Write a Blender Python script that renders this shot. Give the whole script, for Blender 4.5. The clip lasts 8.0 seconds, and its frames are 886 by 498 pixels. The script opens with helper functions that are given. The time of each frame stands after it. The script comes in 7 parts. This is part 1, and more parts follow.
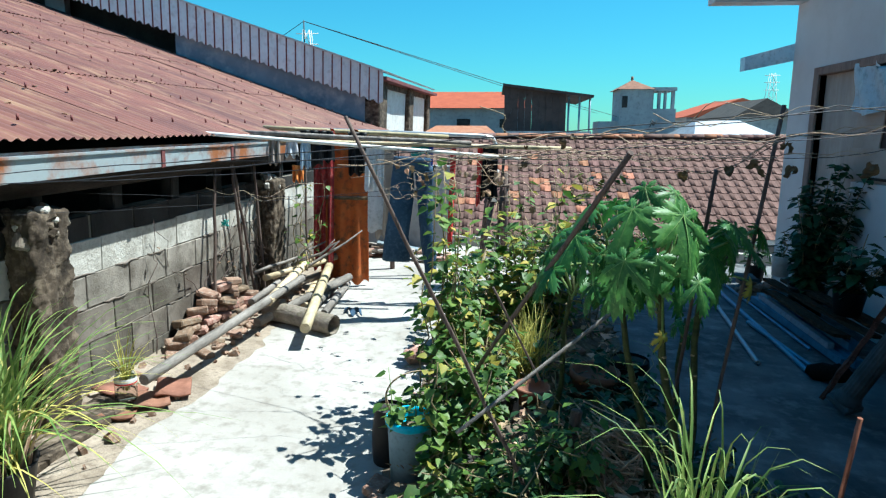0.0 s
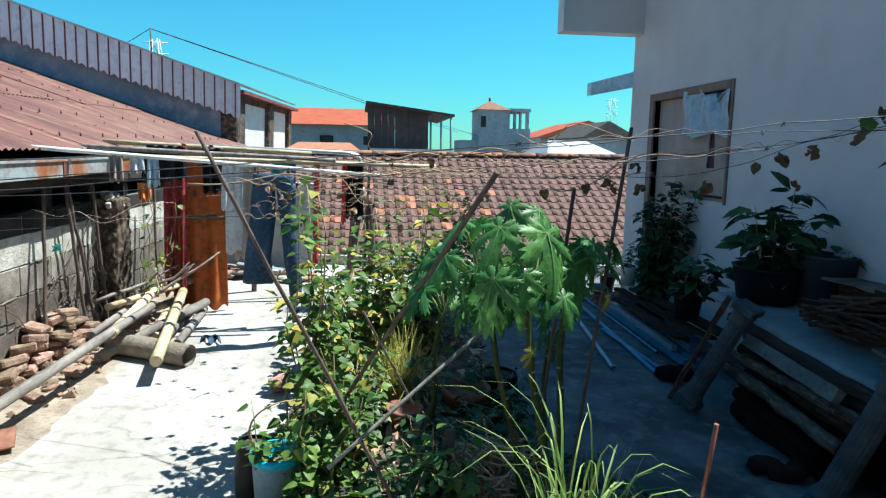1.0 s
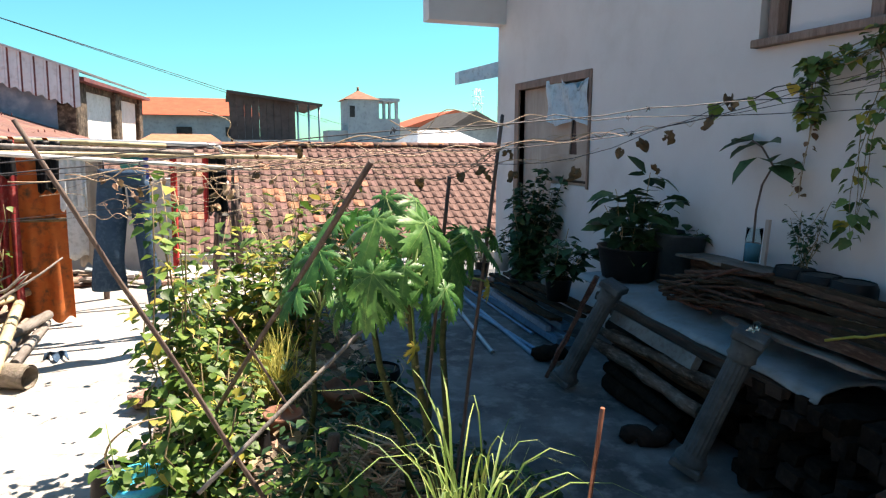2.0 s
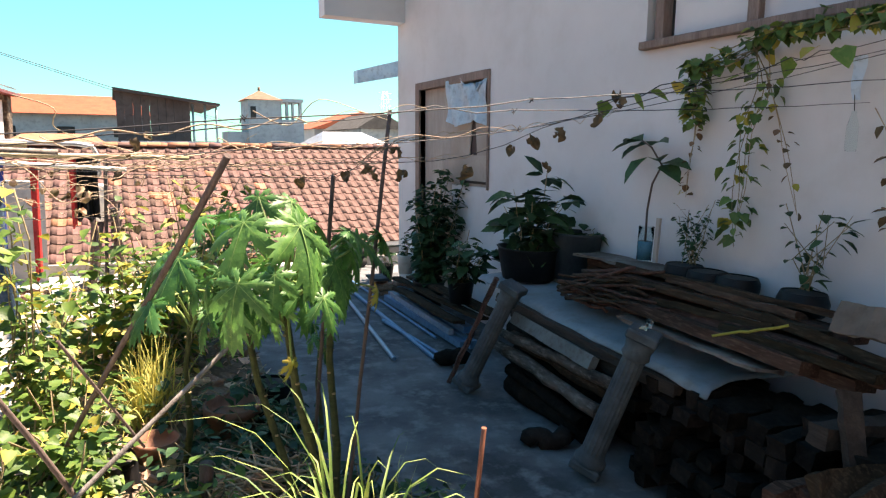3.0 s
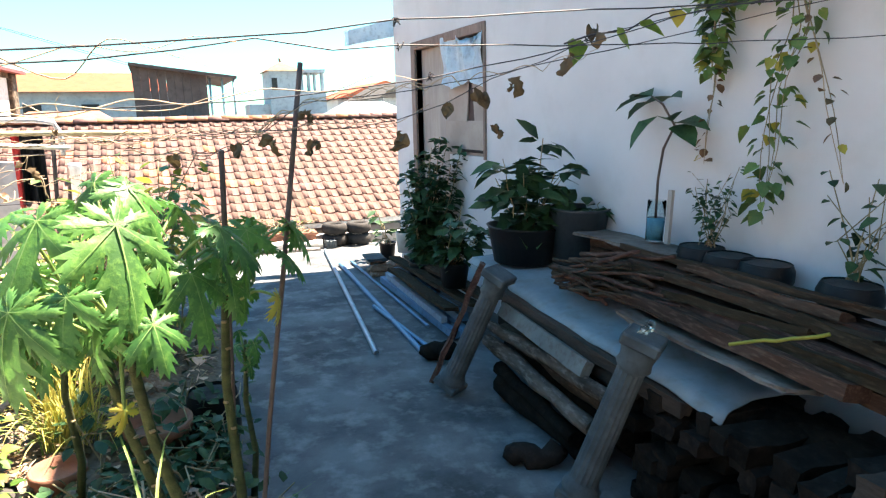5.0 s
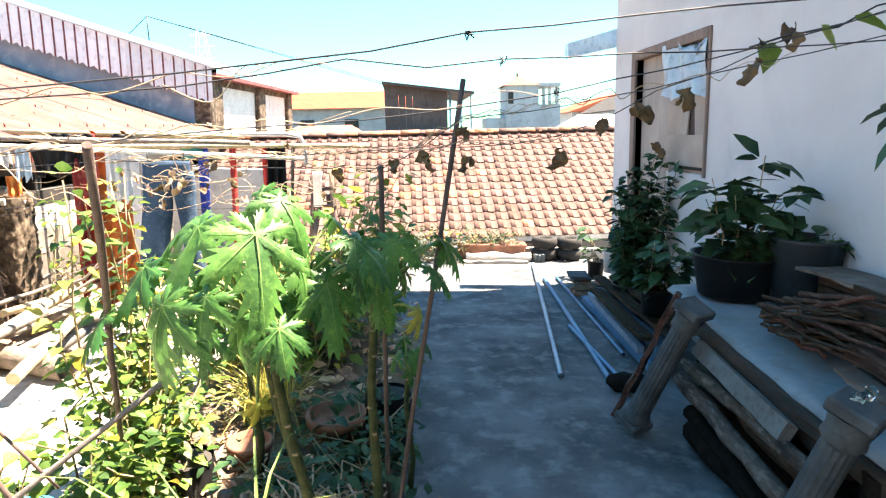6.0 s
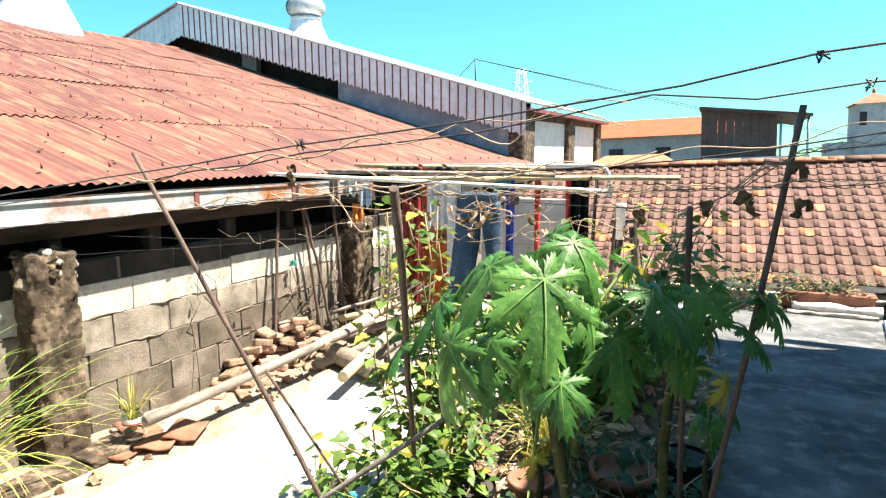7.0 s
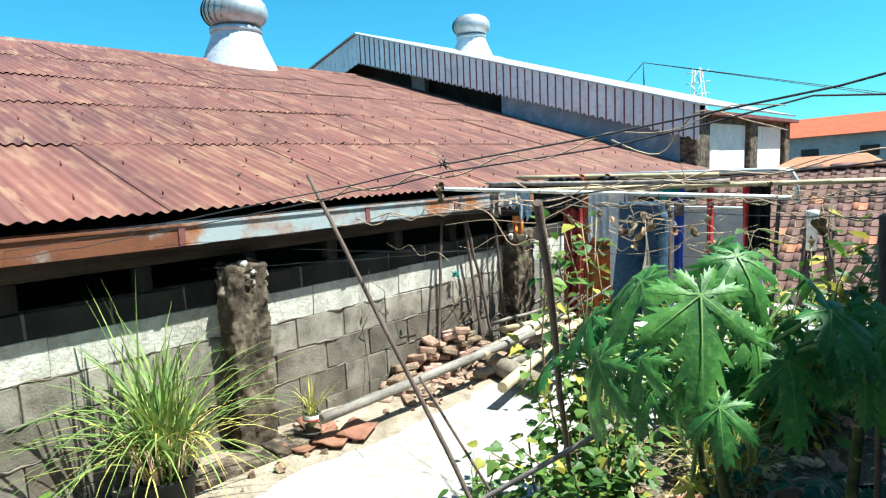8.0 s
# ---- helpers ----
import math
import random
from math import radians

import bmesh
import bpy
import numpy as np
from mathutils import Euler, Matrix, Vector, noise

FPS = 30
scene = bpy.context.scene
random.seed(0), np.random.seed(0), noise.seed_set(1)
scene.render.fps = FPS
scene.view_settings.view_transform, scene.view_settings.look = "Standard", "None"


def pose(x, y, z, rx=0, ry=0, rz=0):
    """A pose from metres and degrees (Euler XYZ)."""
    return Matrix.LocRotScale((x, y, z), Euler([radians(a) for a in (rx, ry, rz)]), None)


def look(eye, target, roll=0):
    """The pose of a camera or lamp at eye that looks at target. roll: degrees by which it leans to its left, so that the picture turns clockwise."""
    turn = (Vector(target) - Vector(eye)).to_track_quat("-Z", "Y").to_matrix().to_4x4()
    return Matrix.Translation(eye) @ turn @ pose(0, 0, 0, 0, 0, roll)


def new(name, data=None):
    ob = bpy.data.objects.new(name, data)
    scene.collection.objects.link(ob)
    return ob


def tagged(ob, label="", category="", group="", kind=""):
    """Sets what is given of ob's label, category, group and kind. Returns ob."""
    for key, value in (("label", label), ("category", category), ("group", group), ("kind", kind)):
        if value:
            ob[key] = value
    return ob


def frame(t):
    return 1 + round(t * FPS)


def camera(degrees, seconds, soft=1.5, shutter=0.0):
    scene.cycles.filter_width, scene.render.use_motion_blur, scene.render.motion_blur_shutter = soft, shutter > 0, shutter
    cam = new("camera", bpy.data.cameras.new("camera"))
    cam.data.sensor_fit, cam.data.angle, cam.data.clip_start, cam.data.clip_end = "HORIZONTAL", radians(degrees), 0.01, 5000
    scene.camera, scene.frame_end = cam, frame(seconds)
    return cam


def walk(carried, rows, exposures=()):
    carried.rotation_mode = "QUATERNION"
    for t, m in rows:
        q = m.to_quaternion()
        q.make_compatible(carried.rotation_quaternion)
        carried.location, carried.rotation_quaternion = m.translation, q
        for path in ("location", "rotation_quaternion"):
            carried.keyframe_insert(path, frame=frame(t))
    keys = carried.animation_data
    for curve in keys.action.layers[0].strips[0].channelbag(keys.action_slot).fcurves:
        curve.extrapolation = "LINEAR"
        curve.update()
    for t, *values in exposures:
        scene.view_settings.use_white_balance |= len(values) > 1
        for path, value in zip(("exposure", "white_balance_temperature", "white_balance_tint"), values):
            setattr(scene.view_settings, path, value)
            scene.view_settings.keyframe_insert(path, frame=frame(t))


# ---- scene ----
cam = camera(70.8, 8.0, soft=1.25)

PATH = [
    (0, (0.280, 1.414, 1.735), (0.122, 3.375, 1.376), 0.30),
    (0.5, (0.281, 1.455, 1.738), (0.366, 3.423, 1.392), 0.01),
    (1, (0.273, 1.490, 1.738), (0.540, 3.449, 1.436), 0.90),
    (1.5, (0.265, 1.531, 1.737), (0.751, 3.444, 1.411), 0.50),
    (3, (0.435, 1.700, 1.708), (1.351, 3.448, 1.389), 0.30),
    (3.5, (0.557, 1.761, 1.686), (1.622, 3.410, 1.307), 0.71),
    (4, (0.719, 1.870, 1.665), (1.841, 3.466, 1.224), 0.30),
    (5.5, (1.172, 2.115, 1.689), (1.663, 4.015, 1.305), -1.80),
    (6, (1.296, 2.107, 1.689), (1.407, 4.071, 1.329), -1.40),
    (6.5, (1.329, 2.196, 1.705), (0.937, 4.134, 1.401), -2.00),
    (7, (1.297, 2.235, 1.717), (0.485, 4.046, 1.471), -1.69),
    (7.5, (1.305, 2.280, 1.717), (0.389, 4.040, 1.462), -1.99),
    (8, (1.346, 2.238, 1.723), (0.085, 3.779, 1.536), -3.39),
]
EXPOSURES = [(0, 1.13, 5500, 1), (1.0, 1.2, 5700, 3), (1.7, 1.58, 6800, 15), (2.8, 2.15, 7700, 24), (3.5, 2.33, 7900, 25), (4.2, 2.6, 7700, 20), (5.3, 3.08, 7500, 19), (6.0, 3.03, 7600, 20), (6.5, 2.68, 7600, 20), (7.0, 2.1, 7100, 12), (7.5, 1.75, 6400, 5), (8, 1.53, 5850, 0)]
walk(cam, [(t, look(eye, target, roll)) for t, eye, target, roll in PATH], EXPOSURES)

# ---- light ----
SUN_WAY = Vector((0.438, 0.144, 0.895)).normalized()
world = bpy.data.worlds.new("sky")
scene.world = world
world.use_nodes = True
wn = world.node_tree
sky = wn.nodes.new("ShaderNodeTexSky")
sky.sky_type = "NISHITA"
sky.sun_disc = False
sky.sun_elevation = math.asin(SUN_WAY.z)
sky.sun_rotation = math.atan2(SUN_WAY.x, SUN_WAY.y)
sky.air_density, sky.dust_density, sky.ozone_density = 1.45, 0.0, 6.0
wn.nodes["Background"].inputs["Strength"].default_value = 0.06
tint = wn.nodes.new("ShaderNodeMix")
tint.data_type, tint.blend_type = "RGBA", "MULTIPLY"
tint.inputs[0].default_value = 1.0
tint.inputs[7].default_value = (0.34, 0.92, 0.98, 1)
wn.links.new(sky.outputs[0], tint.inputs[6])
wn.links.new(tint.outputs[2], wn.nodes["Background"].inputs["Color"])
lamp = bpy.data.lights.new("sun", "SUN")
lamp.energy, lamp.angle, lamp.color = 5.0, radians(0.5), (1.0, 0.94, 0.82)
sun = new("sun", lamp)
sun.matrix_world = look(SUN_WAY * 30, (0, 0, 0))


# ---- materials ----
def mat(name, a, b, c=None, scale=4.0, fine=40.0, rough=0.8, metal=0.0, bump=0.3, bump_scale=60.0, stretch=(1, 1, 1), island=0.0, obj=0.0, spec=0.3, lo=0.35, hi=0.65, trans=0.0, fine_mix=0.3):
    """Two-scale surface: colours a and b by a broad noise, c by a fine one; island and obj vary the value piece by piece."""
    m = bpy.data.materials.new(name)
    m.use_nodes = True
    t = m.node_tree
    n, ln = t.nodes, t.links
    bsdf = n["Principled BSDF"]
    co = n.new("ShaderNodeTexCoord")
    mp = n.new("ShaderNodeMapping")
    mp.inputs["Scale"].default_value = stretch
    ln.new(co.outputs["Object"], mp.inputs[0])

    def tex(s, detail):
        x = n.new("ShaderNodeTexNoise")
        x.inputs["Scale"].default_value, x.inputs["Detail"].default_value, x.inputs["Roughness"].default_value = s, detail, 0.62
        ln.new(mp.outputs[0], x.inputs["Vector"])
        return x

    big, small = tex(scale, 6), tex(fine, 4)
    if obj:
        info = n.new("ShaderNodeObjectInfo")
        ad = n.new("ShaderNodeVectorMath")
        ad.operation = "MULTIPLY_ADD"
        ad.inputs[1].default_value = (37, 21, 53)
        ln.new(info.outputs["Random"], ad.inputs[0])
        ln.new(co.outputs["Object"], ad.inputs[2])
        ln.new(ad.outputs[0], mp.inputs[0])
    ramp = n.new("ShaderNodeValToRGB")
    ramp.color_ramp.elements[0].position, ramp.color_ramp.elements[1].position = lo, hi
    ramp.color_ramp.elements[0].color, ramp.color_ramp.elements[1].color = (*a, 1), (*b, 1)
    ln.new(big.outputs["Fac"], ramp.inputs[0])
    mix = n.new("ShaderNodeMix")
    mix.data_type = "RGBA"
    r2 = n.new("ShaderNodeMapRange")
    r2.inputs[1].default_value, r2.inputs[2].default_value, r2.inputs[4].default_value = 0.5, 0.72, fine_mix * 2.2
    ln.new(small.outputs["Fac"], r2.inputs[0])
    ln.new(r2.outputs[0], mix.inputs[0])
    ln.new(ramp.outputs[0], mix.inputs[6])
    mix.inputs[7].default_value = (*(c or tuple(x * 0.55 for x in a)), 1)
    out = mix.outputs[2]
    for amount, kind in ((island, "i"), (obj, "o")):
        if amount:
            src = n.new("ShaderNodeNewGeometry").outputs["Random Per Island"] if kind == "i" else n.new("ShaderNodeObjectInfo").outputs["Random"]
            mr = n.new("ShaderNodeMapRange")
            mr.inputs[3].default_value, mr.inputs[4].default_value = 1 - amount, 1 + amount
            ln.new(src, mr.inputs[0])
            hv = n.new("ShaderNodeHueSaturation")
            ln.new(mr.outputs[0], hv.inputs["Value"])
            mh = n.new("ShaderNodeMapRange")
            mh.inputs[3].default_value, mh.inputs[4].default_value = 0.5 + 0.05 * amount, 0.5 - 0.05 * amount
            ln.new(src, mh.inputs[0])
            ln.new(mh.outputs[0], hv.inputs["Hue"])
            ln.new(out, hv.inputs["Color"])
            out = hv.outputs[0]
    ln.new(out, bsdf.inputs["Base Color"])
    bsdf.inputs["Roughness"].default_value, bsdf.inputs["Metallic"].default_value = rough, metal
    bsdf.inputs["Specular IOR Level"].default_value = spec
    if bump:
        bp = n.new("ShaderNodeBump")
        bp.inputs["Strength"].default_value, bp.inputs["Distance"].default_value = bump, 0.01
        ln.new(tex(bump_scale, 5).outputs["Fac"], bp.inputs["Height"])
        ln.new(bp.outputs[0], bsdf.inputs["Normal"])
    if trans:
        tr = n.new("ShaderNodeBsdfTranslucent")
        ln.new(out, tr.inputs[0])
        ms = n.new("ShaderNodeMixShader")
        ms.inputs[0].default_value = trans
        ln.new(bsdf.outputs[0], ms.inputs[1])
        ln.new(tr.outputs[0], ms.inputs[2])
        ln.new(ms.outputs[0], n["Material Output"].inputs[0])
    return m


def glass(name, tint):
    m = bpy.data.materials.new(name)
    m.use_nodes = True
    b = m.node_tree.nodes["Principled BSDF"]
    b.inputs["Base Color"].default_value = (*tint, 1)
    b.inputs["Transmission Weight"].default_value, b.inputs["Roughness"].default_value, b.inputs["IOR"].default_value = 1.0, 0.03, 1.12
    return m


M = dict(
    concrete=mat("terrace_concrete", (0.27, 0.25, 0.22), (0.42, 0.4, 0.375), (0.19, 0.17, 0.145), scale=0.7, fine=11, rough=0.85, bump=0.25, bump_scale=45, fine_mix=0.35),
    # Mottled terrace concrete, darkened where the house shade falls.
    shade_slab=mat("shaded_slab_concrete", (0.045, 0.05, 0.053), (0.135, 0.144, 0.15), (0.23, 0.24, 0.245), scale=1.3, fine=6, rough=0.8, bump=0.4, bump_scale=50, fine_mix=0.34, lo=0.4, hi=0.62),
    # Pale cement splash, lightened further for the sunlit band below the eave shadow.
    strip=mat("sunlit_cement_splash", (0.36, 0.34, 0.3), (0.58, 0.56, 0.51), (0.22, 0.2, 0.165), scale=5, fine=22, rough=0.92, bump=0.7, bump_scale=45, obj=0.06),
    blocklow=mat("damp_block", (0.085, 0.07, 0.055), (0.22, 0.195, 0.165), (0.06, 0.05, 0.042), scale=2.0, fine=9, rough=0.93, bump=0.6, bump_scale=60, obj=0.2),
    # Streaked concrete, darkened in its colour for the shade under the eave.
    eave_shade=mat("eave_shade_concrete", (0.012, 0.011, 0.01), (0.045, 0.041, 0.038), (0.012, 0.011, 0.01), scale=3, fine=12, rough=0.95, bump=0.6, bump_scale=40, stretch=(1, 1, 0.4)),
    block=mat("grey_block", (0.11, 0.096, 0.078), (0.34, 0.31, 0.265), (0.07, 0.058, 0.045), scale=2.6, fine=11, rough=0.9, bump=0.5, bump_scale=70, obj=0.14),
    mortar=mat("mortar", (0.1, 0.088, 0.072), (0.22, 0.2, 0.17), scale=6, fine=40, rough=0.95, bump=0.8, bump_scale=40),
    oldwall=mat("mossy_plaster", (0.028, 0.021, 0.015), (0.12, 0.09, 0.064), (0.28, 0.225, 0.165), scale=7, fine=14, rough=0.95, bump=1.0, bump_scale=25),
    rust=mat("rusty_sheet", (0.1, 0.042, 0.036), (0.19, 0.078, 0.058), (0.33, 0.2, 0.12), scale=1.6, fine=6, rough=0.55, metal=0.0, bump=0.15, bump_scale=30, stretch=(0.35, 1.6, 1), obj=0.06, spec=0.4, fine_mix=0.32),
    galv=mat("weathered_zinc", (0.4, 0.43, 0.46), (0.55, 0.58, 0.6), (0.3, 0.17, 0.1), scale=2.0, fine=6, rough=0.45, metal=0.55, bump=0.12, stretch=(1, 0.6, 2), fine_mix=0.3, lo=0.3, hi=0.7),
    zincrust=mat("rust_streaked_zinc", (0.36, 0.41, 0.43), (0.34, 0.13, 0.05), (0.18, 0.06, 0.03), scale=2.2, fine=9, rough=0.6, metal=0.2, bump=0.2, lo=0.5, hi=0.62),
    zincsheet=mat("grey_zinc_sheet", (0.45, 0.49, 0.54), (0.6, 0.64, 0.7), scale=2, fine=12, rough=0.5, metal=0.0, bump=0.05, obj=0.05),
    fascia=mat("bare_zinc_fascia", (0.58, 0.63, 0.68), (0.72, 0.76, 0.8), (0.42, 0.42, 0.44), scale=2, fine=10, rough=0.4, metal=0.35, bump=0.05, obj=0.06),
    zincblue=mat("blue_grey_zinc", (0.13, 0.19, 0.25), (0.24, 0.31, 0.37), (0.4, 0.44, 0.47), scale=1.2, fine=5, rough=0.5, bump=0.05),
    rustgutter=mat("rusted_gutter", (0.3, 0.33, 0.34), (0.16, 0.06, 0.03), (0.08, 0.035, 0.02), scale=2.0, fine=9, rough=0.7, metal=0.1, bump=0.3, lo=0.38, hi=0.5),
    maroon=mat("maroon_rust", (0.14, 0.045, 0.05), (0.22, 0.08, 0.07), scale=5, rough=0.7),
    dark=mat("near_black", (0.03, 0.028, 0.026), (0.06, 0.055, 0.05), scale=3, rough=0.95),
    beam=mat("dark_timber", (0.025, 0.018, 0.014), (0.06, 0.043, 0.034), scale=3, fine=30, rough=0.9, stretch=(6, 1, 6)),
    white=mat("white_paint", (0.5, 0.505, 0.515), (0.6, 0.6, 0.605), (0.4, 0.39, 0.375), scale=0.6, fine=3.5, rough=0.85, bump=0.12, bump_scale=90, fine_mix=0.12),
    greywall=mat("grey_render", (0.3, 0.31, 0.32), (0.42, 0.43, 0.44), (0.2, 0.2, 0.2), scale=0.8, fine=6, rough=0.9, bump=0.2),
    tile=mat("clay_tile", (0.12, 0.068, 0.056), (0.185, 0.104, 0.087), (0.08, 0.056, 0.048), scale=6, fine=30, rough=0.9, bump=0.4, obj=0.24, fine_mix=0.35),
    tile_new=mat("orange_tile", (0.3, 0.12, 0.065), (0.38, 0.18, 0.105), scale=6, fine=30, rough=0.85, bump=0.3, obj=0.18),
    farorange=mat("far_orange_roof", (0.28, 0.06, 0.024), (0.36, 0.085, 0.035), scale=2, fine=12, rough=0.85, bump=0.3),
    brick=mat("old_brick", (0.17, 0.1, 0.07), (0.33, 0.21, 0.15), (0.42, 0.37, 0.31), scale=9, fine=35, rough=0.95, bump=0.7, bump_scale=50, obj=0.4),
    wood=mat("grey_wood", (0.03, 0.017, 0.012), (0.075, 0.043, 0.029), (0.13, 0.082, 0.056), scale=2.4, fine=26, rough=0.92, bump=0.45, bump_scale=40, stretch=(3.2, 0.5, 3.2), obj=0.5, spec=0.1, fine_mix=0.4),
    bark=mat("weathered_log", (0.03, 0.023, 0.018), (0.12, 0.096, 0.078), (0.23, 0.195, 0.165), scale=4, fine=20, rough=0.95, bump=0.9, bump_scale=30, stretch=(2.5, 0.8, 2.5), obj=0.2, spec=0.1),
    paintboard=mat("grey_painted_board", (0.085, 0.095, 0.09), (0.16, 0.175, 0.17), (0.07, 0.05, 0.04), scale=3, fine=20, rough=0.8, bump=0.3),
    kraft=mat("dull_cardboard", (0.11, 0.085, 0.068), (0.17, 0.135, 0.11), (0.08, 0.06, 0.05), scale=4, fine=15, rough=0.9, bump=0.2),
    framewood=mat("frame_wood", (0.17, 0.12, 0.1), (0.26, 0.19, 0.16), scale=4, fine=30, rough=0.75, stretch=(6, 6, 0.6), bump=0.3),
    bamboo=mat("dry_bamboo", (0.42, 0.34, 0.2), (0.56, 0.47, 0.3), (0.24, 0.19, 0.12), scale=3, fine=18, rough=0.55, bump=0.2, stretch=(4, 0.6, 4), obj=0.25),
    greypole=mat("weathered_pole", (0.13, 0.115, 0.1), (0.27, 0.245, 0.22), (0.08, 0.065, 0.055), scale=4, fine=20, rough=0.8, stretch=(4, 0.6, 4), obj=0.2),
    ground=mat("far_ground", (0.09, 0.08, 0.06), (0.16, 0.14, 0.1), scale=0.02, fine=0.3, rough=0.95, bump=0),
    # Black of the charred lumps, and of the shade inside the timber pile.
    char=mat("char_and_shade_wood", (0.006, 0.005, 0.0045), (0.022, 0.017, 0.014), (0.05, 0.04, 0.032), scale=4, fine=25, rough=0.95, bump=0.6, obj=0.3, fine_mix=0.12, spec=0.03),
    paleboard=mat("stained_board", (0.09, 0.07, 0.058), (0.2, 0.165, 0.14), (0.07, 0.04, 0.03), scale=4, fine=18, rough=0.85, bump=0.3),
    sand=mat("sandy_dirt", (0.2, 0.16, 0.12), (0.36, 0.3, 0.235), (0.12, 0.09, 0.07), scale=5, fine=30, rough=0.95, bump=0.8, bump_scale=60),
    soil=mat("bed_soil", (0.1, 0.075, 0.055), (0.19, 0.15, 0.11), (0.3, 0.24, 0.17), scale=7, fine=35, rough=0.95, bump=1.0, bump_scale=30),
)


# ---- makers ----
def link(name, bm, material, parent=None, label="", smooth=False):
    me = bpy.data.meshes.new(name)
    if smooth:
        for f in bm.faces:
            f.smooth = True
    bm.to_mesh(me)
    bm.free()
    for m in material if isinstance(material, (list, tuple)) else [material]:
        me.materials.append(m)
    ob = new(name, me)
    if parent:
        ob.parent = parent
    if label:
        tagged(ob, label)
    return ob


def part(name, bm, material, parent, label="", smooth=False):
    """One mesh under a thing or a part, in the parent's own coordinates."""
    return link(name, bm, material, parent, label, smooth)


def thing(name, at, label, category, group="", kind="", turn=0):
    e = new(name)
    e.empty_display_size = 0.1
    e.location, e.rotation_euler = at, (0, 0, radians(turn))
    return tagged(e, label, category, group, kind)


def solo(name, bm, material, label, category, group="", kind="", smooth=False):
    return tagged(link(name, bm, material, None, "", smooth), label, category, group, kind)


def box(bm, x0, y0, z0, x1, y1, z1, m=None, bevel=0.0, jig=0.0):
    vs = bmesh.ops.create_cube(bm, size=1)["verts"]
    for v in vs:
        v.co = Vector(((x0 + x1) / 2 + v.co.x * (x1 - x0), (y0 + y1) / 2 + v.co.y * (y1 - y0), (z0 + z1) / 2 + v.co.z * (z1 - z0)))
        if jig:
            v.co += Vector([random.uniform(-jig, jig) for _ in range(3)])
    if bevel:
        es = list({e for v in vs for e in v.link_edges})
        vs = list({v for f in bmesh.ops.bevel(bm, geom=es, offset=bevel, segments=1, affect="EDGES")["faces"] for v in f.verts} | {v for v in vs if v.is_valid})
    if m is not None:
        bmesh.ops.transform(bm, matrix=m, verts=vs)
    return vs


def tube(bm, pts, radii, seg=8, caps=True):
    """A round, tapering rod along the points."""
    pts = [Vector(p) for p in pts]
    if not isinstance(radii, (list, tuple)):
        radii = [radii] * len(pts)
    rings = []
    side = None
    for i, p in enumerate(pts):
        way = (pts[min(i + 1, len(pts) - 1)] - pts[max(i - 1, 0)]).normalized()
        if side is None:
            side = way.cross(Vector((0.31, 0.17, 0.93))).normalized()
            if side.length < 0.1:
                side = Vector((1, 0, 0))
        side = (side - way * side.dot(way)).normalized()
        up = way.cross(side)
        rings.append([bm.verts.new(p + (side * math.cos(a) + up * math.sin(a)) * radii[i]) for a in [2 * math.pi * k / seg for k in range(seg)]])
    for a, b in zip(rings, rings[1:]):
        for k in range(seg):
            f = bm.faces.new((a[k], a[(k + 1) % seg], b[(k + 1) % seg], b[k]))
            f.smooth = True
    if caps:
        bm.faces.new(rings[0][::-1])
        bm.faces.new(rings[-1])


def lathe(bm, profile, seg=20, at=(0, 0, 0), close=False):
    """A turned shape from (radius, height) pairs."""
    rings = [[bm.verts.new((at[0] + r * math.cos(2 * math.pi * k / seg), at[1] + r * math.sin(2 * math.pi * k / seg), at[2] + z)) for k in range(seg)] for r, z in profile]
    for a, b in zip(rings, rings[1:]):
        for k in range(seg):
            f = bm.faces.new((a[k], a[(k + 1) % seg], b[(k + 1) % seg], b[k]))
            f.smooth = True
    if close:
        bm.faces.new(rings[0][::-1])
        bm.faces.new(rings[-1])


def grid(bm, nu, nv, fn):
    vs = [[bm.verts.new(fn(i / nu, j / nv)) for j in range(nv + 1)] for i in range(nu + 1)]
    for i in range(nu):
        for j in range(nv):
            f = bm.faces.new((vs[i][j], vs[i + 1][j], vs[i + 1][j + 1], vs[i][j + 1]))
            f.smooth = True
    return vs


def solid(bm, t):
    """Gives a sheet a thickness."""
    bm.normal_update()
    bmesh.ops.solidify(bm, geom=bm.faces[:], thickness=t)


def B():
    return bmesh.new()


# The terrace and what stands on it lie a little askew to the white house, and fall gently towards it.
TERRACE = pose(-0.521, 0.169, 0.023, 0.776, 2.061, -3.48)


def settled():
    return set(bpy.data.objects)


def stand(before, m=TERRACE):
    """Sets everything built since on the sloping terrace."""
    for ob in [o for o in bpy.data.objects if o not in before and o.parent is None]:
        ob.matrix_basis = m @ ob.matrix_basis


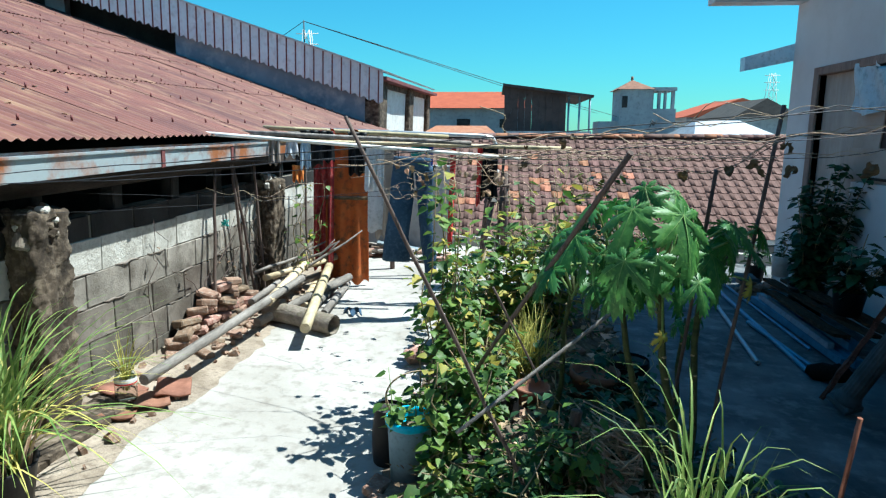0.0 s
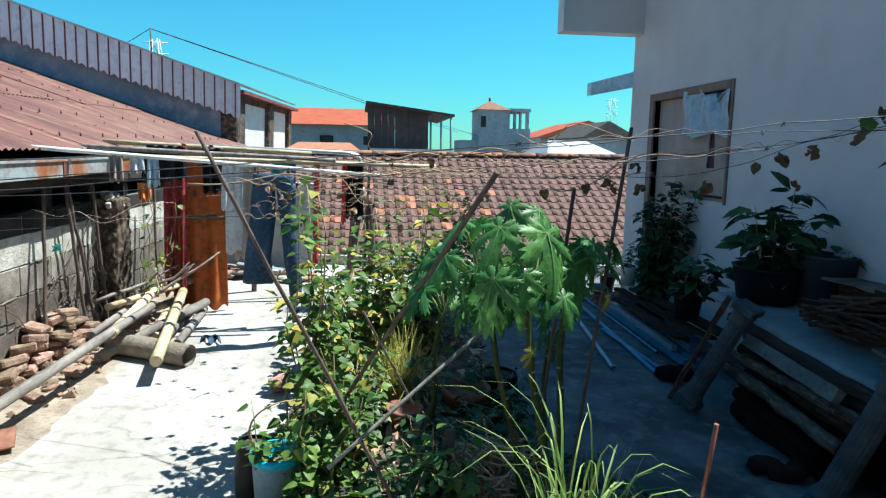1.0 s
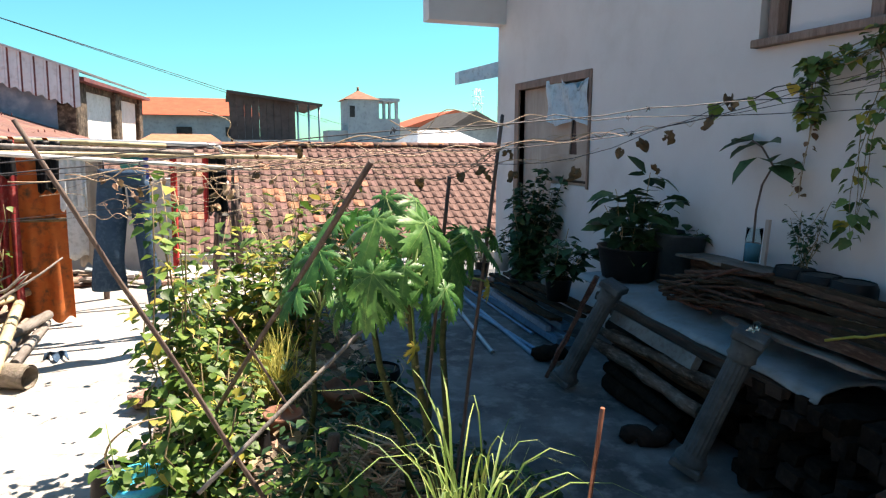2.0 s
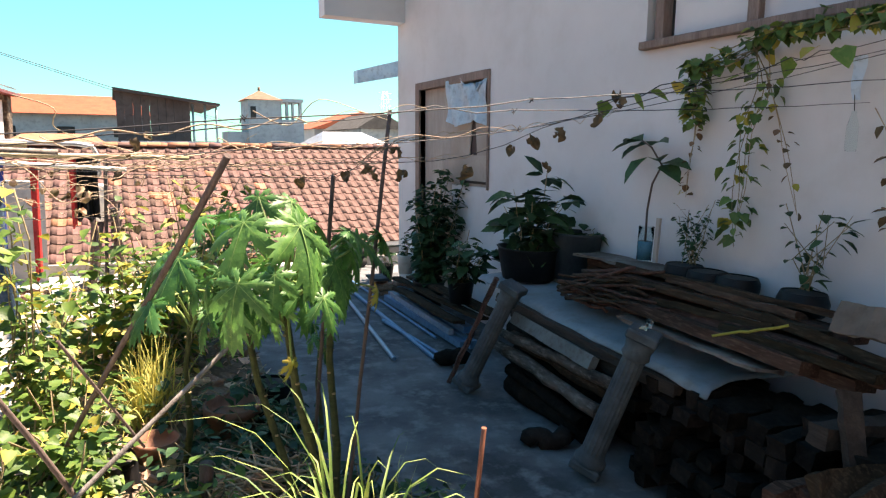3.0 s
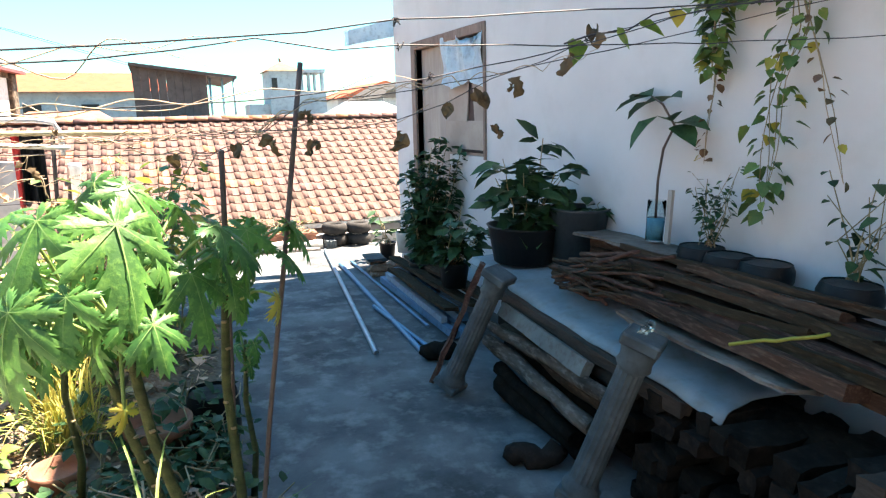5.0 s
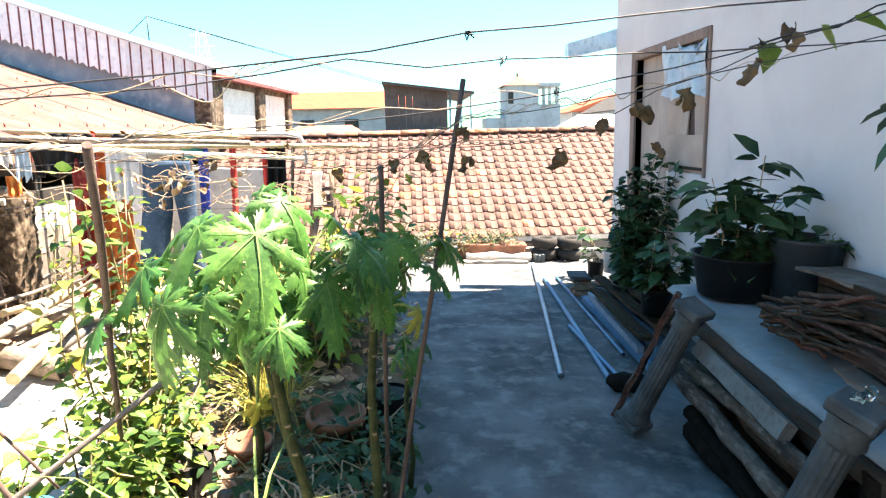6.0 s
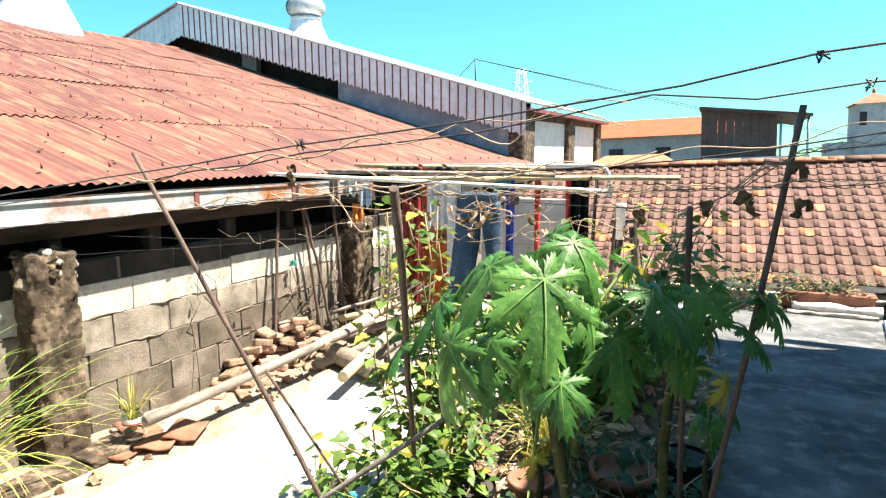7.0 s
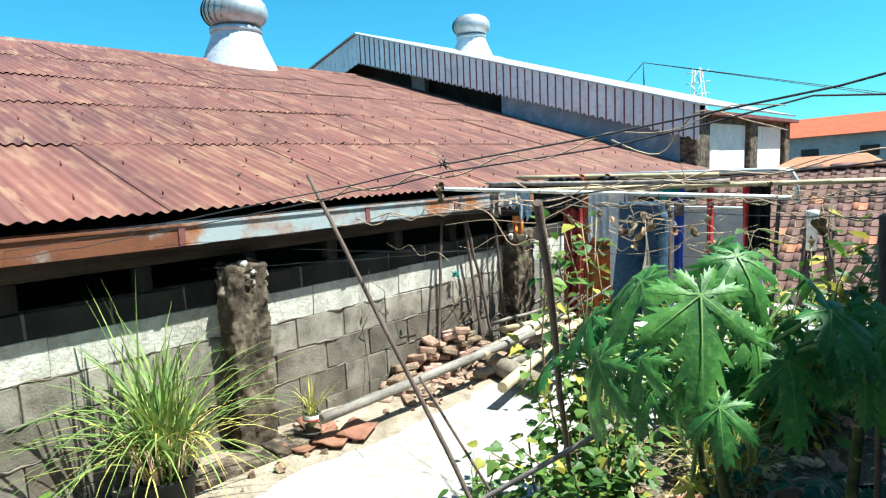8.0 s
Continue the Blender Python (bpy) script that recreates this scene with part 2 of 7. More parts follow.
M.update(
    leaf=mat("bean_leaf", (0.05, 0.125, 0.02), (0.115, 0.205, 0.036), (0.17, 0.21, 0.05), scale=8, fine=40, rough=0.5, bump=0.15, island=0.45, trans=0.36, spec=0.4),
    leaf_mid=mat("vine_leaf", (0.05, 0.11, 0.025), (0.1, 0.18, 0.04), (0.16, 0.16, 0.05), scale=8, fine=40, rough=0.5, bump=0.15, island=0.45, trans=0.2, spec=0.35),
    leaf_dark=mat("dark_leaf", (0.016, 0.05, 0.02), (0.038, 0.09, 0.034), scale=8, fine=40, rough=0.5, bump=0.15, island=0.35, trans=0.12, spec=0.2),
    leaf_yellow=mat("yellowing_leaf", (0.25, 0.27, 0.04), (0.38, 0.33, 0.06), (0.3, 0.18, 0.05), scale=8, fine=40, rough=0.6, bump=0.1, island=0.4, trans=0.3),
    papaya=mat("papaya_leaf", (0.028, 0.11, 0.028), (0.066, 0.21, 0.042), (0.13, 0.3, 0.06), scale=9, fine=60, rough=0.45, bump=0.35, bump_scale=30, island=0.05, obj=0.25, trans=0.3, spec=0.4),
    vein=mat("leaf_vein", (0.13, 0.26, 0.07), (0.2, 0.33, 0.1), rough=0.6, bump=0),
    petiole=mat("petiole", (0.09, 0.16, 0.04), (0.17, 0.24, 0.07), rough=0.5, bump=0.1),
    trunk=mat("papaya_trunk", (0.03, 0.042, 0.014), (0.08, 0.09, 0.032), (0.05, 0.042, 0.025), scale=6, fine=25, rough=0.8, bump=0.5, stretch=(1, 1, 3)),
    grass=mat("lemongrass", (0.1, 0.19, 0.045), (0.2, 0.29, 0.07), (0.38, 0.37, 0.13), scale=6, fine=25, rough=0.55, bump=0.1, island=0.35, trans=0.2),
    grass_dry=mat("yellow_grass", (0.4, 0.38, 0.08), (0.5, 0.45, 0.14), scale=6, fine=25, rough=0.6, bump=0.1, island=0.35, trans=0.2),
    dry=mat("dry_leaf", (0.09, 0.06, 0.035), (0.2, 0.13, 0.07), (0.07, 0.045, 0.03), scale=12, fine=50, rough=0.8, bump=0.4, island=0.4, trans=0.1),
    stem=mat("vine_stem", (0.2, 0.15, 0.08), (0.32, 0.26, 0.15), scale=9, rough=0.8, bump=0.3, island=0.3),
    twig=mat("dead_vine", (0.3, 0.22, 0.15), (0.5, 0.4, 0.28), (0.3, 0.18, 0.1), scale=9, rough=0.8, bump=0.3, island=0.3),
    stick=mat("dark_stick", (0.085, 0.06, 0.055), (0.15, 0.11, 0.09), scale=6, fine=30, rough=0.8, bump=0.4, stretch=(3, 3, 0.6)),
    black=mat("black_plastic", (0.006, 0.006, 0.007), (0.014, 0.014, 0.015), scale=5, spec=0.2, rough=0.5, bump=0.3, bump_scale=15),
    bluerim=mat("blue_plastic", (0.03, 0.42, 0.62), (0.06, 0.5, 0.7), scale=4, rough=0.4, bump=0.05),
    darkpot=mat("dark_grey_plastic", (0.02, 0.028, 0.034), (0.035, 0.046, 0.053), scale=4, rough=0.5, bump=0.1),
    bluegrey=mat("grey_blue_plastic", (0.16, 0.25, 0.32), (0.22, 0.32, 0.4), scale=4, rough=0.5, bump=0.05),
    terracotta=mat("terracotta", (0.17, 0.08, 0.05), (0.27, 0.13, 0.085), (0.25, 0.12, 0.08), scale=6, fine=25, rough=0.85, bump=0.3, obj=0.15),
    whiteplastic=mat("dirty_white_plastic", (0.6, 0.6, 0.57), (0.72, 0.72, 0.7), (0.4, 0.36, 0.3), scale=4, fine=15, rough=0.5, bump=0.1),
    pvc=mat("white_pvc", (0.68, 0.68, 0.66), (0.78, 0.78, 0.76), (0.45, 0.42, 0.38), scale=6, fine=15, rough=0.4, bump=0.05),
    batik=mat("orange_batik", (0.42, 0.1, 0.025), (0.5, 0.15, 0.04), (0.09, 0.06, 0.035), scale=7, fine=11, rough=0.9, bump=0.2, bump_scale=200, fine_mix=0.45, trans=0.15),
    maroonc=mat("maroon_cloth", (0.26, 0.025, 0.03), (0.36, 0.05, 0.05), (0.5, 0.25, 0.22), scale=6, fine=22, rough=0.9, bump=0.2, bump_scale=200, fine_mix=0.2, trans=0.12),
    denim=mat("denim", (0.02, 0.045, 0.085), (0.045, 0.09, 0.15), (0.12, 0.19, 0.27), scale=3, fine=30, rough=0.95, bump=0.3, bump_scale=250, fine_mix=0.2),
    whitec=mat("white_cloth", (0.6, 0.62, 0.66), (0.74, 0.75, 0.78), scale=4, fine=30, rough=0.9, bump=0.2, trans=0.2),
    palec=mat("pale_blue_cloth", (0.42, 0.55, 0.68), (0.55, 0.66, 0.76), scale=4, fine=30, rough=0.9, bump=0.2, trans=0.2),
    redc=mat("red_cloth", (0.5, 0.03, 0.03), (0.6, 0.06, 0.05), scale=4, rough=0.9, bump=0.2, trans=0.1),
    bluec=mat("blue_cloth", (0.03, 0.06, 0.36), (0.05, 0.1, 0.45), scale=4, rough=0.9, bump=0.2),
    orangec=mat("orange_cloth", (0.6, 0.18, 0.04), (0.68, 0.24, 0.06), scale=4, rough=0.9, bump=0.2),
    tealc=mat("teal_cord", (0.02, 0.22, 0.2), (0.04, 0.3, 0.26), rough=0.6),
    card=mat("cardboard", (0.3, 0.25, 0.215), (0.4, 0.345, 0.3), (0.28, 0.22, 0.18), scale=3, fine=12, rough=0.9, bump=0.1, obj=0.12),
    ply=mat("plywood", (0.3, 0.265, 0.24), (0.4, 0.36, 0.325), (0.3, 0.25, 0.22), scale=2, fine=14, rough=0.85, bump=0.1, stretch=(4, 4, 0.7)),
    film=mat("pale_plastic_film", (0.45, 0.62, 0.75), (0.62, 0.74, 0.82), scale=6, fine=20, rough=0.3, bump=0.4, bump_scale=12, trans=0.3),
    sheet=mat("pale_fibre_sheet", (0.13, 0.165, 0.185), (0.24, 0.285, 0.31), (0.14, 0.14, 0.13), scale=2, fine=9, rough=0.7, bump=0.15),
    colstone=mat("grey_cast_stone", (0.04, 0.052, 0.058), (0.095, 0.115, 0.122), (0.05, 0.055, 0.06), scale=5, fine=25, rough=0.85, bump=0.4),
    iron=mat("painted_steel", (0.25, 0.35, 0.42), (0.36, 0.46, 0.52), (0.16, 0.15, 0.15), scale=4, fine=20, rough=0.45, metal=0.4, bump=0.1, obj=0.15),
    ironblue=mat("blue_steel", (0.06, 0.17, 0.28), (0.1, 0.24, 0.36), scale=4, fine=20, rough=0.45, metal=0.3, bump=0.1),
    wire=mat("black_wire", (0.03, 0.03, 0.035), (0.06, 0.06, 0.065), rough=0.6, bump=0),
    sack=mat("white_woven_sack", (0.55, 0.57, 0.58), (0.68, 0.7, 0.71), (0.4, 0.4, 0.4), scale=4, fine=60, rough=0.75, bump=0.4, bump_scale=80),
    straw=mat("straw", (0.42, 0.27, 0.17), (0.56, 0.4, 0.28), scale=9, rough=0.85, bump=0.2, island=0.4),
    rubber=mat("tyre_rubber", (0.015, 0.015, 0.015), (0.035, 0.033, 0.03), scale=6, rough=0.8, bump=0.4),
    moss=mat("mossy_stone", (0.16, 0.13, 0.1), (0.28, 0.24, 0.2), (0.1, 0.12, 0.06), scale=8, fine=30, rough=0.95, bump=0.8),
    brownwall=mat("brown_boards", (0.075, 0.05, 0.045), (0.12, 0.085, 0.075), scale=1, fine=6, rough=0.85, bump=0.2),
    water=mat("blue_water", (0.05, 0.2, 0.3), (0.08, 0.27, 0.38), rough=0.15, bump=0),
    jarglass=glass("clear_glass", (0.85, 0.93, 0.92)),
    copper=mat("copper_pipe", (0.16, 0.06, 0.035), (0.26, 0.11, 0.07), rough=0.45, metal=0.5, bump=0.1),
)
RNG = random.Random(7)


# ---- plant makers ----
LEAF = {  # half-widths along the midrib
    "heart": ((0.0, 0.16), (0.22, 0.46), (0.62, 0.3)),
    "oval": ((0.0, 0.03), (0.35, 0.3), (0.72, 0.2)),
    "lance": ((0.0, 0.02), (0.35, 0.15), (0.7, 0.1)),
    "crumpled": ((0.0, 0.12), (0.3, 0.4), (0.66, 0.34)),
}


def leaf_faces(verts, faces, p, d, n, length, kind="heart", droop=0.2, fold=0.25):
    d = Vector(d).normalized()
    s = Vector(n).cross(d)
    s = s.normalized() if s.length > 1e-4 else d.orthogonal().normalized()
    n = d.cross(s)
    i = len(verts)
    (u0, w0), (u1, w1), (u2, w2) = LEAF[kind]
    for u, w in ((u0, 0), (u1, 0), (u2, 0), (1, 0), (u0 - 0.08 * (kind == "heart"), w0), (u1, w1), (u2, w2), (u0 - 0.08 * (kind == "heart"), -w0), (u1, -w1), (u2, -w2)):
        h = abs(w) * fold - droop * u * u
        verts.append(tuple(Vector(p) + (d * u + s * w + n * h) * length))
    faces += [(i, i + 1, i + 5, i + 4), (i + 1, i + 2, i + 6, i + 5), (i + 2, i + 3, i + 6), (i, i + 7, i + 8, i + 1), (i + 1, i + 8, i + 9, i + 2), (i + 2, i + 9, i + 3)]


def from_faces(name, verts, faces, material, parent=None, label="", smooth=True):
    me = bpy.data.meshes.new(name)
    me.from_pydata(verts, [], faces)
    me.materials.append(material)
    if smooth:
        me.polygons.foreach_set("use_smooth", [True] * len(me.polygons))
    ob = new(name, me)
    if parent:
        ob.parent = parent
    if label:
        tagged(ob, label)
    return ob


def rvec(r=1.0, rng=RNG):
    return Vector((rng.uniform(-r, r), rng.uniform(-r, r), rng.uniform(-r, r)))


def along(path, t):
    """A point and the way at t of 0..1 on a polyline."""
    path = [Vector(p) for p in path]
    ls = [(b - a).length for a, b in zip(path, path[1:])]
    left = t * sum(ls)
    for (a, b), l in zip(zip(path, path[1:]), ls):
        if left <= l or b is path[-1]:
            return a.lerp(b, min(1, left / max(l, 1e-6))), (b - a).normalized()
        left -= l


def wander(a, b, n=6, amp=0.05, rng=RNG, sag=0.0):
    a, b = Vector(a), Vector(b)
    out = []
    for i in range(n + 1):
        t = i / n
        e = math.sin(math.pi * t)
        out.append(a.lerp(b, t) + rvec(amp, rng) * e - Vector((0, 0, sag * e)))
    return out


def leafy(parent, paths, count, size, material, kind="heart", spread=0.06, name="foliage", hang=0.5, rng=RNG, label=""):
    """Leaves on short stalks along the stems."""
    verts, faces = [], []
    for path in paths:
        for _ in range(count):
            p, w = along(path, rng.uniform(0.05, 1))
            out = rvec(1, rng)
            out.z = abs(out.z) * 0.4
            out.normalize()
            q = p + out * rng.uniform(0.2, 1) * spread
            d = (out + Vector((0, 0, -hang * rng.uniform(0.2, 1.6)))).normalized()
            leaf_faces(verts, faces, q, d, Vector((rng.uniform(-0.5, 0.5), rng.uniform(-0.5, 0.5), 1)), size * rng.uniform(0.6, 1.3), kind, rng.uniform(0.05, 0.35), rng.uniform(0.1, 0.4))
    return tagged(from_faces(name, verts, faces, material, parent, label), kind="stuff")


def stems(parent, paths, r0, r1, material, name="stem", seg=5):
    for path in paths:
        bm = B()
        tube(bm, path, [r0 + (r1 - r0) * i / (len(path) - 1) for i in range(len(path))], seg)
        part(name, bm, material, parent)


def stem_bunch(parent, paths, r0, r1, material, name="stemwork", seg=4):
    bm = B()
    for path in paths:
        tube(bm, path, [r0 + (r1 - r0) * i / (len(path) - 1) for i in range(len(path))], seg)
    return tagged(part(name, bm, material, parent), kind="stuff")


def blades(parent, count, height, spread, width, material, rng, name="grass_tuft", droop=1.0, base=0.07, at=(0, 0, 0), arch=0.0):
    """A tuft of arching grass blades."""
    verts, faces = [], []
    for _ in range(count):
        a = rng.uniform(0, 2 * math.pi)
        out = Vector((math.cos(a), math.sin(a), 0))
        side = Vector((-out.y, out.x, 0))
        r0 = base * math.sqrt(rng.random())
        b = rng.uniform(0, 2 * math.pi)
        p0 = Vector(at) + Vector((math.cos(b) * r0, math.sin(b) * r0, 0))
        h, s = height * rng.uniform(0.55, 1.1), spread * rng.uniform(0.12, 1.0)
        fall = droop * rng.uniform(0.1, 0.75) * s / spread
        w = width * rng.uniform(0.6, 1.2)
        bend = rvec(0.06, rng)
        tip = arch * rng.uniform(0.78, 1.3)
        n = 7
        i = len(verts)
        for k in range(n + 1):
            t = k / n
            p = p0 + out * s * t ** 1.5 + Vector((0, 0, h * (t * (1 - 0.25 * (s / spread) * droop * t) - fall * t ** 3))) + bend * t * t
            if arch:
                p = p0 + out * s * t ** 2.0 + Vector((0, 0, h * (1.75 * t - tip * t ** 2.5))) + bend * t * t
            ww = w * (1 - t ** 2.2) * (0.55 + 0.9 * t * (1 - t) * 2) + 0.0004
            verts.extend([tuple(p - side * ww), tuple(p + Vector((0, 0, -ww * 0.5))), tuple(p + side * ww)])
        for k in range(n):
            q = i + 3 * k
            faces.extend([(q, q + 1, q + 4, q + 3), (q + 1, q + 2, q + 5, q + 4)])
    return tagged(from_faces(name, verts, faces, material, parent), kind="stuff")


LOBES = ((-146, 0.34), (-100, 0.5), (-50, 0.76), (0, 1.0), (50, 0.76), (100, 0.5), (146, 0.34))   # angle, length


def papaya_leaf(length, rng, parent, foot, centre, face, tip_way):
    """A deeply lobed, toothed leaf blade with thin pale ribs, on its stalk from foot to centre."""
    bm = B()
    L = 0.98 * length
    curl = rng.uniform(0.22, 0.5)
    side = rng.uniform(-0.15, 0.15)
    ways = [(radians(deg) + rng.uniform(-0.09, 0.09), L * share * rng.uniform(0.88, 1.08), rng.uniform(-0.05, 0.25) + 0.5 * (1 - share), rng.uniform(-0.5, 0.5)) for deg, share in LOBES]

    def pt(k, u, w, lift=0.0):
        a, le, sink, twist = ways[k]
        a += 0.16 * twist * u * u
        x, y = u * le, w * le
        c, s = math.cos(a), math.sin(a)
        r = math.hypot(x, y) / L
        z = -(curl * r ** 1.7 + sink * r ** 3) * L - abs(w) * le * 0.3 + twist * w * le * u + lift
        X, Y = x * c - y * s, x * s + y * c
        return Vector((X, Y, z + side * Y * r))
    hub = bm.verts.new((0, 0, 0))
    necks = []
    for k in range(len(LOBES) - 1):   # where two lobes part
        a = (ways[k][0] + ways[k + 1][0]) / 2
        r = rng.uniform(0.25, 0.34) * (ways[k][1] + ways[k + 1][1]) / 2
        necks.append(bm.verts.new((r * math.cos(a), r * math.sin(a), -curl * (r / L) ** 1.7 * L - 0.05 * L)))
    ends = []
    for k, sg in ((0, -1), (len(LOBES) - 1, 1)):
        ends.append(bm.verts.new(pt(k, 0.3, sg * 0.14)))
    us = (0.2, 0.38, 0.54, 0.71, 0.86, 1.0)
    for k in range(len(LOBES)):
        av = [bm.verts.new(pt(k, u, 0)) for u in us]
        n = rng.uniform(0.85, 1.15)
        for sg in (1, -1):
            neck = (necks[k] if k < len(necks) else ends[1]) if sg > 0 else (necks[k - 1] if k else ends[0])
            j = lambda: rng.uniform(0.85, 1.15)
            e = [bm.verts.new(pt(k, u, sg * w * j() * n)) for u, w in ((0.38, 0.125), (0.59, 0.275), (0.53, 0.14), (0.8, 0.22), (0.69, 0.11), (0.94, 0.13), (0.85, 0.06))]
            for q in ((hub, av[0], neck), (av[0], av[1], e[0], neck), (av[1], av[2], e[2], e[0]), (e[0], e[2], e[1]), (av[2], av[3], e[4], e[2]), (e[2], e[4], e[3]), (av[3], av[4], e[6], e[4]), (e[4], e[6], e[5]), (av[4], av[5], e[6])):
                f = bm.faces.new(q if sg < 0 else q[::-1])
                f.smooth = True
        up = [bm.verts.new(pt(k, u, w, 0.003)) for u, w in ((0, 0.008), (0.2, 0.007), (0.45, 0.005), (0.7, 0.003), (0.92, 0.001), (0.92, -0.001), (0.7, -0.003), (0.45, -0.005), (0.2, -0.007), (0, -0.008))]
        for i in range(4):
            f = bm.faces.new((up[i], up[9 - i], up[8 - i], up[i + 1]))
            f.material_index = 1
    bmesh.ops.recalc_face_normals(bm, faces=bm.faces[:])
    tip = Vector(tip_way).normalized()
    nrm = Vector(face).normalized()
    x = (tip - nrm * tip.dot(nrm)).normalized()
    y = nrm.cross(x)
    rot = Matrix((x, y, nrm)).transposed()
    ob = part("leaf", bm, [M["papaya"], M["vein"]], parent)
    place = Matrix.Translation(centre) @ rot.to_4x4()
    ob.matrix_local = place
    bm = B()
    inv = place.inverted()
    a, b = inv @ Vector(foot), Vector((0, 0, -0.002))
    mid = a.lerp(b, 0.55) + inv.to_3x3() @ Vector((0, 0, 0.04))
    tube(bm, smooth_path([a, mid, b], 4), [0.0065 - 0.0003 * k for k in range(9)], 6)
    part("petiole", bm, M["petiole"], ob)
    return ob


def smooth_path(pts, k=4):
    """A rounded curve through the points."""
    pts = [Vector(p) for p in pts]
    out = []
    for i in range(len(pts) - 1):
        p0, p1, p2, p3 = pts[max(0, i - 1)], pts[i], pts[i + 1], pts[min(len(pts) - 1, i + 2)]
        for j in range(k):
            t = j / k
            out.append(0.5 * (2 * p1 + (p2 - p0) * t + (2 * p0 - 5 * p1 + 4 * p2 - p3) * t * t + (3 * p1 - p0 - 3 * p2 + p3) * t ** 3))
    return out + [pts[-1]]


# ---- large structure ----
WALL_W, WALL_E, END_N = -1.92, 4.2, 10.25
bm = B()
box(bm, -3000, -3000, -3.6, 3000, 3000, -3.3)
solo("ground", bm, M["ground"], "bare earth ground far below the terrace", "ground", kind="structure")

before = settled()
bm = B()
box(bm, WALL_W - 0.1, -6, -0.3, 0.9, END_N, 0)
box(bm, WALL_W - 0.1, END_N - 0.12, 0.0, WALL_E + 0.1, END_N, 0.13)
solo("floor", bm, M["concrete"], "bare concrete terrace floor, coloured pale for the sunlit side", "floor", kind="structure")
# Shaded half of the floor: the darkness is in the slab's colour.
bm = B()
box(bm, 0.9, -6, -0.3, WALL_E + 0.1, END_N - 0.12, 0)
solo("floor_old_slab", bm, M["shade_slab"], "blotched grey concrete floor with dark stains, coloured darker for the house shade", "floor", kind="structure")

stand(before)

# white house: lower wall with a window opening, box-shaped upper storey at its end
HOUSE_TOP, LOW_TOP = 6.45, 5.6
DOOR = (6.82, 8.31, 0.0, 2.43)   # y0, y1, z0, z1
bm = B()
y0, y1, z0, z1 = DOOR
UP = (3.35, 4.87, 2.40, 3.55)
T = 0.15
box(bm, 3.6, y1, -0.3, 3.6 + T, 8.955, HOUSE_TOP)
box(bm, 3.6, y0, z1, 3.6 + T, y1, HOUSE_TOP)
box(bm, 3.6, UP[1], -0.3, 3.6 + T, y0, HOUSE_TOP)
box(bm, 3.6, UP[0], -0.3, 3.6 + T, UP[1], UP[2])
box(bm, 3.6, UP[0], UP[3], 3.6 + T, UP[1], LOW_TOP)
box(bm, 3.6, -6, -0.3, 3.6 + T, UP[0], LOW_TOP)
box(bm, 3.6, 4.4, LOW_TOP, 3.6 + T, UP[1], HOUSE_TOP)
box(bm, 3.6 + T, 8.805, -3.3, 9, 8.955, HOUSE_TOP)
box(bm, 3.6 + T, -6, -3.3, 9, -5.85, LOW_TOP)
box(bm, 3.6 + T, UP[1], LOW_TOP, 8.85, UP[1] + 0.15, HOUSE_TOP - 0.15)
box(bm, 8.85, -5.85, -3.3, 9, 8.805, LOW_TOP)
box(bm, 3.6 + T, UP[1], HOUSE_TOP - 0.15, 8.85, 8.805, HOUSE_TOP)
box(bm, 3.6 + T, -5.85, LOW_TOP - 0.15, 8.85, UP[1], LOW_TOP)
box(bm, 3.6 + T, -5.85, -0.3, 8.85, 8.805, -0.15)
solo("wall_east", bm, M["white"], "white-painted rendered wall of the neighbouring house", "wall", kind="structure")
bm = B()
box(bm, 2.62, 8.73, 3.165, 3.597, 8.95, HOUSE_TOP)
# Two unseen eave slabs, added to deepen the shade along the wall.
box(bm, 2.74, 4.3, 4.75, 3.598, 8.728, 4.87)
box(bm, 3.22, -6, 4.75, 3.598, 4.3, 4.87)
solo("upper_storey", bm, M["white"], "white-painted overhanging upper storey of the house, with unseen eave slabs added for shade", "building", kind="structure")

# unseen wall added behind the camera to block sky light
bm = B()
box(bm, -3.2, -1.7, -0.3, 3.598, -1.5, 8.5)
solo("wall_south", bm, M["greywall"], "unseen plain rendered wall added to close the terrace and block sky light", "wall", kind="structure")

before = settled()
# ---- west building: block wall, gutter, rusty roof ----
EAVE_X, EAVE_Z, RIDGE_X, RIDGE_Z = -1.84, 1.555, -9.6, 3.87
ROOF_Y0, ROOF_Y1 = -4.6, 11.86
SLOPE = (RIDGE_Z - EAVE_Z) / (EAVE_X - RIDGE_X)


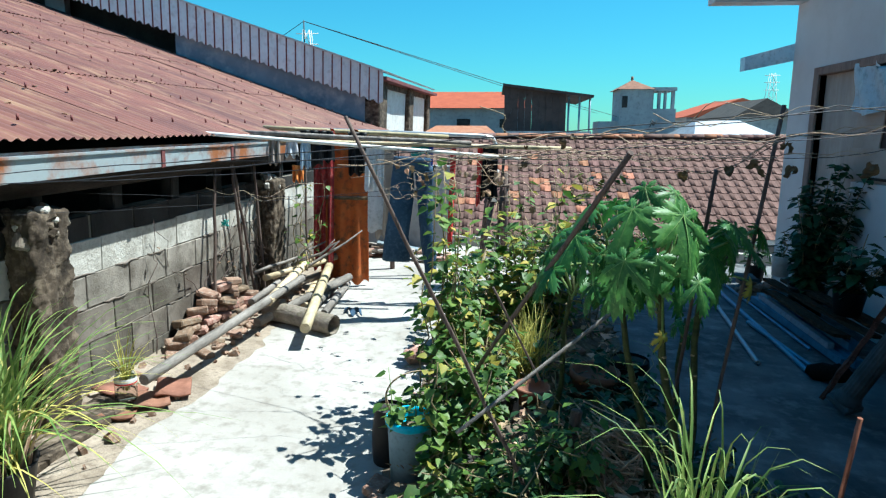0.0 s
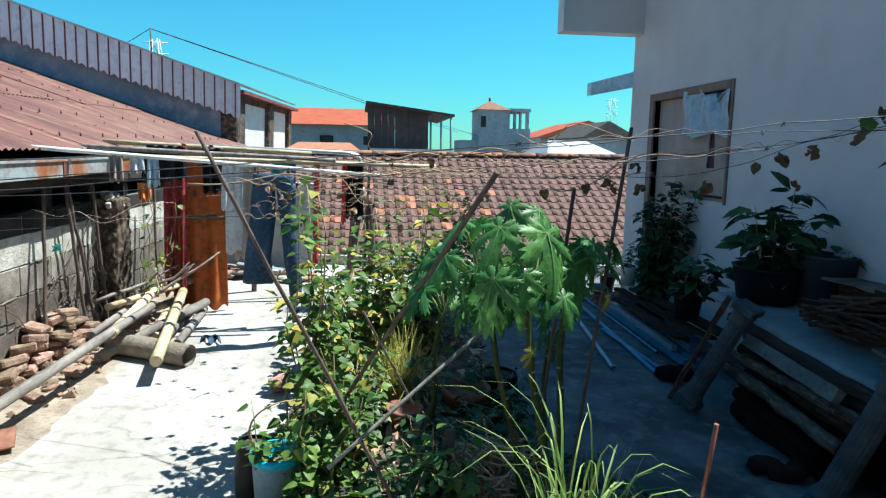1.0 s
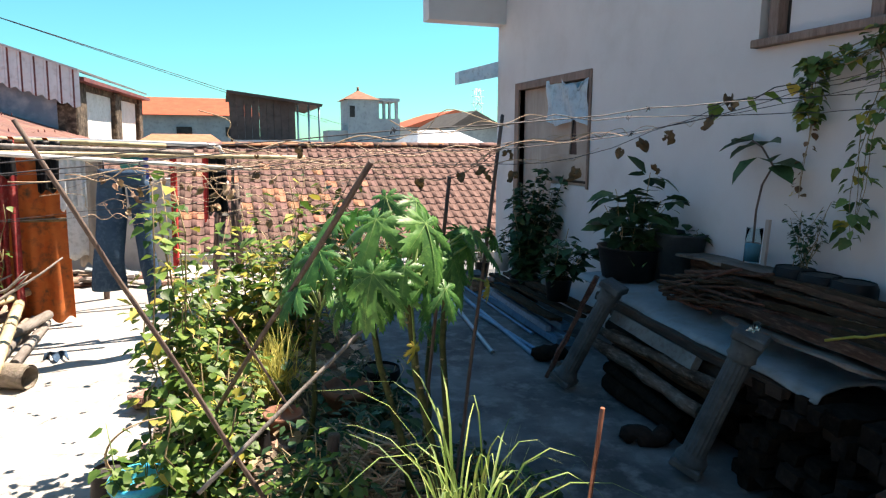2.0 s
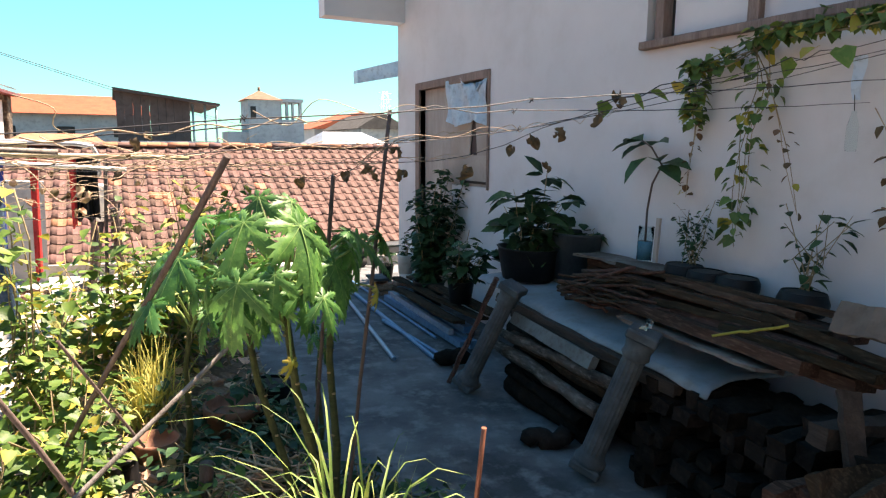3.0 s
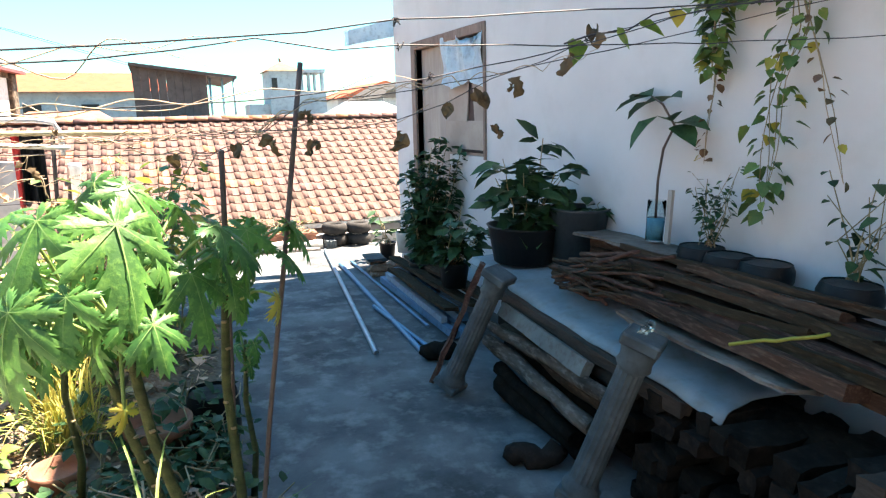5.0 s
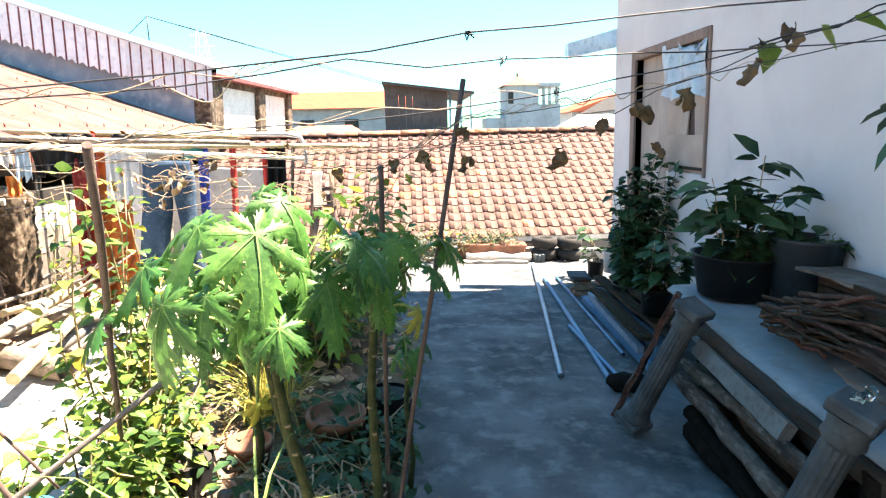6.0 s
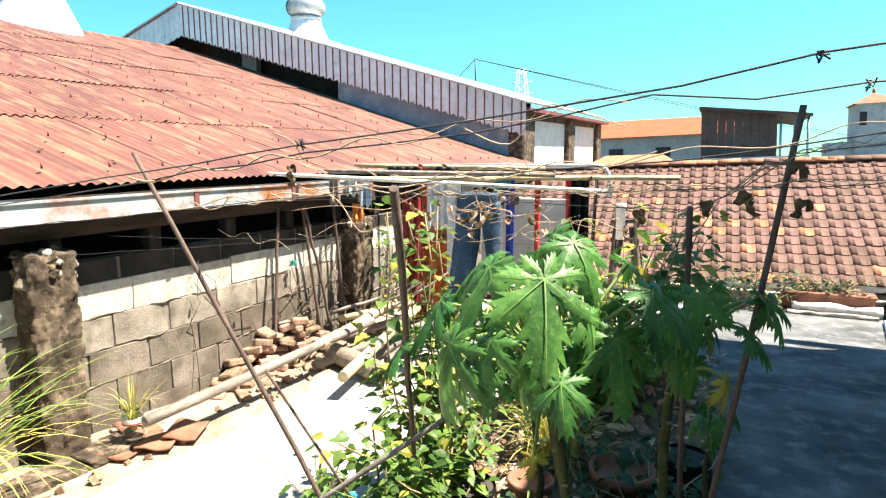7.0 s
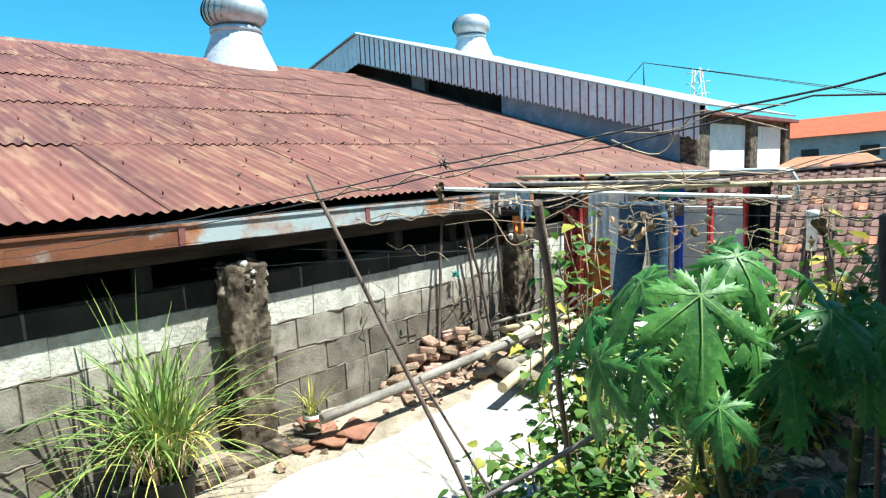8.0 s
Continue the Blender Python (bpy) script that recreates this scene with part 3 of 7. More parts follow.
def west_wall():
    w = thing("wall_west", (0, 0, 0), "bare grey concrete-block wall with rough mortar joints", "wall", kind="structure")
    bm = B()
    box(bm, WALL_W - 0.12, ROOF_Y0, -0.3, WALL_W - 0.006, ROOF_Y1, 1.1)
    part("mortar_core", bm, M["mortar"], w, "rough grey mortar")
    bm = B()
    rng = random.Random(12)
    for z in (0.335, 0.545, 0.753):
        y = 0.2
        while y < 12.5:
            n = rng.randrange(3, 9)
            pts = [Vector((WALL_W + 0.004 + rng.uniform(-0.004, 0.003), y + 0.05 * i, z + rng.uniform(-0.009, 0.009))) for i in range(n)]
            tube(bm, pts, [0.002] + [rng.uniform(0.003, 0.01) for _ in pts[2:]] + [0.002], 6)
            y += 0.05 * n + rng.uniform(0.0, 0.25)
    tagged(part("mortar_bulge", bm, M["blocklow"], w, "mortar squeezed from the joints"), kind="stuff")
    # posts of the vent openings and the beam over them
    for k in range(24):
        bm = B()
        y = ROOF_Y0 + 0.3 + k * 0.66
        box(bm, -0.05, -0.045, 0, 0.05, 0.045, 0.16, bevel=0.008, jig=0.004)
        # The posts take the same painted-in eave shade.
        part("vent_post", bm, M["eave_shade"], w).location = (WALL_W - 0.06, y, 1.1)
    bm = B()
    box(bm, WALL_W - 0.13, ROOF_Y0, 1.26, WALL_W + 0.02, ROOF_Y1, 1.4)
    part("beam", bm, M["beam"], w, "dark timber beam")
    return w


wall_west = west_wall()


def west_building():
    h = thing("warehouse", (-11, 5, -3.3), "long warehouse under a rusty corrugated roof", "warehouse", kind="structure")
    o = Vector((-11, 5, -3.3))
    bm = B()
    for a, b in (((-17.5, ROOF_Y0, -3.3), (-17.4, ROOF_Y1, 1.3)), ((-17.4, ROOF_Y0, -3.3), (WALL_W - 0.13, ROOF_Y0 + 0.1, 1.4)), ((-17.4, ROOF_Y1 - 0.1, -3.3), (WALL_W - 0.13, ROOF_Y1, 1.4))):
        box(bm, *(Vector(a) - o), *(Vector(b) - o))
    # Walls and gable infill are coloured near-black for the interior's shade.
    part("walls", bm, M["dark"], h, "wall coloured near-black for the dark interior")
    # the far slope
    bm = B()
    v = [bm.verts.new(Vector(p) - o) for p in ((RIDGE_X, ROOF_Y0, RIDGE_Z), (RIDGE_X, ROOF_Y1, RIDGE_Z), (-17.6, ROOF_Y1, 1.5), (-17.6, ROOF_Y0, 1.5))]
    bm.faces.new(v)
    solid(bm, 0.02)
    part("far_slope", bm, M["rust"], h)
    bm = B()
    for y in (ROOF_Y0, ROOF_Y1 - 0.06):
        v = [bm.verts.new(Vector(p) - o) for p in ((-17.5, y, 1.2), (EAVE_X - 0.2, y, 1.4), (RIDGE_X, y, RIDGE_Z - 0.05))]
        bm.faces.new(v)
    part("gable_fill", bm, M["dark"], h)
    # ridge cap
    bm = B()
    tube(bm, [Vector((RIDGE_X, ROOF_Y0, RIDGE_Z)) - o, Vector((RIDGE_X, ROOF_Y1, RIDGE_Z)) - o], 0.09, 8)
    part("ridge_cap", bm, M["rust"], h)
    return h


west_building()


def gutter():
    g = thing("gutter", (WALL_W + 0.02, 0, 1.37), "galvanised box gutter with orange rust streaks", "gutter")
    edges = [-4.6, -2.2, 0.1, 2.2, 3.75, 5.1, 6.05, 7.2]
    for i, (a, b) in enumerate(zip(edges, edges[1:])):
        bm = B()
        t, w, hgt = 0.006, 0.19, 0.125
        profile = ((0, hgt), (0, 0), (w, 0), (w, hgt - 0.014), (w + 0.012, hgt - 0.014), (w + 0.012, hgt), (w - t, hgt), (w - t, t), (t, t), (t, hgt))
        r0, r1 = [[bm.verts.new((px, y, pz + 0.004 * math.sin(3 * y))) for px, pz in profile] for y in (a, b)]
        for k in range(10):
            bm.faces.new((r0[k], r0[(k + 1) % 10], r1[(k + 1) % 10], r1[k]))
        bm.faces.new(r0[::-1])
        bm.faces.new(r1)
        part("gutter_length", bm, M["rustgutter" if b < 4 else "zincrust"], g)
        bm = B()
        box(bm, -0.002, b - 0.02, -0.004, w + 0.006, b + 0.02, 0.0)
        box(bm, w, b - 0.018, 0, w + 0.008, b + 0.018, hgt - 0.016)
        part("strap", bm, M["maroon"], g, "rusty iron strap")
    return g


gutter()


def rubble_pillar(y, h, w=0.27, d=0.19):
    """A crumbling masonry pillar with loose stones on its broken top."""
    p = thing("masonry_pillar", (WALL_W + d / 2 - 0.02, y, 0), "crumbling blackened masonry pillar with a broken top", "pillar", "wall pillars")
    rng = random.Random(int(y * 10))
    bm = B()

    def fn(u, v):
        a = u * 2 * math.pi
        c, s = math.cos(a), math.sin(a)
        k = 1 / (abs(c) ** 7 + abs(s) ** 7) ** (1 / 7)
        z = v * h
        k *= 0.97 + 0.08 * noise.noise((c * 1.5 + y, s * 1.5, z * 4)) + 0.15 * noise.noise((c * 5, s * 5 + y, z * 14)) + 0.12 * noise.noise((c * 16, s * 16 + y, z * 40))
        return Vector((d / 2 * c * k, w / 2 * s * k, z + 0.02 * noise.noise((c * 5, s * 5, y)) * (v > 0.9)))
    vs = grid(bm, 72, 70, fn)
    top = bm.verts.new((0, 0, h + 0.01))
    for i in range(72):
        bm.faces.new((vs[i][70], vs[i + 1][70], top))
    bmesh.ops.remove_doubles(bm, verts=bm.verts[:], dist=0.0005)
    part("shaft", bm, M["oldwall"], p)
    for k in range(60):
        bm = B()
        r = rng.uniform(0.012, 0.035)
        box(bm, -r, -r * 1.3, -r * 0.7, r, r * 1.3, r * 0.7, bevel=r * 0.3, jig=r * 0.3)
        s = part("stone", bm, M[rng.choice(("oldwall", "oldwall", "moss", "strip"))], p)
        a = rng.uniform(0, 2 * math.pi)
        e = rng.uniform(0.4, 1.05)
        s.matrix_local = pose(d / 2 * e * math.cos(a), w / 2 * e * math.sin(a), h - 0.16 + 0.2 * rng.random() * (1.2 - 0.5 * e), rng.uniform(0, 90), rng.uniform(0, 90), rng.uniform(0, 180))
    return p


rubble_pillar(4.16, 1.2)
rubble_pillar(7.08, 1.12, 0.3, 0.2)


def gable_shed():
    """Tall shed whose gable is edged with a ribbed zinc fascia."""
    y = 11.93
    h = thing("gable_shed", (-9.7, y, 0), "tall shed with a ribbed grey zinc fascia along its gable", "shed", kind="structure")
    apex, sl = 4.875, 0.3
    for side, reach in ((1, 7.79), (-1, 7.79)):
        # fascia of ribbed sheets with a scalloped lower edge
        count = 12
        for k in range(count):
            a, b = reach * k / count, reach * (k + 1) / count
            bm = B()
            step, x = 0.185, a
            n = max(1, round((b - a) / step))
            for j in range(n):
                x0, x1 = a + (b - a) * j / n, a + (b - a) * (j + 1) / n
                prof = [(x0, 0.0), (x0 + 0.03, 0.0), (x0 + 0.05, -0.018), (x0 + 0.075, -0.018), (x0 + 0.094, 0.0), (x1, 0.0)]
                tops = [bm.verts.new((side * px, py, apex - sl * px)) for px, py in prof]
                bots = [bm.verts.new((side * px, py, apex - sl * px - (0.62 - 0.0145 * px) - 0.045 * math.sin(math.pi * (px - x0) / (x1 - x0)))) for px, py in prof]
                for i in range(5):
                    f = bm.faces.new((tops[i], tops[i + 1], bots[i + 1], bots[i]))
                    f.material_index = 1 if i == 3 else 0
            part("fascia_sheet", bm, [M["fascia"], M["maroon"]], h)
        bm = B()
        v = [bm.verts.new(p) for p in ((0, -0.06, apex + 0.02), (side * reach, -0.06, apex - sl * reach + 0.02), (side * reach, 5.6, apex - sl * reach + 0.02), (0, 5.6, apex + 0.02))]
        bm.faces.new(v)
        solid(bm, 0.03)
        part("roof_slope", bm, M["galv"], h)
    # Near-black plate paints in the shade behind the fascia.
    bm = B()
    v = [bm.verts.new(p) for p in ((-7.75, 0.9, 0.0), (7.55, 0.9, 0.0), (7.55, 0.9, apex - sl * 7.55 - 0.03), (0, 0.9, apex - 0.03), (-7.75, 0.9, apex - sl * 7.75 - 0.03))]
    bm.faces.new(v)
    part("gable_wall", bm, M["dark"], h, "recessed gable wall coloured near-black for the shade behind the fascia")
    bm = B()
    box(bm, 1.1, 0.6, 3.3, 1.5, 0.75, apex - 0.5)
    part("post", bm, M["greywall"], h, "pale concrete post")
    bm = B()
    v = [bm.verts.new(p) for p in ((4.0, 0.1, 2.3), (7.45, 0.1, 1.4), (7.45, 0.1, 2.25), (4.0, 0.1, 3.2))]
    bm.faces.new(v)
    solid(bm, 0.02)
    part("zinc_panel", bm, M["zincblue"], h, "plain blue-grey zinc panel")
    bm = B()
    box(bm, -7.75, 1.0, -3.3, 7.55, 5.4, 2.2)
    part("side_walls", bm, M["greywall"], h)
    return h


gable_shed()

stand(before)

# ---- north: tiled roof ----
TE_Y, TE_Z, TR_Y, TR_Z = 10.42, 0.31, 13.02, 1.7


def tiled_house():
    h = thing("tiled_house", (0, 11, -3.3), "low house under an old clay pantile roof", "house", kind="structure")
    o = Vector((0, 11, -3.3))
    bm = B()
    box(bm, *(Vector((-1.6, 10.75, -3.3)) - o), *(Vector((8.5, 15.4, 0.15)) - o))
    part("wall", bm, M["greywall"], h)
    bm = B()
    v = [bm.verts.new(Vector(p) - o) for p in ((-1.7, TE_Y + 0.03, TE_Z - 0.05), (8.7, TE_Y + 0.03, TE_Z - 0.05), (8.7, TR_Y, TR_Z - 0.05), (-1.7, TR_Y, TR_Z - 0.05))]
    bm.faces.new(v)
    v = [bm.verts.new(Vector(p) - o) for p in ((-1.7, TR_Y, TR_Z - 0.05), (8.7, TR_Y, TR_Z - 0.05), (8.7, 15.6, 0.2), (-1.7, 15.6, 0.2))]
    bm.faces.new(v)
    solid(bm, 0.03)
    part("roof_deck", bm, M["tile"], h)
    return h


tiled_house_ob = tiled_house()


# ---- beyond the terrace ----
def roof_vent(at, s=1.0):
    v = thing("roof_ventilator", at, "round silver turbine ventilator on a flared metal base", "ventilator", "roof ventilators")
    bm = B()
    lathe(bm, [(0.78 * s, -0.3 * s), (0.72 * s, 0), (0.5 * s, 0.5 * s), (0.46 * s, 0.64 * s)], 24)
    part("base", bm, M["zincsheet"], v, "flared sheet-metal base")
    bm = B()
    lathe(bm, [(0.47 * s, 0.62 * s), (0.49 * s, 0.64 * s), (0.49 * s, 0.72 * s), (0.46 * s, 0.73 * s)], 24)
    part("collar", bm, M["galv"], v)
    for k in range(26):
        bm = B()
        a0 = 2 * math.pi * k / 26

        def fn(u, w):
            th = math.pi * (0.06 + 0.88 * w)
            r = 0.61 * s * math.sin(th) ** 0.75 * (1 + 0.05 * (u - 0.5))
            a = a0 + (u * 1.25) * 2 * math.pi / 26 + 0.5 * w
            return Vector((r * math.cos(a), r * math.sin(a), 1.03 * s - 0.36 * s * math.cos(th)))
        grid(bm, 2, 9, fn)
        part("vane", bm, M["galv"], v)
    bm = B()
    lathe(bm, [(0.001, 1.4 * s), (0.18 * s, 1.375 * s), (0.19 * s, 1.35 * s)], 20)
    part("cap", bm, M["zincsheet"], v)
    return v


before = settled()
roof_vent((-9.6, 8.8, 3.84), 1.0)
roof_vent((-9.65, 16.0, 4.72), 0.84)


def column_house():
    """Side of the shed: raw concrete columns with pale sheets between them."""
    h = thing("shed_side", (-2.1, 12.0, -3.3), "shed side of raw concrete columns with pale streaked sheets", "building", kind="structure")
    o = Vector((-2.1, 12.0, -3.3))

    def bx(name, a, b, m, label="", **k):
        bm = B()
        box(bm, *(Vector(a) - o), *(Vector(b) - o), **k)
        return part(name, bm, m, h, label)
    for y, w in ((12.05, 0.6), (14.75, 0.4), (17.1, 0.4)):
        bx("column", (-2.28, y, -3.3), (-2.0, y + w, 2.4), M["oldwall"], "stained raw concrete column", bevel=0.02, jig=0.015)
    for y0, y1 in ((12.65, 13.3), (13.31, 14.0), (14.01, 14.75), (15.15, 15.8), (15.81, 16.45), (16.46, 17.1)):
        bx("panel", (-2.14, y0, 1.1), (-2.1, y1, 2.3), M["whiteplastic"], "pale streaked sheet panel", jig=0.006)
    bx("wall", (-2.26, 12.65, -3.3), (-2.12, 17.1, 1.12), M["greywall"])
    bx("lintel", (-2.26, 12.65, 2.3), (-2.06, 17.1, 2.4), M["oldwall"])
    bx("eave", (-2.4, 11.98, 2.4), (-1.86, 17.6, 2.46), M["maroon"], "dark red sheet eave")
    for y in (12.3, 12.55, 12.85, 13.25):
        bx("brick", (-2.0, y, 1.3), (-1.9, y + 0.2, 1.36), M["terracotta"])
    return h


column_house()


def hip_roof_house(at, w, d, wall_h, roof_h, m_wall, m_roof, label, windows=0, over=0.4, ridge_along="x"):
    h = thing("house", at, label, "house", "distant houses")
    bm = B()
    box(bm, -w / 2, 0, 0, w / 2, d, wall_h)
    part("wall", bm, m_wall, h)
    bm = B()
    if ridge_along == "x":
        a = [(-w / 2 - over, -over, wall_h), (w / 2 + over, -over, wall_h), (w / 2 + over, d + over, wall_h), (-w / 2 - over, d + over, wall_h)]
        r = [(-w / 2 + d * 0.1, d / 2, wall_h + roof_h), (w / 2 - d * 0.1, d / 2, wall_h + roof_h)]
    else:
        a = [(-w / 2 - over, -over, wall_h), (w / 2 + over, -over, wall_h), (w / 2 + over, d + over, wall_h), (-w / 2 - over, d + over, wall_h)]
        r = [(0, 0, wall_h + roof_h), (0, d, wall_h + roof_h)]
    va, vr = [bm.verts.new(p) for p in a], [bm.verts.new(p) for p in r]
    if ridge_along == "x":
        for f in ((va[0], va[1], vr[1], vr[0]), (va[2], va[3], vr[0], vr[1]), (va[1], va[2], vr[1]), (va[3], va[0], vr[0])):
            bm.faces.new(f)
    else:
        for f in ((va[1], va[2], vr[1], vr[0]), (va[3], va[0], vr[0], vr[1]), (va[0], va[1], vr[0]), (va[2], va[3], vr[1])):
            bm.faces.new(f)
    bm.faces.new(va[::-1])
    part("roof", bm, m_roof, h)
    for k in range(windows):
        bm = B()
        x = -w / 2 + w * (k + 0.5) / windows
        box(bm, x - 0.35, -0.05, wall_h - 1.0, x + 0.35, 0.02, wall_h - 0.55)
        part("window", bm, M["dark"], h)
    return h


FY = 33.0
stand(before)
hip_roof_house((-2.5, FY + 2, -3.3), 9, 7, 6.44, 1.07, M["greywall"], M["farorange"], "pale rendered house under a bright orange tiled roof", 4)
hip_roof_house((-0.55, 16.2, -3.3), 1.6, 1.8, 5.02, 0.25, M["greywall"], M["tile_new"], "low house under a faded orange tile roof", 0, 0.15)
hip_roof_house((13.16, FY + 3, -3.3), 5.6, 6, 6.03, 1.0, M["white"], M["farorange"], "white gabled house with an orange tiled roof", 1, 0.3, "y")
hip_roof_house((9.6, FY - 6, -3.3), 2.6, 4, 5.05, 0.65, M["greywall"], M["galv"], "low house under a pale grey sheet roof", 0, 0.3)
hip_roof_house((11.95, FY - 3, -3.3), 2.2, 5, 5.9, 0.78, M["greywall"], M["dark"], "house with a dark gabled roof", 0, 0.3, "y")


def brown_hall():
    h = thing("boarded_hall", (2.22, 25.5, -3.3), "dark brown boarded hall with a mono-pitch roof and open veranda", "building")
    for k in range(9):
        bm = B()
        x0 = -1.6 + k * 0.255
        box(bm, x0, 0, 0, x0 + 0.248, 0.1, 6.83 - 0.127 * k * 0.255, jig=0.005)
        part("board", bm, M["brownwall"], h)
    bm = B()
    box(bm, -1.6, 0.1, 0, 0.53, 4.6, 5.31)
    box(bm, 0.53, 0.1, 0, 1.52, 4.6, 5.0)
    part("wall", bm, M["greywall"], h)
    bm = B()
    v = [bm.verts.new(p) for p in ((-1.66, -0.3, 6.93), (1.66, -0.3, 6.51), (1.66, 4.9, 6.51), (-1.66, 4.9, 6.93))]
    bm.faces.new(v)
    solid(bm, 0.09)
    part("roof", bm, M["brownwall"], h)
    for x in (0.8, 1.2, 1.58):
        bm = B()
        tube(bm, [(x, 0.15, 4.6), (x, 0.15, 6.48)], 0.038, 6)
        part("post", bm, M["iron"], h)
    bm = B()
    box(bm, -1.53, -0.38, 5.12, 1.6, -0.31, 5.2)
    part("rail", bm, M["galv"], h, "pale rail")
    bm = B()
    v = [bm.verts.new(p) for p in ((-1.53, -0.92, 4.81), (1.75, -0.92, 4.81), (1.75, 0, 5.0), (-1.53, 0, 5.0))]
    bm.faces.new(v)
    solid(bm, 0.04)
    part("awning", bm, M["galv"], h)
    return h


brown_hall()


def stair_tower():
    h = thing("stair_tower", (7.25, FY, -3.3), "grey concrete stair tower with a small tiled hip roof", "building")
    bm = B()
    box(bm, -0.95, 0, 0, 0.55, 2, 7.3)
    part("shaft", bm, M["greywall"], h)
    bm = B()
    a = [bm.verts.new(p) for p in ((-1.1, -0.15, 7.27), (0.68, -0.15, 7.27), (0.68, 2.15, 7.27), (-1.1, 2.15, 7.27))]
    t = bm.verts.new((-0.22, 1, 7.78))
    for i in range(4):
        bm.faces.new((a[i], a[(i + 1) % 4], t))
    bm.faces.new(a[::-1])
    tube(bm, [(-0.22, 1, 7.72), (-0.22, 1, 7.95)], 0.06, 6)
    part("roof", bm, M["terracotta"], h, "small clay-tiled hip roof")
    for x, w in ((0.56, 0.12), (0.9, 0.12), (1.2, 0.1), (1.55, 0.14)):
        bm = B()
        box(bm, x, 0.2, 6.3, x + w, 0.4, 7.22)
        part("column", bm, M["greywall"], h)
    bm = B()
    box(bm, 0.55, 0.0, 7.2, 1.72, 1.9, 7.36)
    box(bm, 0.55, 0.0, 0, 1.72, 1.9, 6.35)
    part("annex", bm, M["greywall"], h)
    bm = B()
    box(bm, -0.85, -0.04, 6.4, -0.6, 0.01, 6.95)
    part("window", bm, M["dark"], h)
    bm = B()
    box(bm, -1.9, 0.3, 0, -0.95, 2, 5.75)
    part("stair_wing", bm, M["greywall"], h)
    return h


stair_tower()


def pylon(at, h):
    p = thing("pylon", at, "far lattice power pylon", "pylon", "far pylons")
    bm = B()
    w = h * 0.11
    for sx in (-1, 1):
        for sy in (-1, 1):
            tube(bm, [(sx * w, sy * w, 0), (sx * w * 0.25, sy * w * 0.25, h)], h * 0.004, 4)
    for k in range(7):
        z0, z1 = h * k / 7, h * (k + 1) / 7
        f0, f1 = 1 - 0.75 * k / 7, 1 - 0.75 * (k + 1) / 7
        tube(bm, [(-w * f0, -w * f0, z0), (w * f1, -w * f1, z1)], h * 0.003, 4)
        tube(bm, [(w * f0, -w * f0, z0), (-w * f1, -w * f1, z1)], h * 0.004, 4)
    for z in (0.78, 0.88, 0.97):
        tube(bm, [(-h * 0.1, 0, h * z), (h * 0.1, 0, h * z)], h * 0.004, 4)
    part("lattice", bm, M["whiteplastic"], p)
    return p


pylon((-88, 300, -3.3), 53)
pylon((123.4, 300, -3.3), 33)


def antenna_mast():
    m = thing("aerial_mast", (-4.755, 18.167, 3.87), "thin aerial mast with stay wires on the shed roof", "aerial")
    bm = B()
    tube(bm, [(0, 0, 0), (0, 0, 0.8)], 0.016, 6)
    part("mast", bm, M["wire"], m)
    for end in ((-5.0, 8.1, 0.75), (10.2, 16.1, -1.0), (11.7, 16.1, -1.3)):
        bm = B()
        tube(bm, [(0, 0, 0.78), Vector(end) * 0.5 + Vector((0, 0, 0.3)), end], 0.01, 4)
        part("stay_wire", bm, M["wire"], m)
    return m


antenna_mast()

bm = B()
lo = [bm.verts.new(p) for p in ((3.08, 8.958, 2.47), (4.6, 8.958, 2.78), (4.6, 9.1, 2.78), (3.08, 9.1, 2.47))]
hi = [bm.verts.new(p) for p in ((3.075, 8.958, 2.62), (4.6, 8.958, 3.03), (4.6, 9.1, 3.03), (3.075, 9.1, 2.62))]
for k in range(4):
    bm.faces.new((lo[k], lo[(k + 1) % 4], hi[(k + 1) % 4], hi[k]))
bm.faces.new(lo[::-1])
bm.faces.new(hi)
solo("awning", bm, M["film"], "pale blue sheet awning at the corner of the house", "awning", kind="structure")


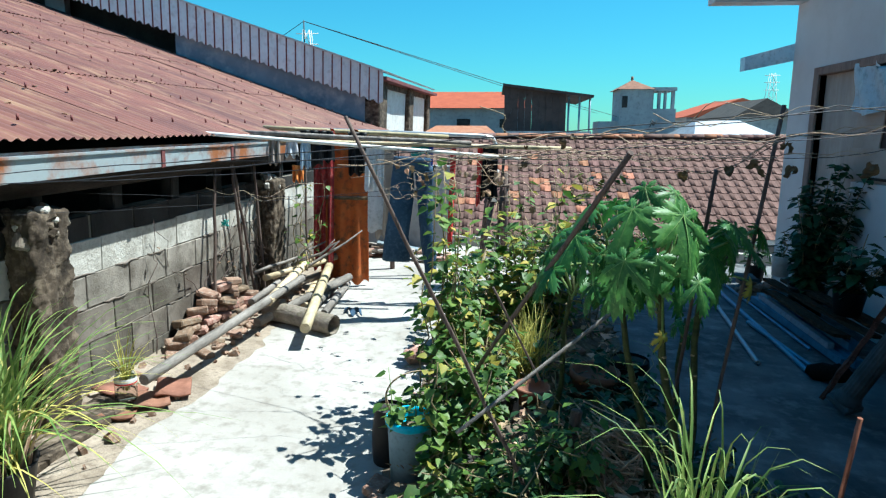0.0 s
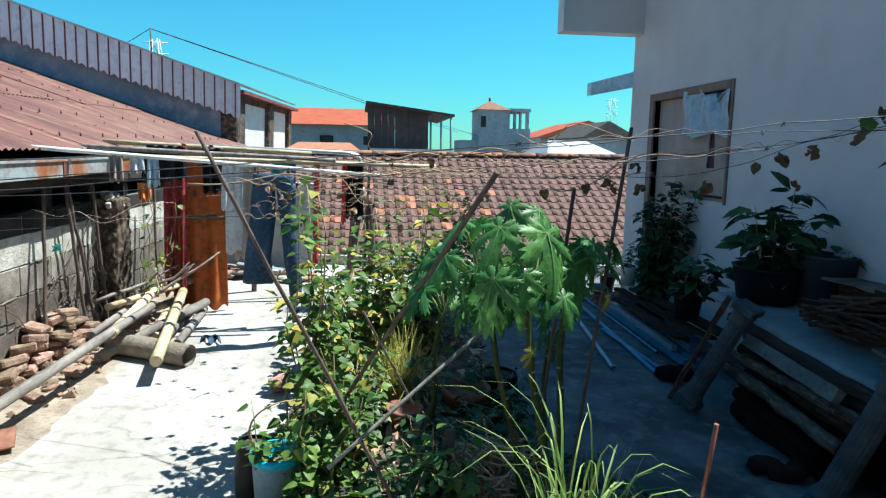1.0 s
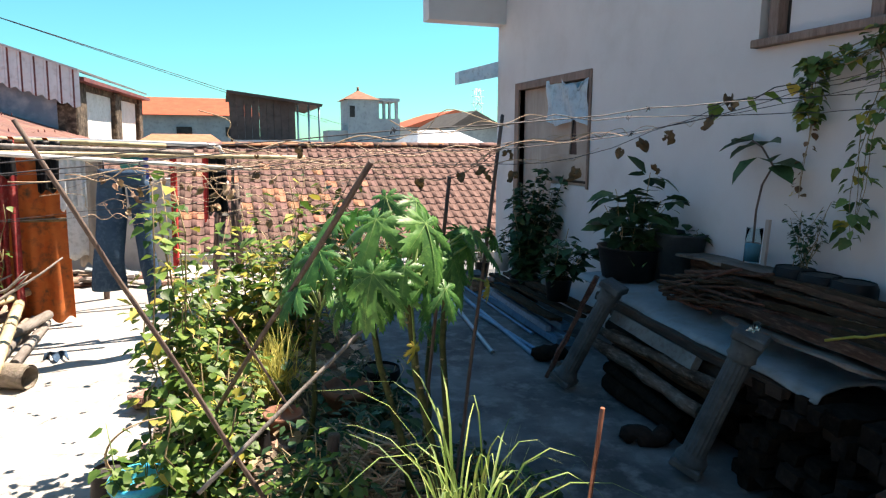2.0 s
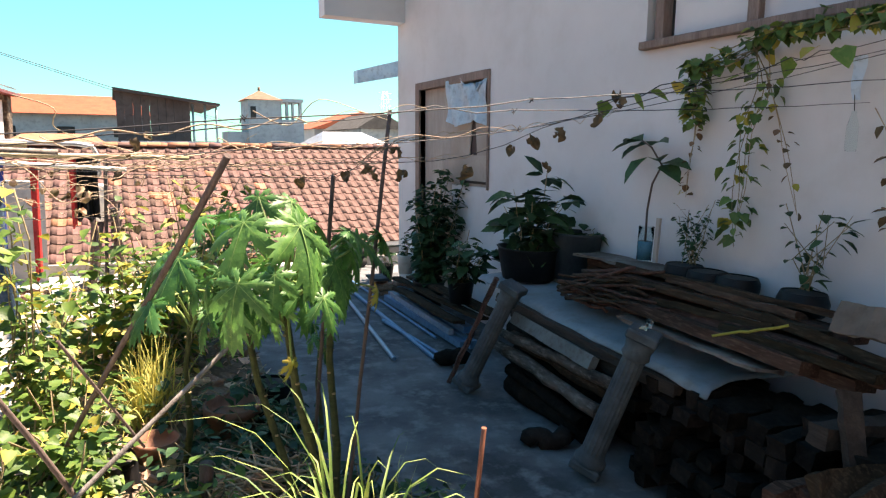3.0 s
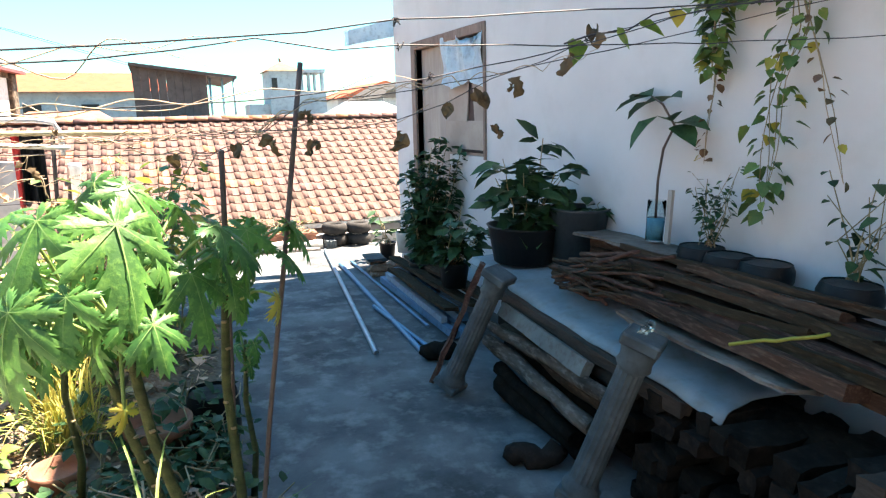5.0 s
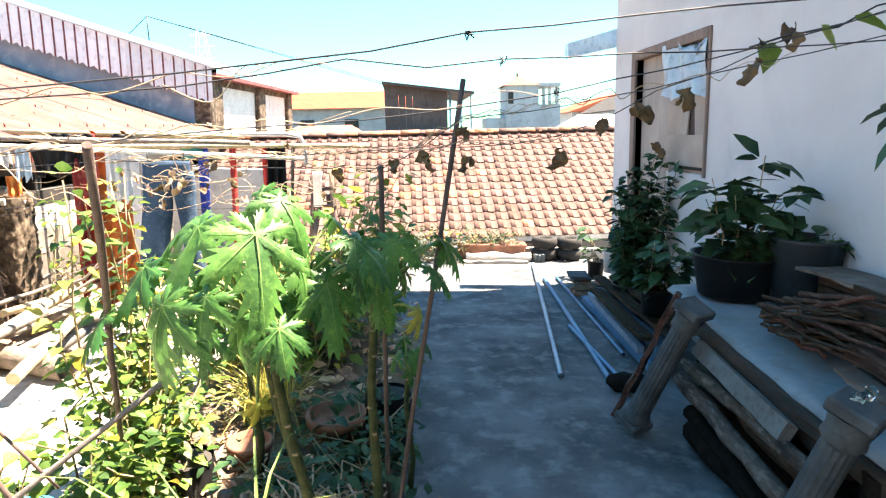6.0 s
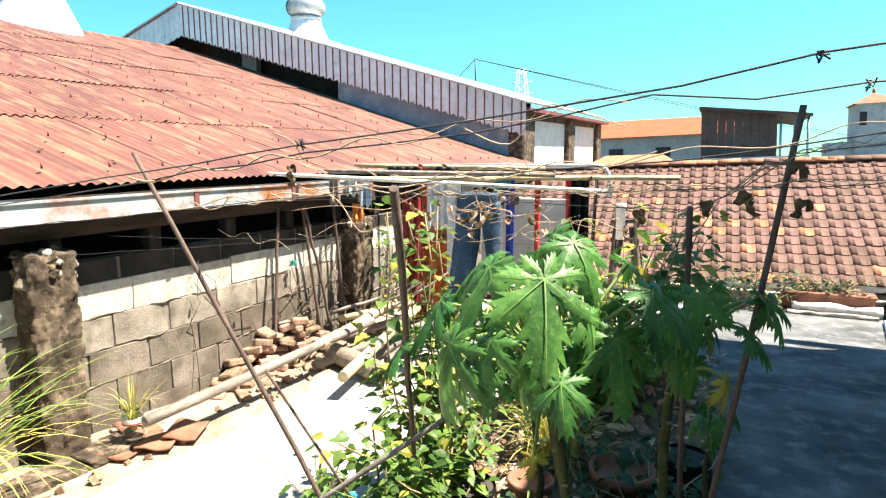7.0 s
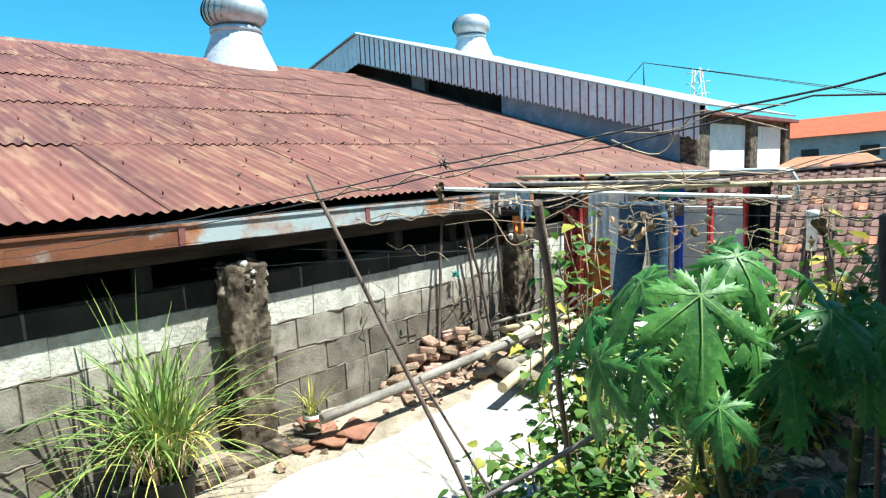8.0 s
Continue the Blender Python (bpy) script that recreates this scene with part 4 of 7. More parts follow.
# ---- window in the white wall ----
def window_frame():
    w = thing("window_1", (3.6, 6.8, 0), "brown wooden frame boarded with plywood and cardboard", "window", kind="structure")

    def bx(name, a, b, m, label="", parent=None, **k):
        bm = B()
        box(bm, *a, *b, **k)
        return part(name, bm, m, parent or w, label)
    bx("jamb", (-0.025, 1.51, 0.1), (0.1, 1.61, 2.44), M["framewood"], bevel=0.004)
    bx("jamb", (-0.02, 0.0, 1.31), (0.1, 0.03, 2.44), M["framewood"], bevel=0.004)
    bx("head", (-0.025, 0.03, 2.36), (0.1, 1.51, 2.44), M["framewood"], bevel=0.004)
    bx("board", (0.06, 0.75, 0.12), (0.075, 1.508, 2.358), M["ply"], "plain plywood board")
    bx("board", (0.062, 0.03, 1.33), (0.077, 0.748, 2.358), M["brownwall"], "dark boarded opening")
    bx("cardboard", (0.02, 0.03, 1.36), (0.032, 0.86, 1.64), M["card"], "flattened pale cardboard panel")
    bx("cardboard", (0.034, 0.03, 1.24), (0.044, 0.8, 1.5), M["card"], "flattened pale cardboard panel")
    bm = B()
    box(bm, 0.0, -0.2, -0.3, 0.012, 0.2, 0.3, m=pose(0.04, 0.62, 1.9, 6, 0, 0))
    part("cardboard", bm, M["card"], w, "flattened brown cardboard panel")
    bm = B()
    box(bm, 0.0, -0.13, -0.19, 0.01, 0.13, 0.19, m=pose(0.036, 0.18, 1.82, -6, 0, 0))
    part("cardboard", bm, M["card"], w)
    bx("batten", (0.012, 0.04, 1.36), (0.02, 0.6, 1.385), M["beam"], "dark batten")
    bm = B()

    def fn(u, v):
        y = 0.03 + 0.8 * u
        z = 2.4 - (0.5 - 0.1 * u) * v + 0.05 * math.sin(6 * u) * v
        if v < 0.1:
            z -= 0.12 * max(0, math.sin(math.pi * min(1, u * 1.6)))
        return Vector((-0.02 - 0.025 * math.sin(14 * u + 5 * v) * (0.3 + v) + 0.01 * math.sin(30 * u), y, z))
    grid(bm, 24, 14, fn)
    part("plastic_film", bm, M["film"], w, "torn pale blue plastic film")
    return w


window_frame()
bm = B()
box(bm, 3.601, 6.82, -0.3, 3.749, 7.54, 1.33)
solo("wall_panel", bm, M["white"], "white-painted wall under the boarded window", "wall", kind="structure")


def upper_window():
    w = thing("window_2", (3.6, 3.35, 2.40), "dark upper window with a brown wooden sill", "window", kind="structure")
    bm = B()
    box(bm, -0.06, -0.05, -0.05, 0.15, 1.53, 0.0, bevel=0.005)
    part("window_sill", bm, M["framewood"], w)
    for y in (0.02, 0.72, 1.4):
        bm = B()
        box(bm, 0.02, y, 0, 0.1, y + 0.07, 1.13)
        part("window_frame", bm, M["framewood"], w)
    bm = B()
    box(bm, 0.07, 0, 0, 0.08, 0.6, 1.13)
    box(bm, 0.07, 0.6, 0, 0.08, 1.35, 1.13)
    part("pane", bm, M["white"], w, "pale closed shutter")
    bm = B()
    box(bm, 0.1, 1.36, 0, 0.11, 1.48, 1.13)
    part("gap", bm, M["dark"], w)
    return w


upper_window()


before = settled()
# ---- laundry ----
def pole(name, a, b, r, m, label, category="pole", group="", knots=0.0, r1=None, wob=0.0):
    a, b = Vector(a), Vector(b)
    bm = B()
    n = 8
    pts, rad = [], []
    ln = (b - a).length
    if knots:
        n = max(3, int(ln / knots))
    for i in range(n + 1):
        t = i / n
        p = a.lerp(b, t) + rvec(wob) * (0 < i < n)
        rr = r + ((r1 or r) - r) * t
        if knots and 0 < i < n:
            e = (b - a).normalized() * r * 0.4
            pts += [p - e, p, p + e]
            rad += [rr, rr * 1.16, rr]
        else:
            pts.append(p)
            rad.append(rr)
    tube(bm, pts, rad, 8)
    return solo(name, bm, m, label, category, group)


pole("clothes_rail", (-2.05, 5.98, 1.575), (0.56, 6.92, 1.44), 0.016, M["pvc"], "white plastic pipe used as a clothes rail", "rail", "clothes rails")
pole("clothes_rail", (-1.75, 6.9, 1.5), (1.02, 7.38, 1.53), 0.02, M["bamboo"], "pale bamboo pole used as a clothes rail", "rail", "clothes rails", knots=0.3)
pole("clothes_rail", (-1.95, 6.7, 1.57), (0.1, 7.1, 1.55), 0.02, M["greypole"], "weathered wooden pole used as a clothes rail", "rail", "clothes rails", knots=0.35, wob=0.006)
pole("clothes_rail", (-1.9, 7.6, 1.56), (0.2, 8.5, 1.6), 0.018, M["greypole"], "weathered wooden pole used as a clothes rail", "rail", "clothes rails", wob=0.006)
pole("clothes_rail", (-2.0, 7.3, 1.61), (-0.2, 7.75, 1.585), 0.022, M["bamboo"], "grey bamboo pole resting over the other rails", "rail", "clothes rails", knots=0.3)
bm = B()
tube(bm, [(-1.6, 7.9, 1.6), (0.1, 8.3, 1.6), (0.22, 8.33, 1.58), (0.26, 8.34, 1.5), (0.27, 8.34, 1.3)], 0.022, 8)
solo("bent_pipe_rail", bm, M["galv"], "grey metal pipe bent down at its end", "rail")
# upright posts under the rails
pole("rail_post", (0.38, 7.1, 0), (0.4, 7.27, 1.53), 0.014, M["stick"], "thin dark post carrying the rails", "post", "rail posts")
pole("rail_post", (-0.9, 8.4, 0), (-0.88, 8.3, 1.62), 0.03, M["stick"], "dark post carrying the clothes rails", "post", "rail posts")


RAILS = {"a": ((-2.05, 5.98, 1.575), (0.56, 6.92, 1.44)), "b": ((-1.75, 6.9, 1.5), (1.02, 7.38, 1.53)), "e": ((-2.0, 7.3, 1.61), (-0.2, 7.75, 1.585))}


def on_rail(key, x):
    a, b = RAILS[key]
    t = (x - a[0]) / (b[0] - a[0])
    return tuple(a[i] + (b[i] - a[i]) * t for i in range(3))


def garment(name, top_a, top_b, drop, m, label, flare=1.15, folds=5, depth=0.04, cut=0.0, category="garment"):
    """Cloth hanging in soft folds from a line between two points."""
    a, b = Vector(top_a), Vector(top_b)
    w = b - a
    side = Vector((-w.y, w.x, 0)).normalized()
    ph = RNG.uniform(0, 6)
    bm = B()

    def fn(u, v):
        uu = 0.5 + (u - 0.5) * (1 + (flare - 1) * v)
        p = a + w * uu
        f = math.sin(folds * 2 * math.pi * u + ph) * depth * (0.25 + v) + math.sin(folds * 0.7 * math.pi * u + 3 * v + ph) * depth * 0.8 * v
        z = -drop * v - cut * v * abs(math.sin(3 * u + ph)) - 0.02 * math.sin(folds * 2 * math.pi * u) * v
        return p + side * f + Vector((0, 0, z))
    grid(bm, 36, 16, fn)
    solid(bm, 0.004)
    return solo(name, bm, m, label, category, "washing on the rails", smooth=True)


dress = garment("dress", (-1.42, 7.44, 1.6), (-0.99, 7.55, 1.59), 1.55, M["batik"], "long orange batik dress with dark motifs, hung up to dry", 1.12, 3, 0.03)
for x in (-1.33, -1.1):
    bm = B()
    grid(bm, 3, 10, lambda u, v: Vector((x + (u - 0.5) * 0.035, 7.42 + (x + 1.42) * 0.25 + 0.04 * math.cos(math.pi * 2 * v), 1.57 + 0.055 * math.sin(math.pi * v))))
    solid(bm, 0.004)
    part("strap", bm, M["batik"], dress, "orange shoulder strap over the rail")
bm = B()
grid(bm, 30, 2, lambda u, v: Vector((-1.43 + 0.47 * u, 7.435 + 0.12 * u - 0.03 - 0.012 * math.sin(19 * u), 0.95 - 0.035 * v)))
solid(bm, 0.004)
part("waistband", bm, M["dry"], dress, "dark patterned waistband")
garment("shawl", (-1.5, 7.36, 1.6), (-1.3, 7.4, 1.6), 1.4, M["maroonc"], "maroon patterned shawl hanging in narrow folds", 1.0, 3, 0.04)
garment("black_garment", (-1.62, 7.3, 1.6), (-1.3, 7.37, 1.6), 0.3, M["black"], "black garment folded over the rail", 1.1, 4, 0.03)
garment("black_garment", (-1.16, 7.4, 1.6), (-0.98, 7.45, 1.6), 0.42, M["black"], "black garment hanging beside the dress", 0.9, 2, 0.03)
garment("shirt", (-0.86, 7.05, 1.53), (-0.7, 7.08, 1.53), 0.85, M["whitec"], "pale blue-white shirt hanging narrow", 0.9, 1, 0.012)
garment("towel", on_rail("a", -0.72), on_rail("a", -0.58), 0.36, M["whitec"], "thin white towel hanging from the rail", 1.1, 3, 0.02)
garment("tan_cloth", (-0.78, 7.07, 1.52), (-0.62, 7.1, 1.52), 0.9, M["card"], "tan cloth hanging from the bamboo rail", 1.0, 2, 0.02)
garment("rag", on_rail("a", -1.33), on_rail("a", -1.25), 0.13, M["whitec"], "small white rag over the rail", 1.3, 2, 0.02)
garment("rag", on_rail("a", -1.22), on_rail("a", -1.15), 0.22, M["palec"], "small pale blue rag over the rail", 1.2, 2, 0.02)
garment("tan_rag", on_rail("a", -1.46), on_rail("a", -1.38), 0.2, M["card"], "small tan rag over the rail", 1.1, 2, 0.03)
garment("dark_rag", on_rail("b", -1.55), on_rail("b", -1.25), 0.22, M["black"], "black rag bunched on the rail", 0.8, 2, 0.03)
garment("cap_cloth", tuple(Vector(on_rail("a", -1.29)) - Vector((0, 0, 0.2))), tuple(Vector(on_rail("a", -1.2)) - Vector((0, 0, 0.2))), 0.13, M["orangec"], "small orange cloth hung up by one corner", 0.9, 2, 0.03)
pole("cloth_string", on_rail("a", -1.25), tuple(Vector(on_rail("a", -1.245)) - Vector((0, 0, 0.2))), 0.004, M["wire"], "short dark string holding the orange cloth", "string")
garment("red_garment", on_rail("b", -0.1), on_rail("b", -0.05), 0.95, M["redc"], "bright red garment hanging narrow", 0.9, 1, 0.02)
garment("red_strip", on_rail("b", 0.15), on_rail("b", 0.2), 0.55, M["redc"], "narrow red and black garment on the rail", 0.6, 1, 0.02)
garment("blue_garment", on_rail("b", -0.34), on_rail("b", -0.26), 0.7, M["bluec"], "deep blue garment hanging narrow", 0.9, 1, 0.02)
garment("black_garment", on_rail("b", 0.2), on_rail("b", 0.34), 0.5, M["black"], "dark garment folded over the rail", 1.1, 2, 0.03)
garment("teal_cloth", on_rail("b", -0.46), on_rail("b", -0.3), 0.1, M["tealc"], "small teal cloth over the bamboo rail", 1.1, 1, 0.02)


def jeans():
    j = thing("jeans", (-0.345, 6.57, 1.4), "worn blue denim jeans hanging from the rail by the waist", "jeans", "washing on the rails", turn=16)
    for s in (-1, 1):
        bm = B()

        def fn(u, v):
            a = u * 2 * math.pi
            cx = 0.09 + 0.1 * v if s > 0 else -0.07 - 0.05 * v
            rx = (0.07 - 0.025 * v if s > 0 else 0.085 + 0.025 * v) + 0.006 * math.sin(9 * v + s) + 0.009 * math.sin(3 * a + 8 * v + s)
            ry = 0.045 + 0.02 * v
            return Vector((cx + rx * math.cos(a), ry * math.sin(a) + 0.012 * math.sin(7 * v), -0.04 - (0.9 + 0.07 * s) * v))
        grid(bm, 18, 20, fn)
        solid(bm, 0.004)
        part("leg", bm, M["denim"], j, smooth=True)
    bm = B()

    def fw(u, v):
        a = u * 2 * math.pi
        return Vector((0.155 * math.cos(a), 0.05 * math.sin(a) + 0.01 * math.sin(3 * a), 0.03 - 0.13 * v))
    grid(bm, 26, 4, fw)
    solid(bm, 0.005)
    part("waist", bm, M["denim"], j, smooth=True)
    bm = B()
    box(bm, 0.1, -0.068, -0.2, 0.17, -0.06, -0.08, bevel=0.006)
    part("pocket", bm, M["denim"], j)
    for x in (-0.12, 0.12):
        bm = B()
        tube(bm, [(x, 0, 0.02), (x, 0.0, 0.09)], 0.006, 5)
        part("cord", bm, M["wire"], j)
    return j


jeans()


# ---- along the west wall ----
pole("grey_pipe", (-1.47, 4.42, 0.2), (-1.32, 6.55, 0.3), 0.034, M["greypole"], "long grey plastic pipe leaning along the wall", "pipe")
bam = [((-1.36, 5.9, 0.26), (-1.5, 7.3, 0.32), 0.04, "bamboo"), ((-0.94, 5.6, 0.17), (-1.33, 7.35, 0.24), 0.042, "bamboo"), ((-1.75, 6.3, 0.1), (-1.4, 7.6, 0.12), 0.035, "greypole"), ((-1.6, 6.1, 0.18), (-1.66, 7.7, 0.2), 0.03, "greypole"),
       ((-1.18, 6.25, 0.05), (-1.28, 7.6, 0.06), 0.04, "greypole"), ((-1.3, 6.5, 0.05), (-1.55, 7.8, 0.05), 0.045, "bamboo"), ((-1.7, 6.6, 0.26), (-1.3, 7.5, 0.3), 0.03, "bamboo"), ((-1.05, 6.35, 0.05), (-1.15, 7.4, 0.05), 0.035, "greypole"), ((-1.48, 5.95, 0.06), (-1.1, 7.3, 0.15), 0.04, "greypole")]
for a, b, r, m in bam:
    pole("bamboo_pole", a, b, r, M[m], "cut bamboo pole lying in a heap by the wall" if m == "bamboo" else "grey weathered pole lying in a heap by the wall", "bamboo pole", "heap of poles", knots=0.32)
bm = B()
tube(bm, wander((-1.5, 6.22, 0.09), (-0.84, 5.98, 0.08), 5, 0.004), 0.085, 14, caps=False)
tube(bm, wander((-1.5, 6.22, 0.09), (-0.84, 5.98, 0.08), 5, 0.004), 0.075, 14, caps=False)
solo("clay_pipe", bm, M["moss"], "short thick grey drain pipe lying on the floor", "pipe", smooth=True)
for a, b in (((-1.7, 6.9, 0.1), (-1.0, 7.4, 0.62)), ((-1.6, 7.0, 0.3), (-1.15, 7.1, 0.55)), ((-1.75, 7.1, 0.2), (-1.2, 7.6, 0.35)), ((-1.8, 6.6, 0.3), (-1.35, 7.3, 0.5))):
    bm = B()
    p = wander(a, b, 5, 0.03)
    tube(bm, p, [0.018, 0.017, 0.015, 0.013, 0.01, 0.006], 6)
    tube(bm, [p[3], p[3] + Vector((0.12, 0.05, 0.14))], [0.009, 0.004], 5)
    solo("dead_branch", bm, M["greypole"], "bleached dead branch on the pole heap", "branch", "heap of poles")


def brick_mesh():
    bm = B()
    box(bm, -0.1, -0.052, 0, 0.1, 0.052, 0.052, bevel=0.011, jig=0.009)
    me = bpy.data.meshes.new("brick")
    bm.to_mesh(me)
    bm.free()
    me.materials.append(M["brick"])
    return me


BRICKS = [brick_mesh() for _ in range(4)]


def brick_at(x, y, z, turn, tip=0, roll=0, label="old red brick with mortar stuck to it, stacked loosely"):
    b = new("brick", BRICKS[RNG.randrange(4)])
    b.matrix_world = pose(x, y, z, roll, tip, turn)
    tagged(b, label, "brick", "brick heap by the wall")
    return b


for layer in range(7):
    n = (10, 9, 8, 7, 6, 4, 3)[layer]
    for k in range(n):
        y = 5.2 + layer * 0.1 + (k + RNG.uniform(-0.3, 0.3)) * (1.3 - layer * 0.11) / n
        b = brick_at(-1.75 + RNG.uniform(-0.05, 0.05) - 0.012 * layer, y, 0.003 + layer * 0.049, RNG.uniform(-80, 80), RNG.uniform(-12, 12), RNG.uniform(-14, 14))
        b.scale = (RNG.uniform(0.6, 1.0), RNG.uniform(0.85, 1.15), RNG.uniform(0.9, 1.25))
for k in range(16):
    b = brick_at(-1.58 + RNG.uniform(-0.07, 0.07), 5.3 + k * 0.085, 0.003 + 0.05 * (k % 3 == 1), RNG.uniform(0, 180), RNG.uniform(-8, 8), RNG.uniform(-8, 8))
    b.scale = (RNG.uniform(0.45, 0.9),) * 3
# broken clay tiles at the pillar's foot and a planted jar
for k, (x, y, r) in enumerate(((-1.6, 4.36, 20), (-1.5, 4.52, 35), (-1.45, 4.68, 28), (-1.72, 4.55, 80))):
    bm = B()
    grid(bm, 6, 3, lambda u, v: Vector(((u - 0.5) * 0.2, (v - 0.5) * 0.24, 0.008 * math.sin(u * 7) + 0.012)))
    solid(bm, 0.012)
    ob = solo("clay_tile", bm, M["terracotta"], "broken clay roof tile lying on the floor", "tile", "broken tiles")
    ob.matrix_world = pose(x, y, 0.02 + 0.012 * k, 4 * k - 6, 5, r)


def jar_plant():
    j = thing("glass_jar", (-1.6, 4.44, 0.055), "clear glass jar with a wilted yellow plant", "jar")
    bm = B()
    lathe(bm, [(0.002, 0.003), (0.055, 0.0), (0.062, 0.02), (0.06, 0.15), (0.045, 0.185), (0.048, 0.2), (0.043, 0.2), (0.04, 0.185), (0.055, 0.15), (0.057, 0.02), (0.05, 0.008), (0.002, 0.008)], 18)
    part("jar", bm, M["jarglass"], j)
    bm = B()
    lathe(bm, [(0.0615, 0.11), (0.0622, 0.112), (0.0622, 0.145), (0.0615, 0.147)], 18)
    part("label", bm, M["whiteplastic"], j, "white paper label with a red band")
    bm = B()
    lathe(bm, [(0.0626, 0.112), (0.0628, 0.113), (0.0628, 0.12), (0.0626, 0.121)], 18)
    part("label_band", bm, M["redc"], j, "red label band")
    bm = B()
    lathe(bm, [(0.002, 0.01), (0.052, 0.01), (0.052, 0.07), (0.002, 0.07)], 14)
    part("water", bm, M["jarglass"], j, "greenish water")
    blades(j, 40, 0.42, 0.22, 0.0035, M["grass_dry"], random.Random(3), "dry_tuft", 0.9, 0.02, (0, 0, 0.06))
    return j


jar_plant()
bm = B()
for k in range(5):
    box(bm, -1.8, 2.75 + 0.35 * k, 0.0, -1.56, 3.095 + 0.35 * k, 0.05, bevel=0.008, jig=0.012)
solo("wall_foot_kerb", bm, M["oldwall"], "low crumbling brown kerb along the wall foot", "kerb", kind="structure")


def left_lemongrass():
    g = thing("lemongrass", (-1.52, 3.46, 0), "large clump of lemongrass, green above and straw yellow below", "lemongrass", "lemongrass clumps")
    bm = B()
    lathe(bm, [(0.002, 0.0), (0.12, 0.0), (0.15, 0.2), (0.16, 0.22), (0.145, 0.22), (0.13, 0.17), (0.002, 0.17)], 20)
    part("pot", bm, M["black"], g, "black plastic pot")
    rng = random.Random(11)
    blades(g, 150, 1.14, 1.0, 0.0085, M["grass"], rng, "grass_tuft", 1.1, 0.1, (0, 0, 0.17))
    blades(g, 90, 0.75, 0.8, 0.0065, M["grass_dry"], rng, "dry_tuft", 1.3, 0.11, (0, 0, 0.16))
    bm = B()
    for _ in range(60):
        a, r = rng.uniform(0, 6.28), 0.11 * math.sqrt(rng.random())
        f = Vector((math.cos(a) * r, math.sin(a) * r, 0.12))
        tube(bm, [f, f * 1.25 + Vector((0, 0, 0.1)), f * 1.9 + Vector((0, 0, 0.2))], [0.008, 0.006, 0.002], 5)
    tagged(part("stem_clump", bm, M["straw"], g, "straw-yellow stem bases"), kind="stuff")
    return g


left_lemongrass()


def nettle():
    g = thing("weed", (-1.5, 2.75, 0), "bright green weed growing by the wall", "weed")
    paths = [wander((RNG.uniform(-0.1, 0.1), RNG.uniform(-0.15, 0.15), 0), (RNG.uniform(-0.15, 0.15), RNG.uniform(-0.25, 0.25), RNG.uniform(0.2, 0.36)), 4, 0.02) for _ in range(10)]
    stem_bunch(g, paths, 0.004, 0.002, M["petiole"])
    leafy(g, paths, 16, 0.06, M["leaf"], "heart", 0.05)
    return g


nettle()

# ---- planted bed in the middle ----
def soil_bed():
    b = thing("planting_bed", (0.75, 5.2, 0), "low heap of dark soil, dry litter and rubble", "planting bed", kind="stuff")
    bm = B()

    def fn(u, v):
        x, y = (u - 0.5) * 1.5, (v - 0.5) * 4.4
        e = min(1, 4 * min(u, 1 - u)) * min(1, 8 * min(v, 1 - v))
        return Vector((x + 0.08 * noise.noise((y * 2, 3, 1)) * (1 if u in (0, 1) else 0), y, -0.01 + e * (0.14 + 0.07 * noise.noise((x * 3, y * 3, 0)) + 0.025 * noise.noise((x * 14, y * 14, 0)))))
    grid(bm, 40, 100, fn)
    part("soil", bm, M["soil"], b)
    rng = random.Random(5)
    verts, faces = [], []
    for _ in range(900):
        x, y = rng.uniform(-0.66, 0.66), rng.uniform(-2.1, 2.1)
        p = Vector((x, y, 0.15 + 0.07 * noise.noise((x * 3, y * 3, 0)) + rng.uniform(0, 0.03)))
        leaf_faces(verts, faces, p, (rng.uniform(-1, 1), rng.uniform(-1, 1), rng.uniform(-0.2, 0.35)), (rng.uniform(-0.4, 0.4), rng.uniform(-0.4, 0.4), 1), rng.uniform(0.03, 0.085), rng.choice(("oval", "crumpled", "lance")), rng.uniform(-0.3, 0.4), 0.4)
    from_faces("leaf_litter", verts, faces, M["dry"], b, "dry brown leaf litter")
    verts, faces = [], []
    for _ in range(900):
        x, y = rng.uniform(-0.6, 0.66), rng.uniform(-2.1, 2.1)
        p = Vector((x, y, 0.165 + 0.07 * noise.noise((x * 3, y * 3, 0)) + rng.uniform(0, 0.025)))
        leaf_faces(verts, faces, p, (rng.uniform(-1, 1), rng.uniform(-1, 1), rng.uniform(-0.2, 0.3)), (rng.uniform(-0.4, 0.4), rng.uniform(-0.4, 0.4), 1), rng.uniform(0.03, 0.09), rng.choice(("lance", "crumpled", "lance")), rng.uniform(-0.3, 0.4), 0.4)
    from_faces("straw_litter", verts, faces, M["straw"], b, "pale straw and chips over the soil")
    return b


soil_bed()
for k in range(34):
    x = RNG.choice((RNG.uniform(0.02, 0.16), RNG.uniform(0.5, 1.3)))
    y = RNG.uniform(3.3, 7.2)
    ob = brick_at(x, y, 0.12 if x > 0.3 else 0.0, RNG.uniform(0, 180), RNG.uniform(-20, 20), RNG.uniform(-20, 20), "broken red brick lying in the planting bed")
    ob["group"] = "rubble in the bed"
    ob.scale = [RNG.uniform(0.5, 1.0)] * 3
brick_at(-0.05, 5.55, 0.02, 30, 0, 0, "red brick on the edge of the bed")["group"] = "rubble in the bed"
brick_at(-0.08, 5.52, 0.074, 75, 0, 0, "red brick on the edge of the bed")["group"] = "rubble in the bed"


